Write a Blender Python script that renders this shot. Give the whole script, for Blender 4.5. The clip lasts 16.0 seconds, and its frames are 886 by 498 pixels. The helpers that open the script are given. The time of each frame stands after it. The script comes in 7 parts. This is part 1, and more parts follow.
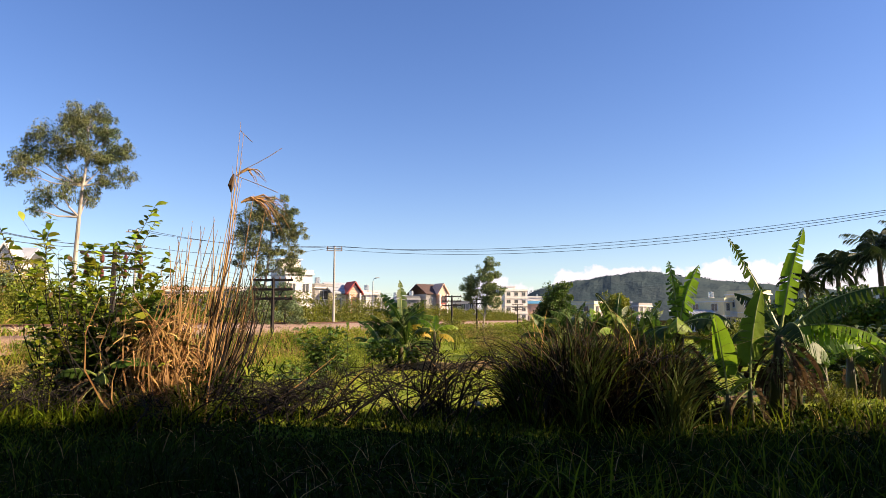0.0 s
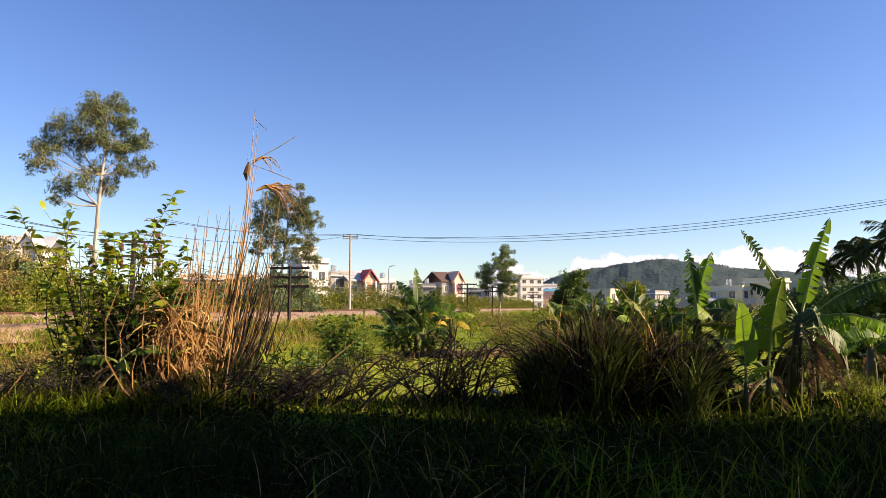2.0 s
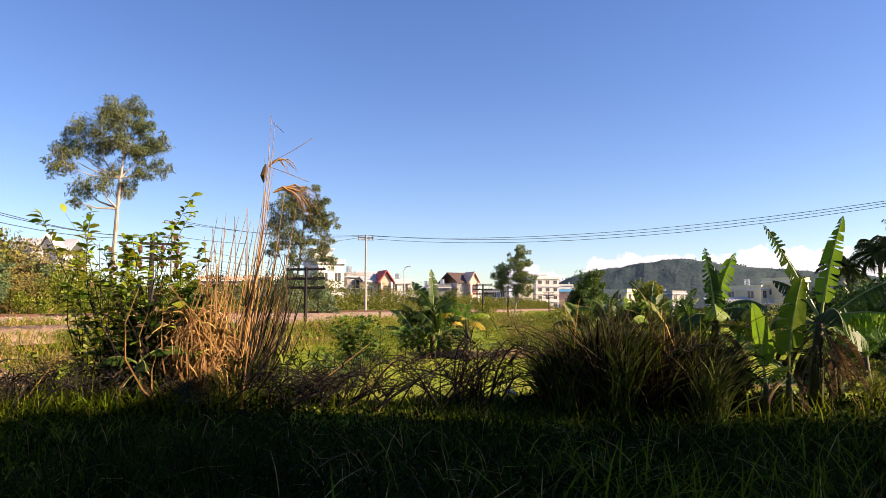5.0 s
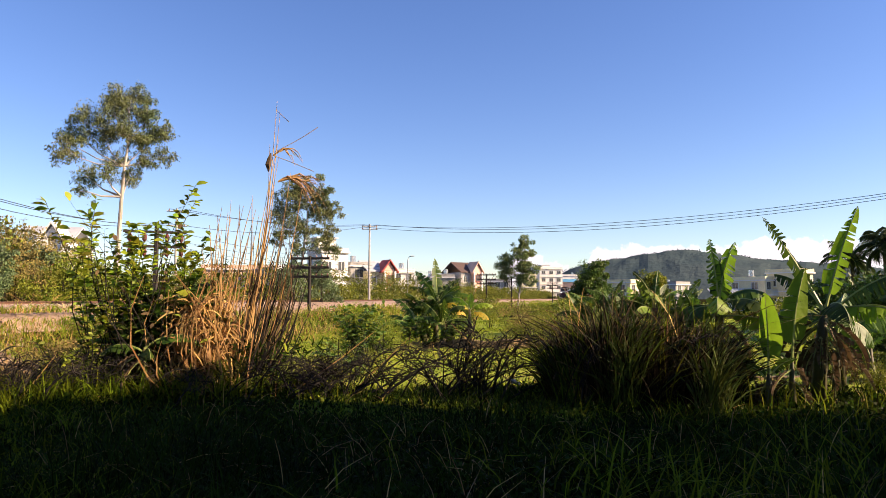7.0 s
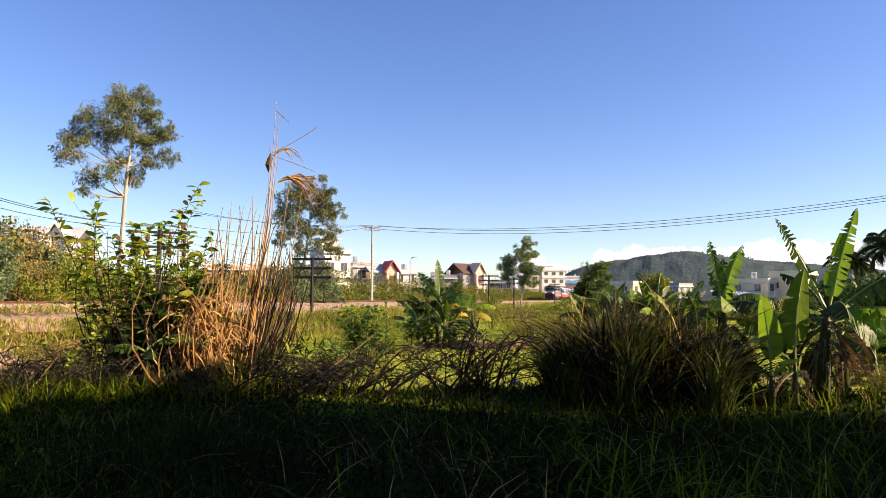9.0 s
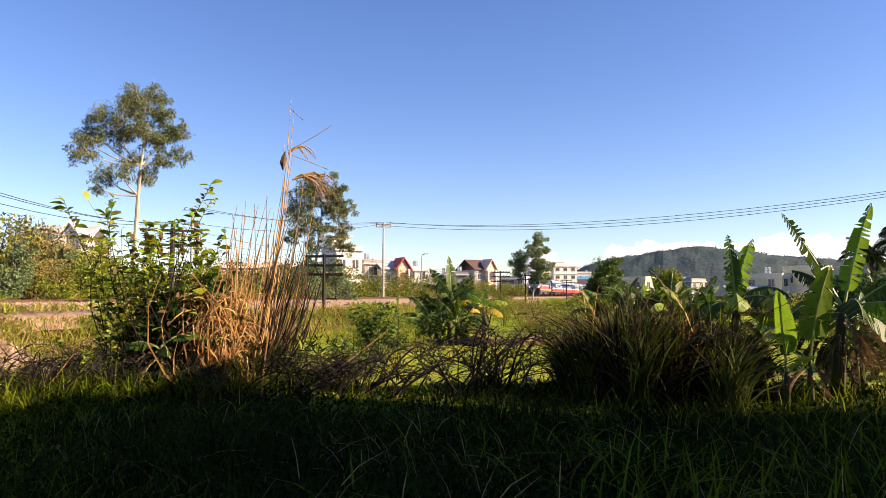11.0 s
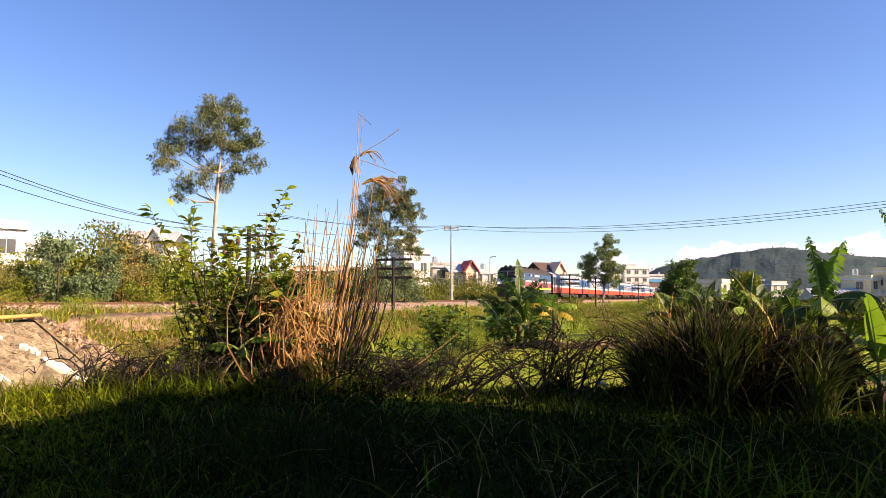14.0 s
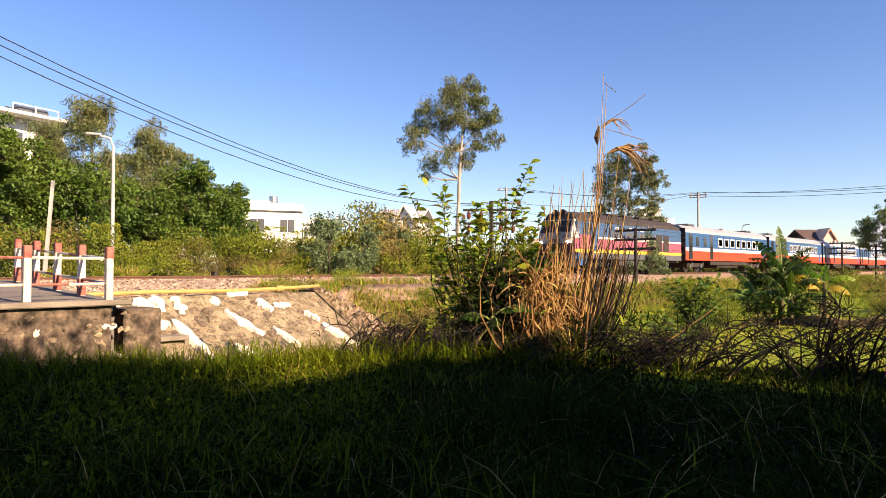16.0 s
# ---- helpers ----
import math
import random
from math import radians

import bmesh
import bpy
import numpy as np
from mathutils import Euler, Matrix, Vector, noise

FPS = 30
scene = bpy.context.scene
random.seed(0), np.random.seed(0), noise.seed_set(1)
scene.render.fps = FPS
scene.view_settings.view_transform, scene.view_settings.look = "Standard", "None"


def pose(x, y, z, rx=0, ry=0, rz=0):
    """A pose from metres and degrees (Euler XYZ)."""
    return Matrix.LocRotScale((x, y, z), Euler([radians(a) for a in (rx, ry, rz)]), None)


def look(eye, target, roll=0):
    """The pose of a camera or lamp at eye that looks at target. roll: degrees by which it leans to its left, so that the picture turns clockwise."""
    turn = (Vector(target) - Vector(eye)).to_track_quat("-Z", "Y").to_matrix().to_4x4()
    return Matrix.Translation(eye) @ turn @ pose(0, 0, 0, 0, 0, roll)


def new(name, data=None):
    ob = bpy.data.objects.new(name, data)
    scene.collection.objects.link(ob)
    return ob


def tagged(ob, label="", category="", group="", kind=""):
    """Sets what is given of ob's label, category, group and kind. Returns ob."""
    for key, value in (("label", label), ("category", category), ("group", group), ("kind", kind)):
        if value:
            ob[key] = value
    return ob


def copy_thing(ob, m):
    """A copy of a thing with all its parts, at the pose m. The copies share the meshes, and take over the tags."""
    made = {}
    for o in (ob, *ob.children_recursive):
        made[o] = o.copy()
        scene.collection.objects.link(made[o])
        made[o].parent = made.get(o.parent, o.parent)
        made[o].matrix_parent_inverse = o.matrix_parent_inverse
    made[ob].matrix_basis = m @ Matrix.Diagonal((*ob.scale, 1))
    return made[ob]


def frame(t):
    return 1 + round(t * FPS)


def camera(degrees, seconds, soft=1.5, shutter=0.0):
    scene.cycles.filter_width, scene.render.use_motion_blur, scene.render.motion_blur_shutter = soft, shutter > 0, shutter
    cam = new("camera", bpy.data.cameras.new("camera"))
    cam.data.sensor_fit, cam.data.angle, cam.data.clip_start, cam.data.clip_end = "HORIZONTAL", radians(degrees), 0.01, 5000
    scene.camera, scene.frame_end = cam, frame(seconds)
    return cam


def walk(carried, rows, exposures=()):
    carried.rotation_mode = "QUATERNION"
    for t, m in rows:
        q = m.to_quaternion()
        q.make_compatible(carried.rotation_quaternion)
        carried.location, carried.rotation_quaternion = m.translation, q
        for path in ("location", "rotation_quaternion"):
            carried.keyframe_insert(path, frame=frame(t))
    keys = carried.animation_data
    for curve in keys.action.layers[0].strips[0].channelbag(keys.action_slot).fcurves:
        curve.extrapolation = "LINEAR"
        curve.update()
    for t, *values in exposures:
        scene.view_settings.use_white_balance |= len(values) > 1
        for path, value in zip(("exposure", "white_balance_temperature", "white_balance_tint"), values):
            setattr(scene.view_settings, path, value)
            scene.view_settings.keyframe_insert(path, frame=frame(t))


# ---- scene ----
PATH = [
    (0.0, 0.000, -0.000, 1.6, 95.91, 0.05, -0.00),
    (0.5, -0.004, -0.000, 1.6, 95.49, -0.25, 0.50),
    (1.0, -0.006, -0.000, 1.6, 95.44, -0.21, 0.80),
    (1.5, -0.005, -0.000, 1.6, 95.33, 0.01, 0.70),
    (2.0, -0.009, -0.000, 1.6, 94.89, 0.05, 1.30),
    (2.5, -0.011, -0.000, 1.6, 94.81, -0.00, 1.53),
    (3.0, -0.013, -0.000, 1.6, 94.94, 0.04, 1.93),
    (3.5, -0.012, -0.000, 1.6, 94.94, -0.32, 1.68),
    (4.0, -0.016, -0.000, 1.6, 95.01, 0.01, 2.24),
    (6.5, -0.019, -0.000, 1.6, 94.36, 0.15, 2.78),
    (7.0, -0.020, -0.001, 1.6, 94.09, -0.11, 2.88),
    (7.5, -0.020, -0.000, 1.6, 94.08, -0.21, 2.81),
    (8.0, -0.021, -0.001, 1.6, 94.16, -0.12, 3.01),
    (8.5, -0.021, -0.001, 1.6, 94.21, -0.22, 3.04),
    (11.0, -0.028, -0.001, 1.6, 93.88, -0.01, 4.04),
    (11.5, -0.033, -0.001, 1.6, 94.03, 0.15, 4.67),
    (12.0, -0.033, -0.001, 1.6, 93.99, 0.02, 4.74),
    (12.5, -0.035, -0.001, 1.6, 93.83, -0.08, 4.95),
    (13.0, -0.040, -0.002, 1.6, 94.20, -0.10, 5.72),
    (13.5, -0.046, -0.003, 1.6, 94.15, -0.03, 6.64),
    (14.0, -0.067, -0.006, 1.6, 94.12, -0.07, 9.70),
    (14.5, -0.082, -0.009, 1.6, 93.75, -0.07, 11.85),
    (15.0, -0.111, -0.016, 1.6, 93.72, -0.04, 16.08),
    (15.5, -0.144, -0.027, 1.6, 92.12, -0.60, 21.05),
    (16.0, -0.197, -0.052, 1.6, 91.80, 0.11, 29.42),
]
cam = camera(65.9, 16.0, soft=0.6)
walk(cam, [(t, pose(*r)) for t, *r in PATH], exposures=[(0.0, 1.34, 6600, 20), (8.0, 1.46, 6700, 22), (13.5, 1.50, 6750, 22), (16.0, 1.44, 6800, 22)])

# ---- light ----
SUN_AZ = 97.0    # compass-like bearing of the sun from +y towards +x
SUN_EL = 27.0
world = bpy.data.worlds.new("sky")
scene.world = world
world.use_nodes = True
_n = world.node_tree.nodes
_sky = _n.new("ShaderNodeTexSky")
_sky.sky_type = "NISHITA"
_sky.sun_disc = False
_sky.sun_elevation = radians(SUN_EL)
_sky.sun_rotation = radians(SUN_AZ)
_sky.air_density = 1.0
_sky.dust_density = 0.3
_sky.ozone_density = 3.0
_l = world.node_tree.links
_n["Background"].inputs["Strength"].default_value = 0.072
_hs = _n.new("ShaderNodeHueSaturation")
_hs.inputs["Saturation"].default_value = 1.18
_hs.inputs["Hue"].default_value = 0.511
_l.new(_sky.outputs["Color"], _hs.inputs["Color"])
# low cumulus over the hill: cloud top height by bearing, ragged by noise
_tc = _n.new("ShaderNodeTexCoord")
_xyz = _n.new("ShaderNodeSeparateXYZ")
_l.new(_tc.outputs["Generated"], _xyz.inputs["Vector"])
_top = _n.new("ShaderNodeValToRGB")
_els = _top.color_ramp.elements
for _pos, _v in ((0.035, 0.0), (0.05, 0.66), (0.075, 0.70), (0.11, 0.54), (0.15, 0.46), (0.17, 0.72), (0.23, 0.77), (0.285, 0.75), (0.33, 0.70), (0.36, 0.80), (0.42, 0.79), (0.5, 0.68), (0.62, 0.5)):
    _e = _els.new(_pos)
    _e.color = (_v, _v, _v, 1)
_els[0].color = _els[-1].color = (0, 0, 0, 1)
_l.new(_xyz.outputs["X"], _top.inputs["Fac"])


def _math(op, a, b):
    m = _n.new("ShaderNodeMath")
    m.operation = op
    for k, v in enumerate((a, b)):
        if isinstance(v, float):
            m.inputs[k].default_value = v
        else:
            _l.new(v, m.inputs[k])
    return m.outputs["Value"]


_nz = _n.new("ShaderNodeTexNoise")
_nz.inputs["Scale"].default_value, _nz.inputs["Detail"].default_value, _nz.inputs["Roughness"].default_value = 55.0, 6, 0.55
_l.new(_tc.outputs["Generated"], _nz.inputs["Vector"])
_h = _math("ADD", _math("MULTIPLY", _top.outputs["Color"], 0.1), _math("MULTIPLY", _math("SUBTRACT", _nz.outputs["Fac"], 0.5), 0.045))
_den = _math("DIVIDE", _math("SUBTRACT", _h, _xyz.outputs["Z"]), 0.007)
_fr = _n.new("ShaderNodeMath")
_fr.operation, _fr.use_clamp = "MULTIPLY", True
_l.new(_den, _fr.inputs[0])
_front = _n.new("ShaderNodeMath")
_front.operation = "GREATER_THAN"
_l.new(_xyz.outputs["Y"], _front.inputs[0])
_front.inputs[1].default_value = 0.0
_l.new(_front.outputs["Value"], _fr.inputs[1])
_mx = _n.new("ShaderNodeMixRGB")
_l.new(_math("MULTIPLY", _fr.outputs["Value"], 0.9), _mx.inputs["Fac"])
_l.new(_hs.outputs["Color"], _mx.inputs["Color1"])
_mx.inputs["Color2"].default_value = (6.0, 5.8, 5.9, 1)
_l.new(_mx.outputs["Color"], _n["Background"].inputs["Color"])
_sd = bpy.data.lights.new("sun", "SUN")
_sd.energy, _sd.angle, _sd.color = 5.0, radians(0.53), (1.0, 0.80, 0.52)
sun = new("sun", _sd)
_a, _e = radians(SUN_AZ), radians(SUN_EL)
sun.matrix_world = look((math.sin(_a) * math.cos(_e) * 100, math.cos(_a) * math.cos(_e) * 100, math.sin(_e) * 100), (0, 0, 0))

# ---- materials ----
def mat(name, c1, c2=None, scale=3.0, rough=0.7, metal=0.0, bump=0.2, bscale=None, spec=0.3, island=0.0, obj=0.0, fine=0.25, transl=0.0):
    """Principled surface: two colours mixed by coarse noise, fine grain, bump, and a shift from piece to piece."""
    m = bpy.data.materials.new(name)
    m.use_nodes = True
    nt = m.node_tree
    n, l = nt.nodes, nt.links
    b = n["Principled BSDF"]
    c2 = c2 or tuple(v * 0.7 for v in c1)
    tc = n.new("ShaderNodeTexCoord")
    n1 = n.new("ShaderNodeTexNoise")
    n1.inputs["Scale"].default_value, n1.inputs["Detail"].default_value = scale, 5
    l.new(tc.outputs["Object"], n1.inputs["Vector"])
    ramp = n.new("ShaderNodeValToRGB")
    ramp.color_ramp.elements[0].position, ramp.color_ramp.elements[1].position = 0.32, 0.68
    ramp.color_ramp.elements[0].color, ramp.color_ramp.elements[1].color = (*c1, 1), (*c2, 1)
    l.new(n1.outputs["Fac"], ramp.inputs["Fac"])
    n2 = n.new("ShaderNodeTexNoise")
    n2.inputs["Scale"].default_value, n2.inputs["Detail"].default_value = (bscale or scale * 9), 4
    l.new(tc.outputs["Object"], n2.inputs["Vector"])
    mr = n.new("ShaderNodeMapRange")
    mr.inputs["To Min"].default_value, mr.inputs["To Max"].default_value = 1 - fine, 1 + fine
    l.new(n2.outputs["Fac"], mr.inputs["Value"])
    hsv = n.new("ShaderNodeHueSaturation")
    l.new(ramp.outputs["Color"], hsv.inputs["Color"])
    last = mr.outputs["Result"]
    for amount, kind, sock in ((island, "ShaderNodeNewGeometry", "Random Per Island"), (obj, "ShaderNodeObjectInfo", "Random")):
        if amount:
            g = n.new(kind)
            r = n.new("ShaderNodeMapRange")
            r.inputs["To Min"].default_value, r.inputs["To Max"].default_value = 1 - amount, 1 + amount
            l.new(g.outputs[sock], r.inputs["Value"])
            mul = n.new("ShaderNodeMath")
            mul.operation = "MULTIPLY"
            l.new(last, mul.inputs[0])
            l.new(r.outputs["Result"], mul.inputs[1])
            last = mul.outputs["Value"]
            h = n.new("ShaderNodeMapRange")
            h.inputs["To Min"].default_value, h.inputs["To Max"].default_value = 0.5 - amount * 0.04, 0.5 + amount * 0.04
            l.new(g.outputs[sock], h.inputs["Value"])
            l.new(h.outputs["Result"], hsv.inputs["Hue"])
    l.new(last, hsv.inputs["Value"])
    l.new(hsv.outputs["Color"], b.inputs["Base Color"])
    b.inputs["Roughness"].default_value, b.inputs["Metallic"].default_value = rough, metal
    b.inputs["Specular IOR Level"].default_value = spec
    if bump:
        bp = n.new("ShaderNodeBump")
        bp.inputs["Strength"].default_value, bp.inputs["Distance"].default_value = bump, 0.02
        l.new(n2.outputs["Fac"], bp.inputs["Height"])
        l.new(bp.outputs["Normal"], b.inputs["Normal"])
    if transl:
        t = n.new("ShaderNodeBsdfTranslucent")
        l.new(hsv.outputs["Color"], t.inputs["Color"])
        mx = n.new("ShaderNodeMixShader")
        mx.inputs["Fac"].default_value = transl
        l.new(b.outputs["BSDF"], mx.inputs[1])
        l.new(t.outputs["BSDF"], mx.inputs[2])
        l.new(mx.outputs["Shader"], n["Material Output"].inputs["Surface"])
    return m


def glow(name, c, strength):
    m = mat(name, c, c, bump=0)
    b = m.node_tree.nodes["Principled BSDF"]
    b.inputs["Emission Color"].default_value, b.inputs["Emission Strength"].default_value = (*c, 1), strength
    return m


# Earth and weeds, blackened for the unlit gaps between grass blades.
M_GROUND = mat("earth_and_weeds_shaded", (0.022, 0.017, 0.009), (0.014, 0.020, 0.004), 0.35, 1.0, bump=0.6, bscale=6, spec=0.0, fine=0.5)
# One grass in two tones: near-black for the shaded bank, bright where sun falls.
M_GRASS_SHADED = mat("grass_blade", (0.008, 0.017, 0.002), (0.032, 0.052, 0.005), 0.8, 0.5, bump=0, island=0.7, transl=0.4, spec=0.04)
M_GRASS_LIT = mat("sunny_grass_blade", (0.075, 0.115, 0.006), (0.15, 0.17, 0.010), 0.8, 0.8, bump=0, island=0.5, transl=0.4, spec=0.04)
# Cane and dead blades near-black, so their colour carries the mound's inner shade.
M_CANE = mat("cane_leaf_shaded", (0.020, 0.036, 0.006), (0.06, 0.075, 0.012), 0.8, 0.6, bump=0, island=0.6, transl=0.25, spec=0.2)
M_DEAD_SHADED = mat("dead_blade_shaded", (0.022, 0.015, 0.008), (0.012, 0.009, 0.006), 2, 0.9, bump=0, island=0.5, transl=0.15, spec=0.05)
M_STRAW = mat("dry_straw", (0.52, 0.33, 0.12), (0.30, 0.16, 0.055), 2.0, 0.7, bump=0, island=0.4, transl=0.2)
M_WEED = mat("weed_leaf", (0.135, 0.215, 0.010), (0.24, 0.275, 0.016), 0.25, 0.6, bump=0, island=0.4, transl=0.35)
M_CARPET = mat("creeping_mat", (0.14, 0.19, 0.012), (0.22, 0.25, 0.018), 0.5, 0.7, bump=1.0, bscale=14, fine=0.6, spec=0.1)
M_BUSH = mat("bush_leaf", (0.09, 0.14, 0.010), (0.22, 0.22, 0.018), 0.5, 0.6, bump=0, island=0.5, obj=0.25, transl=0.3)
M_DRYBUSH = mat("dry_scrub_leaf", (0.22, 0.15, 0.055), (0.15, 0.15, 0.03), 0.5, 0.8, bump=0, island=0.5, obj=0.2, transl=0.25)
M_EUC = mat("eucalyptus_leaf", (0.085, 0.125, 0.045), (0.17, 0.17, 0.06), 0.35, 0.5, bump=0, island=0.5, transl=0.25)
M_EUCBLUE = mat("young_eucalyptus_leaf", (0.13, 0.18, 0.085), (0.10, 0.15, 0.05), 0.5, 0.5, bump=0, island=0.4, transl=0.25)
M_TREE3 = mat("fresh_eucalyptus_leaf", (0.11, 0.17, 0.055), (0.17, 0.20, 0.06), 0.35, 0.5, bump=0, island=0.5, transl=0.3)
M_DARKLEAF = mat("dense_tree_leaf", (0.045, 0.092, 0.012), (0.10, 0.15, 0.017), 0.4, 0.5, bump=0, island=0.5, transl=0.25)
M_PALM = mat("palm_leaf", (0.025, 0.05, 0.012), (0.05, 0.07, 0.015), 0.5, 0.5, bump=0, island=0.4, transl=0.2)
# Lit and shaded tone of one banana leaf, chosen leaf by leaf.
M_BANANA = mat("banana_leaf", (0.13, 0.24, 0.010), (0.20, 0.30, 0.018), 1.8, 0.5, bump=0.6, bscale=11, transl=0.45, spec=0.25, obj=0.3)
M_BANANA_SHADED = mat("banana_leaf_shaded", (0.034, 0.074, 0.009), (0.068, 0.118, 0.013), 1.8, 0.5, bump=0.6, bscale=11, transl=0.35, spec=0.25, obj=0.4)
M_BANANA_YEL = mat("banana_leaf_yellowed", (0.50, 0.30, 0.02), (0.35, 0.30, 0.03), 2.0, 0.6, bump=0.1, transl=0.35)
M_RIB = mat("banana_rib", (0.20, 0.26, 0.06), (0.28, 0.30, 0.10), 3, 0.5, bump=0)
M_BANSTEM = mat("banana_stem", (0.045, 0.055, 0.015), (0.075, 0.05, 0.022), 2.5, 0.6)
M_DRYLEAF = mat("withered_leaf", (0.17, 0.11, 0.05), (0.07, 0.045, 0.024), 3, 0.85, bump=0.3, island=0.3, transl=0.2)
M_SHRUBLEAF = mat("shrub_leaf", (0.09, 0.15, 0.010), (0.30, 0.31, 0.020), 2.6, 0.5, bump=0, island=0.7, transl=0.4, spec=0.2)
# Twigs set almost black, shade and backlight included in the colour.
M_TWIG = mat("bare_twig_shaded", (0.016, 0.012, 0.009), (0.009, 0.007, 0.006), 6, 0.9, bump=0, island=0.4)
M_BARK = mat("pale_bark", (0.42, 0.38, 0.32), (0.28, 0.23, 0.18), 1.5, 0.85, bump=0.4, bscale=12)
M_BARKD = mat("dark_bark", (0.10, 0.075, 0.05), (0.06, 0.05, 0.035), 2.5, 0.9, bump=0.5, bscale=15)
M_BALLAST = mat("ballast_bed", (0.34, 0.235, 0.165), (0.24, 0.165, 0.12), 1.5, 0.95, bump=0.9, bscale=18, fine=0.5)
M_STONE = mat("ballast_stone", (0.36, 0.27, 0.21), (0.24, 0.18, 0.14), 2, 0.9, bump=0.3, island=0.4)
M_RAIL = mat("rusty_rail", (0.13, 0.065, 0.04), (0.09, 0.05, 0.035), 2, 0.6, metal=0.4)
M_SLEEPER = mat("concrete_sleeper", (0.28, 0.25, 0.22), (0.20, 0.17, 0.15), 3, 0.9, bump=0.3, obj=0.2)
M_MAROON = mat("nose_dark_maroon", (0.045, 0.014, 0.02), (0.07, 0.022, 0.028), 1, 0.45, bump=0.02)
M_OLDWALL = mat("old_wall_masonry", (0.21, 0.16, 0.11), (0.016, 0.013, 0.010), 4.5, 0.95, bump=1.0, bscale=16, obj=0.3, fine=0.9)
M_CONC = mat("weathered_concrete", (0.28, 0.24, 0.19), (0.13, 0.11, 0.085), 1.3, 0.9, bump=0.5, bscale=25)
M_MASONRY = mat("rubble_masonry", (0.27, 0.205, 0.135), (0.085, 0.065, 0.042), 2.4, 0.9, bump=1.0, bscale=20, island=0.3, obj=0.35, fine=0.75)
M_LIME = mat("white_mortar", (0.78, 0.73, 0.62), (0.55, 0.47, 0.36), 6, 0.9, bump=0.5)
M_YPIPE = mat("yellow_pipe_paint", (0.42, 0.29, 0.08), (0.27, 0.19, 0.07), 4, 0.5)
M_REDPAINT = mat("red_paint_worn", (0.19, 0.04, 0.03), (0.30, 0.13, 0.10), 7, 0.6, fine=0.4)
M_WHITEPAINT = mat("white_paint_worn", (0.66, 0.60, 0.52), (0.42, 0.35, 0.28), 6, 0.6)
M_BLUE = mat("train_blue", (0.022, 0.078, 0.20), (0.03, 0.095, 0.225), 0.7, 0.35, bump=0.02, spec=0.5)
M_LOCOBLUE = mat("locomotive_blue", (0.03, 0.072, 0.16), (0.042, 0.09, 0.185), 0.8, 0.35, bump=0.02, spec=0.5)
M_PINK = mat("locomotive_maroon", (0.25, 0.066, 0.10), (0.29, 0.09, 0.12), 0.8, 0.4, bump=0.02)
M_YELLOW = mat("train_yellow", (0.72, 0.50, 0.05), None, 1, 0.4, bump=0.02)
M_TRAINWHITE = mat("train_white", (0.72, 0.70, 0.66), (0.62, 0.60, 0.56), 1, 0.4, bump=0.02)
M_TRAINRED = mat("train_orange_red", (0.52, 0.06, 0.022), (0.45, 0.05, 0.02), 0.8, 0.4, bump=0.02)
M_GREY = mat("train_grey", (0.085, 0.09, 0.105), (0.06, 0.065, 0.075), 2, 0.6)
M_BLACK = mat("under_frame_black", (0.02, 0.018, 0.017), (0.045, 0.035, 0.03), 4, 0.7)
M_SILVER = mat("coach_roof_silver", (0.38, 0.38, 0.39), (0.28, 0.28, 0.29), 1.5, 0.45, metal=0.2)
M_GLASSD = mat("dark_glazing", (0.02, 0.025, 0.03), (0.03, 0.035, 0.04), 1, 0.08, bump=0, spec=0.6)
M_NOSE = mat("nose_grey_white", (0.36, 0.35, 0.34), (0.26, 0.25, 0.245), 1.5, 0.45, bump=0.02)
M_WALLW = mat("white_render", (0.70, 0.68, 0.65), (0.62, 0.60, 0.56), 0.5, 0.9, bump=0.1, obj=0.06)
M_WALLC = mat("cream_render", (0.72, 0.62, 0.38), (0.66, 0.58, 0.36), 0.5, 0.9, bump=0.1)
M_WALLG = mat("grey_render", (0.34, 0.33, 0.31), (0.26, 0.25, 0.24), 0.6, 0.95, bump=0.2)
M_WALLP = mat("peach_render", (0.70, 0.46, 0.34), (0.62, 0.40, 0.30), 0.6, 0.9, bump=0.1)
M_ROOFT = mat("brown_roof_tile", (0.11, 0.07, 0.06), (0.075, 0.05, 0.042), 2, 0.8, bump=0.5)
M_ROOFR = mat("red_roof_trim", (0.42, 0.08, 0.07), (0.34, 0.07, 0.06), 2, 0.7)
M_ROOFB = mat("blue_metal_roof", (0.13, 0.38, 0.52), (0.10, 0.32, 0.46), 1, 0.5)
M_TIN = mat("grey_metal_roof", (0.42, 0.44, 0.46), (0.34, 0.36, 0.38), 1, 0.5)
M_WIN = mat("house_window", (0.05, 0.055, 0.06), (0.08, 0.08, 0.08), 1, 0.15, bump=0, spec=0.5)
M_POLE = mat("concrete_pole", (0.38, 0.36, 0.33), (0.30, 0.28, 0.26), 2, 0.9)
M_WOODPOLE = mat("dark_pole", (0.035, 0.027, 0.022), (0.022, 0.019, 0.017), 3, 0.85)
M_WIRE = mat("wire", (0.03, 0.03, 0.03), None, 1, 0.6, bump=0)
M_PORC = mat("brown_porcelain", (0.14, 0.04, 0.03), None, 1, 0.3, bump=0)
# Woodland green greyed and blued: the air's haze is part of this colour.
M_HILL = mat("hazed_wooded_hill", (0.045, 0.068, 0.076), (0.062, 0.084, 0.088), 0.012, 1.0, bump=0.45, bscale=0.09, spec=0.0, fine=0.18)
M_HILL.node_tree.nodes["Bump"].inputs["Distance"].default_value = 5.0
M_PALELEAF = mat("pale_yellow_leaf", (0.42, 0.46, 0.05), (0.34, 0.42, 0.05), 3, 0.5, bump=0, island=0.2, transl=0.45)
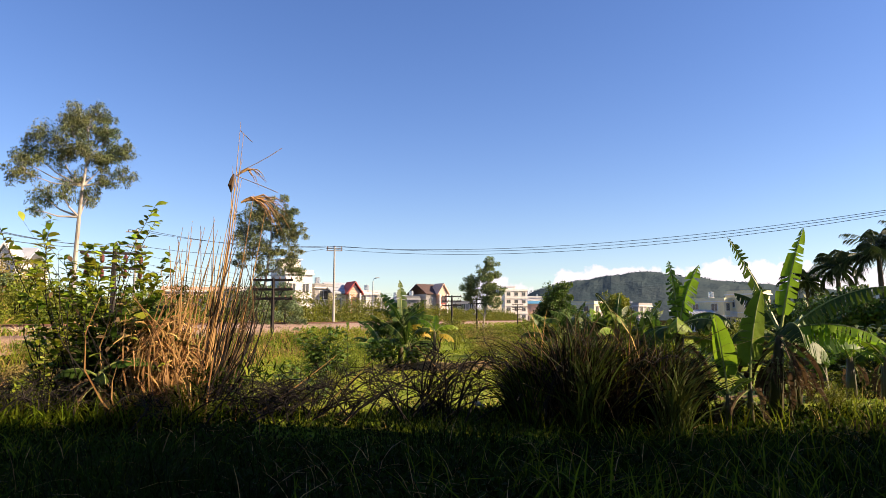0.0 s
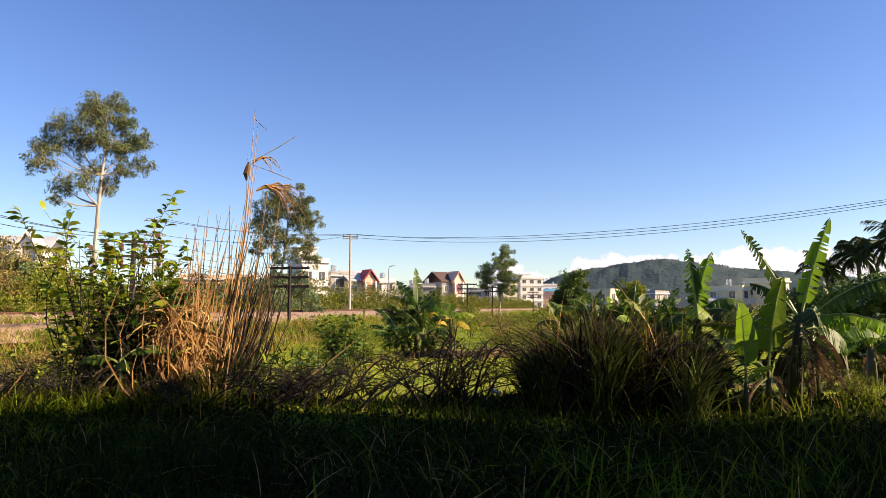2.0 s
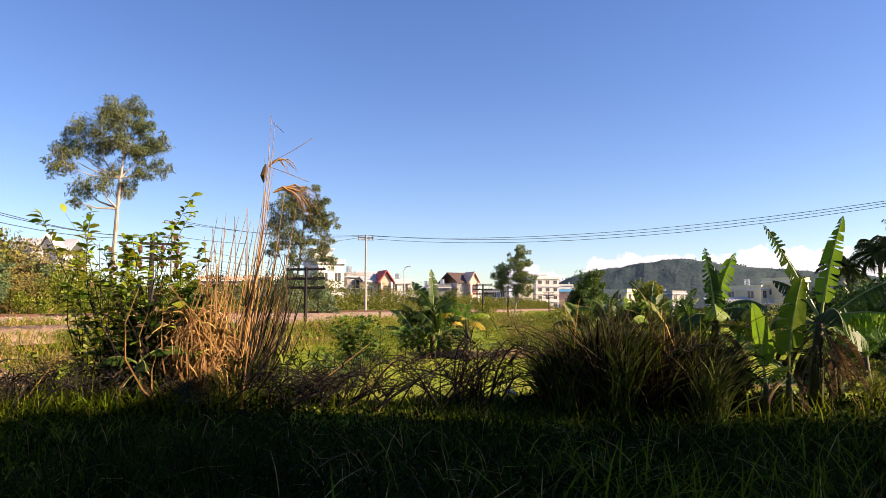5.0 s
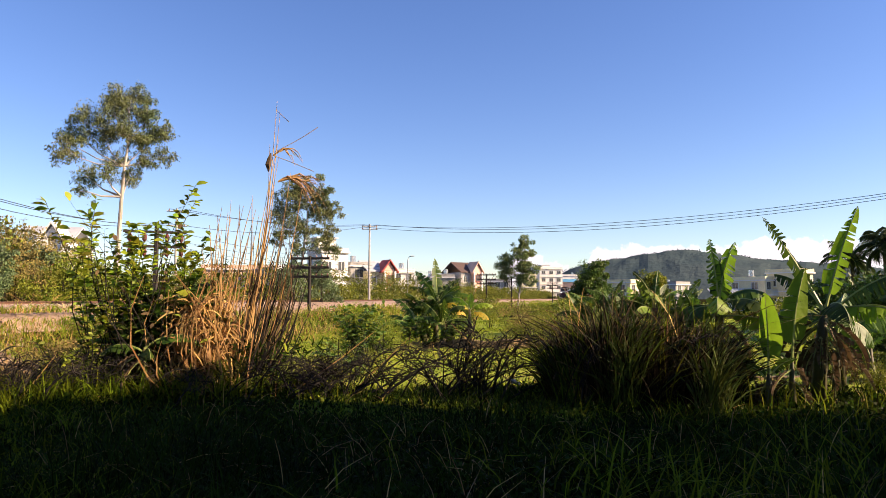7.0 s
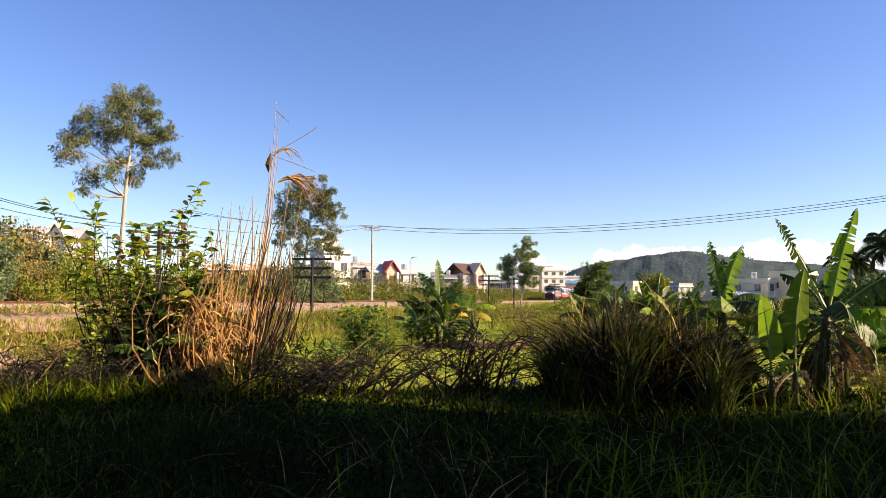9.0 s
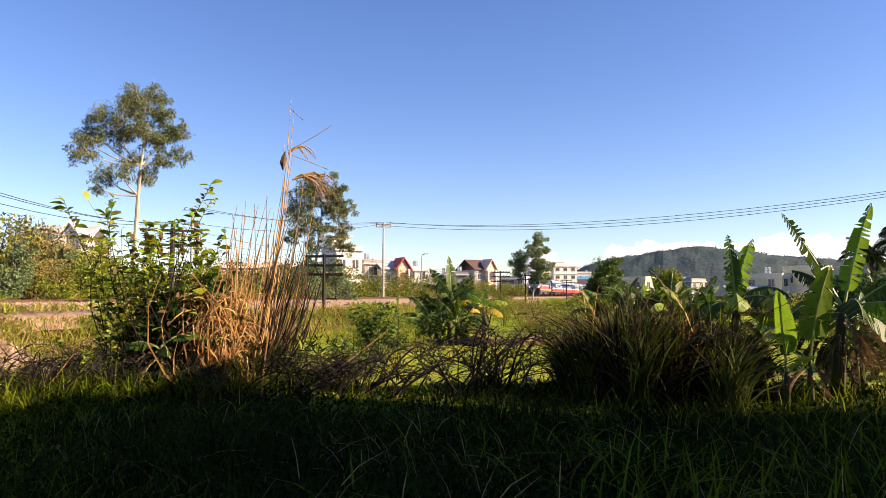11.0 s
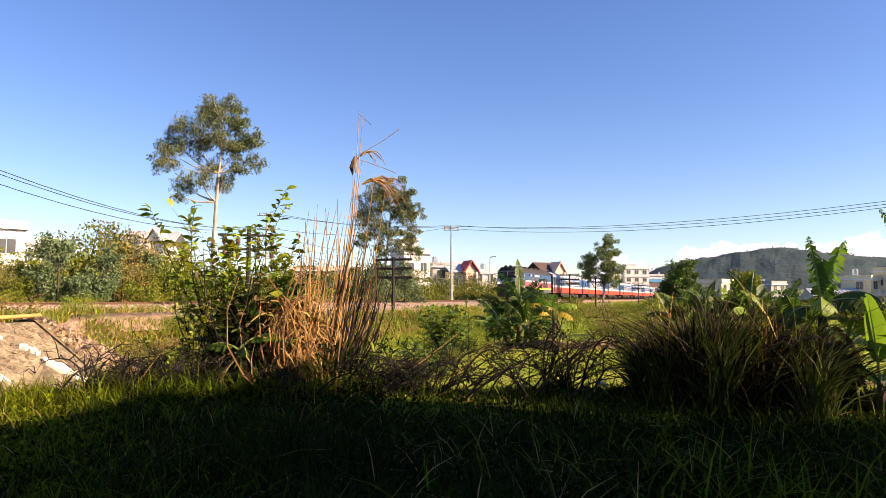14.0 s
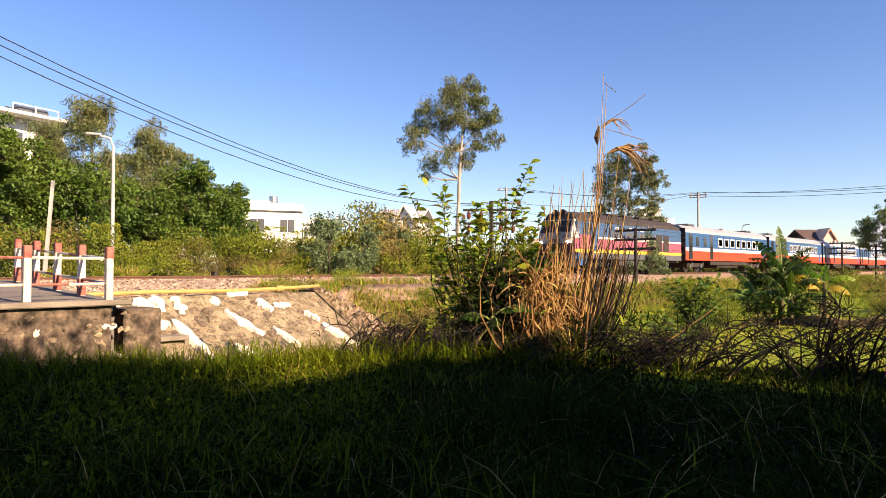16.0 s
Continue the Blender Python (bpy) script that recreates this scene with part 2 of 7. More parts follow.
M_MUD = mat("mud_bund", (0.18, 0.115, 0.055), (0.09, 0.075, 0.03), 2, 0.95, bump=0.8, bscale=8)
M_LAMP = mat("lamp_grey", (0.45, 0.45, 0.44), None, 2, 0.5)
M_WATERTANK = mat("steel_tank", (0.5, 0.52, 0.55), None, 2, 0.25, metal=0.8)
M_HEADLIGHT = glow("headlight", (1.0, 0.95, 0.85), 6)
M_ROADB = mat("ramp_tarmac", (0.13, 0.115, 0.10), (0.19, 0.165, 0.14), 1.5, 0.95, bump=0.5)
M_SAND = mat("sand_patch", (0.22, 0.16, 0.09), (0.12, 0.10, 0.045), 1.2, 0.95, bump=0.5)


# ---- building helpers ----
def part(name, bm, material, parent=None, label=""):
    """One mesh object from a bmesh, under a thing or a part."""
    me = bpy.data.meshes.new(name)
    bm.to_mesh(me)
    bm.free()
    if material:
        me.materials.append(material)
    ob = new(name, me)
    if parent:
        ob.parent = parent
    return tagged(ob, label)


def thing(name, label, category, group="", m=None, kind=""):
    ob = tagged(new(name), label, category, group, kind)
    if m:
        ob.matrix_basis = m
    return ob


def smooth(ob):
    ob.data.polygons.foreach_set("use_smooth", [True] * len(ob.data.polygons))
    return ob


def box(bm, x0, x1, y0, y1, z0, z1, bevel=0.0):
    g = bmesh.ops.create_cube(bm, size=1, matrix=Matrix.LocRotScale(((x0 + x1) / 2, (y0 + y1) / 2, (z0 + z1) / 2), None, (x1 - x0, y1 - y0, z1 - z0)))
    if bevel:
        es = list({e for v in g["verts"] for e in v.link_edges})
        bmesh.ops.bevel(bm, geom=es, offset=bevel, segments=1, affect="EDGES")
    return bm


def boxm(*a, bevel=0.0):
    return box(bmesh.new(), *a, bevel=bevel)


def tube(bm, pts, radii, sides=6, cap=True):
    """A tapered tube along points."""
    rings = []
    pts = [Vector(p) for p in pts]
    for i, p in enumerate(pts):
        d = (pts[min(i + 1, len(pts) - 1)] - pts[max(i - 1, 0)]).normalized()
        a = d.orthogonal().normalized() if abs(d.z) > 0.98 else d.cross(Vector((0, 0, 1))).normalized()
        b = d.cross(a)
        r = radii[i] if hasattr(radii, "__len__") else radii
        rings.append([bm.verts.new(p + (a * math.cos(2 * math.pi * k / sides) + b * math.sin(2 * math.pi * k / sides)) * r) for k in range(sides)])
    for u, v in zip(rings, rings[1:]):
        for k in range(sides):
            bm.faces.new((u[k], u[(k + 1) % sides], v[(k + 1) % sides], v[k]))
    if cap and sides > 2:
        bm.faces.new(rings[0][::-1])
        bm.faces.new(rings[-1])
    return bm


def loft(bm, sections):
    """Skin through closed sections of equal count, capped."""
    rings = [[bm.verts.new(p) for p in s] for s in sections]
    n = len(rings[0])
    for u, v in zip(rings, rings[1:]):
        for k in range(n):
            bm.faces.new((u[k], u[(k + 1) % n], v[(k + 1) % n], v[k]))
    bm.faces.new(rings[0][::-1])
    bm.faces.new(rings[-1])
    return bm


def polys(name, V, material, parent=None, label="", kind=""):
    """A mesh of N separate polygons of K corners from an array (N, K, 3)."""
    V = np.asarray(V, dtype=np.float32)
    n, k = V.shape[:2]
    me = bpy.data.meshes.new(name)
    me.vertices.add(n * k)
    me.vertices.foreach_set("co", V.ravel())
    me.loops.add(n * k)
    me.loops.foreach_set("vertex_index", np.arange(n * k, dtype=np.int32))
    me.polygons.add(n)
    me.polygons.foreach_set("loop_start", np.arange(0, n * k, k, dtype=np.int32))
    me.update(calc_edges=True)
    me.materials.append(material)
    ob = new(name, me)
    if parent:
        ob.parent = parent
    return tagged(ob, label, kind=kind)


def strips(name, C, S, material, parent=None, label="", kind=""):
    """Blades: centre lines C (N, K, 3) with side vectors S (N, K, 3), last one shrunk to a tip."""
    C, S = np.asarray(C, np.float32), np.asarray(S, np.float32)
    n, k = C.shape[:2]
    V = np.stack([C - S, C + S], 2).reshape(n * k * 2, 3)
    base = (np.arange(n) * k * 2)[:, None, None]
    j = (np.arange(k - 1) * 2)[None, :, None]
    F = (base + j + np.array([0, 1, 3, 2])[None, None, :]).reshape(-1)
    me = bpy.data.meshes.new(name)
    me.vertices.add(len(V))
    me.vertices.foreach_set("co", V.ravel())
    me.loops.add(len(F))
    me.loops.foreach_set("vertex_index", F.astype(np.int32))
    me.polygons.add(len(F) // 4)
    me.polygons.foreach_set("loop_start", np.arange(0, len(F), 4, dtype=np.int32))
    me.update(calc_edges=True)
    me.materials.append(material)
    ob = new(name, me)
    if parent:
        ob.parent = parent
    return tagged(ob, label, kind=kind)


def rand_unit(rng, n):
    v = rng.normal(size=(n, 3))
    return v / np.linalg.norm(v, axis=1, keepdims=True)


def leaf_quads(rng, P, length, width, droop=0.0, up=0.0):
    """Folded diamond leaves at points P, random ways, drooping or rising."""
    n = len(P)
    d = rand_unit(rng, n)
    d[:, 2] += up - droop
    d /= np.linalg.norm(d, axis=1, keepdims=True)
    s = np.cross(d, rand_unit(rng, n))
    s /= np.linalg.norm(s, axis=1, keepdims=True) + 1e-6
    nn = np.cross(d, s)
    L = (length * rng.uniform(0.6, 1.3, n))[:, None]
    W = (width * rng.uniform(0.6, 1.3, n))[:, None]
    return np.stack([P, P + d * L * 0.45 + s * W * 0.5 + nn * W * 0.2, P + d * L, P + d * L * 0.45 - s * W * 0.5 + nn * W * 0.2], 1)


def in_clumps(rng, clumps, per):
    """Points in ellipsoid clumps (x, y, z, r), denser towards the skin."""
    out = []
    for x, y, z, r in clumps:
        k = max(8, int(per * r * r))
        q = rand_unit(rng, k) * (rng.uniform(0, 1, (k, 1)) ** 0.45) * r
        q *= (1 + 0.35 * np.sin(q * 4.0 / max(r, 0.3) + x))
        q[:, 2] *= 0.8
        out.append(q + np.array([x, y, z]))
    return np.concatenate(out)


# ---- plan: along the track s, to its far side p ----
TD = Vector((math.sin(radians(13.1)), math.cos(radians(13.1)), 0))
TN = Vector((-TD.y, TD.x, 0))
TRACK_P = 24.0
RAIL_Z = 1.42


def trk(s, p, z=0.0):
    return TD * s + TN * p + Vector((0, 0, z))


def step(a, b, v):
    t = np.clip((v - a) / (b - a), 0, 1)
    return t * t * (3 - 2 * t)


def ground_z(x, y):
    """Height of the ground: a near bank, a low field, the railway bank and the land behind it."""
    x, y = np.asarray(x, float), np.asarray(y, float)
    s, p = x * TD.x + y * TD.y, x * TN.x + y * TN.y
    r = np.hypot(x, y)
    edge = 11.2 + 0.5 * np.sin(x * 0.9) + 0.3 * np.sin(y * 1.3 + x * 2.1)
    z = -0.6 * step(edge, edge + 2.5, np.maximum(y * 0.95 - x * 0.1, p * 0.97))
    z = z + 0.10 * np.sin(x * 0.55 + 1) * np.sin(y * 0.47) + 0.04 * np.sin(x * 1.9) * np.sin(y * 2.3)
    far = step(45, 140, s)
    open_bank = step(11.0, 14.0, s)
    foot = 14.2 + (1.3 + 1.0 * np.sin(s * 0.13)) * open_bank
    bank = step(foot, 16.7 + 3.1 * open_bank, p)
    z = z * (1 - bank) + 0.86 * bank
    z = z + (0.25 * step(29, 33, p) + 0.35 * step(40, 80, p)) * bank
    z = z + 0.7 * far * (1 - bank) * step(90, 300, r)
    return z


def polar(b, r, dz=0.0):
    """A place on the ground by bearing (degrees right of straight ahead) and range."""
    x, y = r * math.sin(radians(b)), r * math.cos(radians(b))
    return Vector((x, y, float(ground_z(x, y)) + dz))

# ---- ground, track ----
def build_ground():
    bear = np.concatenate([np.arange(-75, 45, 0.4), np.arange(45, 285, 4)])
    rad = np.concatenate([np.arange(0.5, 45, 0.45), 45 * 1.06 ** np.arange(0, 80)])
    rad = rad[rad < 4500]
    B, R = np.meshgrid(np.radians(bear), rad)
    X, Y = R * np.sin(B), R * np.cos(B)
    V = np.stack([X, Y, ground_z(X, Y)], 2).reshape(-1, 3)
    nb, nr = len(bear), len(rad)
    faces = []
    for i in range(nr - 1):
        for j in range(nb):
            k = (j + 1) % nb
            faces.append((i * nb + j, i * nb + k, (i + 1) * nb + k, (i + 1) * nb + j))
    c = len(V)
    V = np.vstack([V, [[0, 0, 0]]])
    faces += [(c, (j + 1) % nb, j) for j in range(nb)]
    me = bpy.data.meshes.new("ground")
    me.from_pydata(V.tolist(), [], faces)
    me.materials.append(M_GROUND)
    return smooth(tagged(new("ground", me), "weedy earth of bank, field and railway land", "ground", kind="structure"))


ground = build_ground()


def track_bed():
    bm = bmesh.new()
    prof = [(15.9, -0.1), (16.0, 0.88), (18.5, 1.02), (20.6, 1.12), (22.3, 1.27), (25.7, 1.27), (27.2, 1.0), (28.6, 0.84)]
    rows = []
    for s in np.concatenate([np.arange(-30, 60, 1.0), np.arange(60, 460, 8.0)]):
        rows.append([bm.verts.new(trk(s, p + (0.12 * math.sin(s * 1.7) + 3.2 * float(step(12, 16, s)) if i < 2 else 0) + (1.6 * float(step(12, 16, s)) if i == 2 else 0) - (0.6 * float(step(12, 16, s)) if i == 0 else 0), z + (0.6 * float(step(13, 17, s)) if i == 0 else 0) + 0.015 * math.sin(s * 3.1 + i * 2))) for i, (p, z) in enumerate(prof)])
    for a, b in zip(rows, rows[1:]):
        for i in range(len(prof) - 1):
            bm.faces.new((a[i], b[i], b[i + 1], a[i + 1]))
    bmesh.ops.recalc_face_normals(bm, faces=bm.faces)
    return tagged(part("ballast_bed", bm, M_BALLAST), "grey-brown crushed stone ballast bed of the railway", "ballast", kind="structure")


track_bed()
track = thing("railway_track", "rusty steel rails on concrete sleepers in ballast", "railway", kind="structure")
for off in (-0.535, 0.535):
    bm = bmesh.new()
    prof = [(-0.065, -0.14), (0.065, -0.14), (0.065, -0.125), (0.012, -0.105), (0.012, -0.04), (0.036, -0.03), (0.036, 0), (-0.036, 0), (-0.036, -0.03), (-0.012, -0.04), (-0.012, -0.105), (-0.065, -0.125)]
    loft(bm, [[trk(s, TRACK_P + off + a, RAIL_Z + b) for a, b in prof] for s in (-40, 460)])
    part("rail", bm, M_RAIL, track)
_sl = part("sleeper", boxm(-0.11, 0.11, -1.0, 1.0, -0.2, 0.0, bevel=0.02), M_SLEEPER, track)
_sl.matrix_basis = Matrix.Translation(trk(-25, TRACK_P, RAIL_Z - 0.135)) @ pose(0, 0, 0, 0, 0, 90 - 13.1)
for i in range(1, 160):
    o = _sl.copy()
    scene.collection.objects.link(o)
    o.matrix_basis = Matrix.Translation(trk(-25 + i * 0.6, TRACK_P, RAIL_Z - 0.135)) @ pose(0, 0, 0, 0, 0, 90 - 13.1)

# ---- train ----
def section(x, half, z0, zs, zt, n=5):
    """Closed carriage section at x: straight sides to zs, rounded roof to zt."""
    pts = [(x, -half, z0), (x, -half, zs)]
    for k in range(1, n):
        a = math.pi * k / n
        pts.append((x, -half * math.cos(a), zs + (zt - zs) * math.sin(a) ** 0.8))
    return pts + [(x, half, zs), (x, half, z0)]


def bogie(parent, x, wheels, mat_frame=None):
    b = part("bogie", boxm(-1.5, 1.5, -0.95, 0.95, 0.38, 0.72, bevel=0.05), M_BLACK, parent)
    b.matrix_basis = pose(x, 0, 0)
    for wx in wheels:
        bm = bmesh.new()
        for sy in (-1, 1):
            bmesh.ops.create_cone(bm, cap_ends=True, segments=16, radius1=0.46, radius2=0.46, depth=0.13, matrix=pose(wx, sy * 0.56, 0.46, 90))
        tube(bm, [(wx, -0.8, 0.46), (wx, 0.8, 0.46)], 0.08)
        part("wheelset", bm, M_BLACK, b)
    for sy in (-1, 1):
        for wx in wheels:
            part("axle_box", boxm(wx - 0.16, wx + 0.16, sy * 0.98 - 0.08, sy * 0.98 + 0.08, 0.32, 0.62, bevel=0.03), M_GREY, b)
            part("spring", tube(bmesh.new(), [(wx + 0.35, sy * 0.98, 0.45), (wx + 0.35, sy * 0.98, 0.8)], 0.1, 8), M_GREY, b)


def locomotive():
    L, H = 16.2, 1.40
    e = thing("locomotive", "blue and maroon diesel locomotive with yellow stripe", "locomotive")
    bands = [("sill", M_GREY, 0.85, 1.22), ("yellow_stripe", M_YELLOW, 1.22, 1.42), ("maroon_band", M_PINK, 1.42, 2.08), ("white_stripe", M_TRAINWHITE, 2.08, 2.20), ("upper_side", M_LOCOBLUE, 2.20, 3.05)]
    for nm, m, a, b in bands:
        w = H + (0.012 if "stripe" in nm else 0)
        bm = bmesh.new()
        x0 = 0.55 if b < 2.3 else 0.75
        loft(bm, [[(x0, -w * 0.93, a), (x0, -w * 0.93, b), (x0, w * 0.93, b), (x0, w * 0.93, a)], [(x0 + 0.7, -w, a), (x0 + 0.7, -w, b), (x0 + 0.7, w, b), (x0 + 0.7, w, a)], [(L - 0.6, -w, a), (L - 0.6, -w, b), (L - 0.6, w, b), (L - 0.6, w, a)], [(L, -w * 0.93, a), (L, -w * 0.93, b), (L, w * 0.93, b), (L, w * 0.93, a)]])
        part(nm, bm, m, e)
    bm = bmesh.new()
    secs = []
    for x, k, zt in ((0.85, 0.92, 3.55), (1.4, 1, 3.72), (L - 0.9, 1, 3.72), (L - 0.1, 0.92, 3.5)):
        secs.append([(x, -H * k, 3.05), (x, -H * 0.93 * k, 3.3), (x, -H * 0.62 * k, zt - 0.08), (x, 0, zt), (x, H * 0.62 * k, zt - 0.08), (x, H * 0.93 * k, 3.3), (x, H * k, 3.05)])
    part("roof", loft(bm, secs), M_BLACK, e, "sooty dark roof")
    # cab face
    bm = bmesh.new()
    loft(bm, [[(0.2, -1.15, 1.75), (0.2, 1.15, 1.75), (0.28, 1.2, 2.3), (0.28, -1.2, 2.3)], [(0.9, -1.33, 1.75), (0.9, 1.33, 1.75), (0.9, 1.36, 2.3), (0.9, -1.36, 2.3)]])
    part("nose", bm, M_NOSE, e, "grey-white nose panel")
    part("number_board", boxm(0.16, 0.3, -0.3, 0.3, 1.86, 2.02, bevel=0.01), M_BLACK, e)
    bm = bmesh.new()
    loft(bm, [[(0.18, -1.16, 1.2), (0.18, 1.16, 1.2), (0.2, 1.16, 1.75), (0.2, -1.16, 1.75)], [(0.9, -1.35, 1.2), (0.9, 1.35, 1.2), (0.9, 1.35, 1.75), (0.9, -1.35, 1.75)]])
    part("lower_nose", bm, M_MAROON, e, "dark maroon lower nose")
    bm = bmesh.new()
    loft(bm, [[(0.28, -1.2, 2.3), (0.28, 1.2, 2.3), (0.72, 1.12, 3.2), (0.72, -1.12, 3.2)], [(0.95, -1.37, 2.3), (0.95, 1.37, 2.3), (1.0, 1.3, 3.2), (1.0, -1.3, 3.2)]])
    part("cab_face", bm, M_NOSE, e, "white windscreen surround")
    bm = bmesh.new()
    loft(bm, [[(0.7, -1.1, 3.2), (0.7, 1.1, 3.2), (0.85, 0.9, 3.5), (0.85, -0.9, 3.5)], [(1.1, -1.32, 3.2), (1.1, 1.32, 3.2), (1.1, 1.0, 3.62), (1.1, -1.0, 3.62)]])
    part("cab_brow", bm, M_BLACK, e)
    for sy in (-1, 1):
        bm = bmesh.new()
        a, b = (0.06, 1.08) if sy > 0 else (-1.08, -0.06)
        vs = [bm.verts.new(v) for v in ((0.30, a, 2.42), (0.30, b, 2.42), (0.63, b * 0.96, 3.12), (0.63, a * 0.96, 3.12))]
        bm.faces.new(vs)
        bmesh.ops.solidify(bm, geom=bm.faces[:], thickness=0.05)
        part("windscreen", bm, M_GLASSD, e)
        bm = bmesh.new()
        bmesh.ops.create_cone(bm, cap_ends=True, segments=12, radius1=0.085, radius2=0.085, depth=0.08, matrix=pose(0.19, sy * 0.98, 1.82, 0, 90))
        part("headlight", bm, M_HEADLIGHT, e)
        bm = bmesh.new()
        bmesh.ops.create_cone(bm, cap_ends=True, segments=12, radius1=0.2, radius2=0.16, depth=0.3, matrix=pose(0.9, sy * 0.28, 3.62, 0, 90))
        part("horn", bm, M_BLACK, e)
        part("cab_door", boxm(2.55, 3.2, sy * H - 0.02, sy * H + 0.02, 1.3, 3.0, bevel=0.01), M_LOCOBLUE, e)
        part("cab_side_window", boxm(1.45, 2.25, sy * H - 0.02, sy * H + 0.02, 2.4, 2.95, bevel=0.01), M_GLASSD, e)
        part("handrail", tube(bmesh.new(), [(2.45, sy * (H + 0.06), 1.4), (2.45, sy * (H + 0.06), 2.9)], 0.02), M_TRAINWHITE, e)
        for x in (11.6, 12.75):
            part("engine_door", boxm(x, x + 0.95, sy * H - 0.02, sy * H + 0.025, 1.45, 2.6, bevel=0.01), M_BLACK, e, "dark louvred door")
        for i in range(7):
            x = 4.6 + i * 0.9
            part("side_vent", boxm(x, x + 0.5, sy * H - 0.01, sy * H + 0.02, 2.72, 2.9, bevel=0.01), M_TRAINWHITE if i in (1, 3, 4, 5) else M_GLASSD, e)
        for i in range(3):
            x = 5.0 + i * 1.9
            part("grille", boxm(x, x + 1.3, sy * H - 0.01, sy * H + 0.015, 2.28, 2.6, bevel=0.01), M_GREY, e)
    part("cowcatcher", loft(bmesh.new(), [[(0.1, -1.1, 0.35), (0.1, 1.1, 0.35), (0.3, 1.2, 1.2), (0.3, -1.2, 1.2)], [(0.8, -1.3, 0.35), (0.8, 1.3, 0.35), (0.8, 1.35, 1.2), (0.8, -1.35, 1.2)]]), M_BLACK, e, "black front skirt with coupling")
    for i in range(5):
        part("roof_hatch", boxm(4 + i * 2.2, 5.3 + i * 2.2, -0.55, 0.55, 3.68, 3.84, bevel=0.04), M_BLACK, e)
    part("fuel_tank", boxm(6.4, 9.8, -1.25, 1.25, 0.42, 0.86, bevel=0.08), M_GREY, e)
    part("under_frame", boxm(0.9, L - 0.3, -1.1, 1.1, 0.7, 0.9), M_BLACK, e)
    bogie(e, 3.7, (-1.5, 0, 1.5))
    bogie(e, L - 3.7, (-1.5, 0, 1.5))
    for sy in (-1, 1):
        part("skirt_panel", boxm(0.8, 1.9, sy * 1.33 - 0.03, sy * 1.33 + 0.03, 0.45, 1.2, bevel=0.01), M_BLUE, e, "blue skirt panel under the cab")
        part("cab_side_panel", boxm(0.95, 2.4, sy * H - 0.02, sy * H + 0.018, 1.44, 2.3, bevel=0.01), M_PINK, e)
    part("coupling", boxm(L - 0.1, L + 0.6, -0.2, 0.2, 0.7, 1.0), M_BLACK, e)
    for o in e.children_recursive:
        o.data.transform(Matrix.Diagonal((1, 1, 1.06, 1)))
    return e


def coach():
    L, H = 20.0, 1.40
    e = thing("passenger_coach", "blue passenger coach with red skirt and silver roof", "train coach", "coaches of the train")
    for nm, m, a, b in (("lower_side", M_TRAINRED, 0.9, 1.62), ("white_stripe", M_TRAINWHITE, 1.62, 1.86), ("upper_side", M_BLUE, 1.86, 2.98)):
        w = H + (0.01 if "stripe" in nm else 0)
        part(nm, boxm(0.15, L - 0.15, -w, w, a, b), m, e)
    bm = bmesh.new()
    secs = []
    for x in np.linspace(0.1, L - 0.1, 40):
        d = 0.02 * (int(x * 2) % 2)
        secs.append([(x, -H, 2.98), (x, -H * 0.93, 3.22), (x, -H * 0.6, 3.52 + d), (x, 0, 3.62 + d), (x, H * 0.6, 3.52 + d), (x, H * 0.93, 3.22), (x, H, 2.98)])
    part("roof", loft(bm, secs), M_SILVER, e, "ribbed silver roof")
    part("gangway", boxm(-0.25, 0.2, -0.75, 0.75, 0.9, 3.3, bevel=0.05), M_BLACK, e)
    part("end_wall", boxm(0.08, 0.16, -H * 0.99, H * 0.99, 0.9, 3.3), M_BLACK, e)
    for x in (2.6, 16.4):
        part("roof_unit", boxm(x, x + 1.3, -0.6, 0.6, 3.55, 3.76, bevel=0.06), M_GREY, e)
    for sy in (-1, 1):
        for x in (0.75, 18.55):
            part("door", boxm(x, x + 0.72, sy * H - 0.02, sy * H + 0.012, 1.0, 2.9, bevel=0.01), M_GLASSD if x < 1 else M_BLUE, e, "dark vestibule door")
        part("side_door", boxm(5.1, 5.75, sy * H - 0.02, sy * H + 0.014, 1.0, 2.9, bevel=0.01), M_GLASSD, e, "dark side door")
        for x in (2.2, 3.75):
            part("window", boxm(x, x + 0.6, sy * H - 0.02, sy * H + 0.018, 1.98, 2.7, bevel=0.01), M_GLASSD, e, "narrow dark window")
        for i in range(8):
            x = 7.0 + i * 1.42
            w = part("window", boxm(x, x + 0.95, sy * H - 0.02, sy * H + 0.02, 2.0, 2.72, bevel=0.01), M_TRAINWHITE, e)
            part("pane", boxm(x + 0.08, x + 0.87, sy * H - 0.02, sy * H + 0.028, 2.08, 2.64), M_GLASSD, w)
        part("pipe_run", boxm(5.5, 14.5, sy * 1.2 - 0.08, sy * 1.2 + 0.08, 0.55, 0.9, bevel=0.04), M_BLACK, e)
    part("under_box", boxm(7.5, 12.5, -1.1, 1.1, 0.35, 0.9, bevel=0.05), M_BLACK, e)
    bogie(e, 3.0, (-1.1, 1.1))
    bogie(e, L - 3.0, (-1.1, 1.1))
    return e


loco = locomotive()
coaches = [coach()]
for o in coaches[0].children_recursive:
    o.data.transform(Matrix.Diagonal((1, 1, 1.07, 1)))
for _i in range(8):
    coaches.append(copy_thing(coaches[0], pose(0, 0, 0)))
# where the train's front stands along the track, time by time
TRAIN = [(0, 384.0), (4, 296.0), (8, 208.0), (11, 142.0), (12, 120.0), (13, 98.0), (14, 75.8), (15, 54.4), (15.5, 45.0), (16, 36.0)]

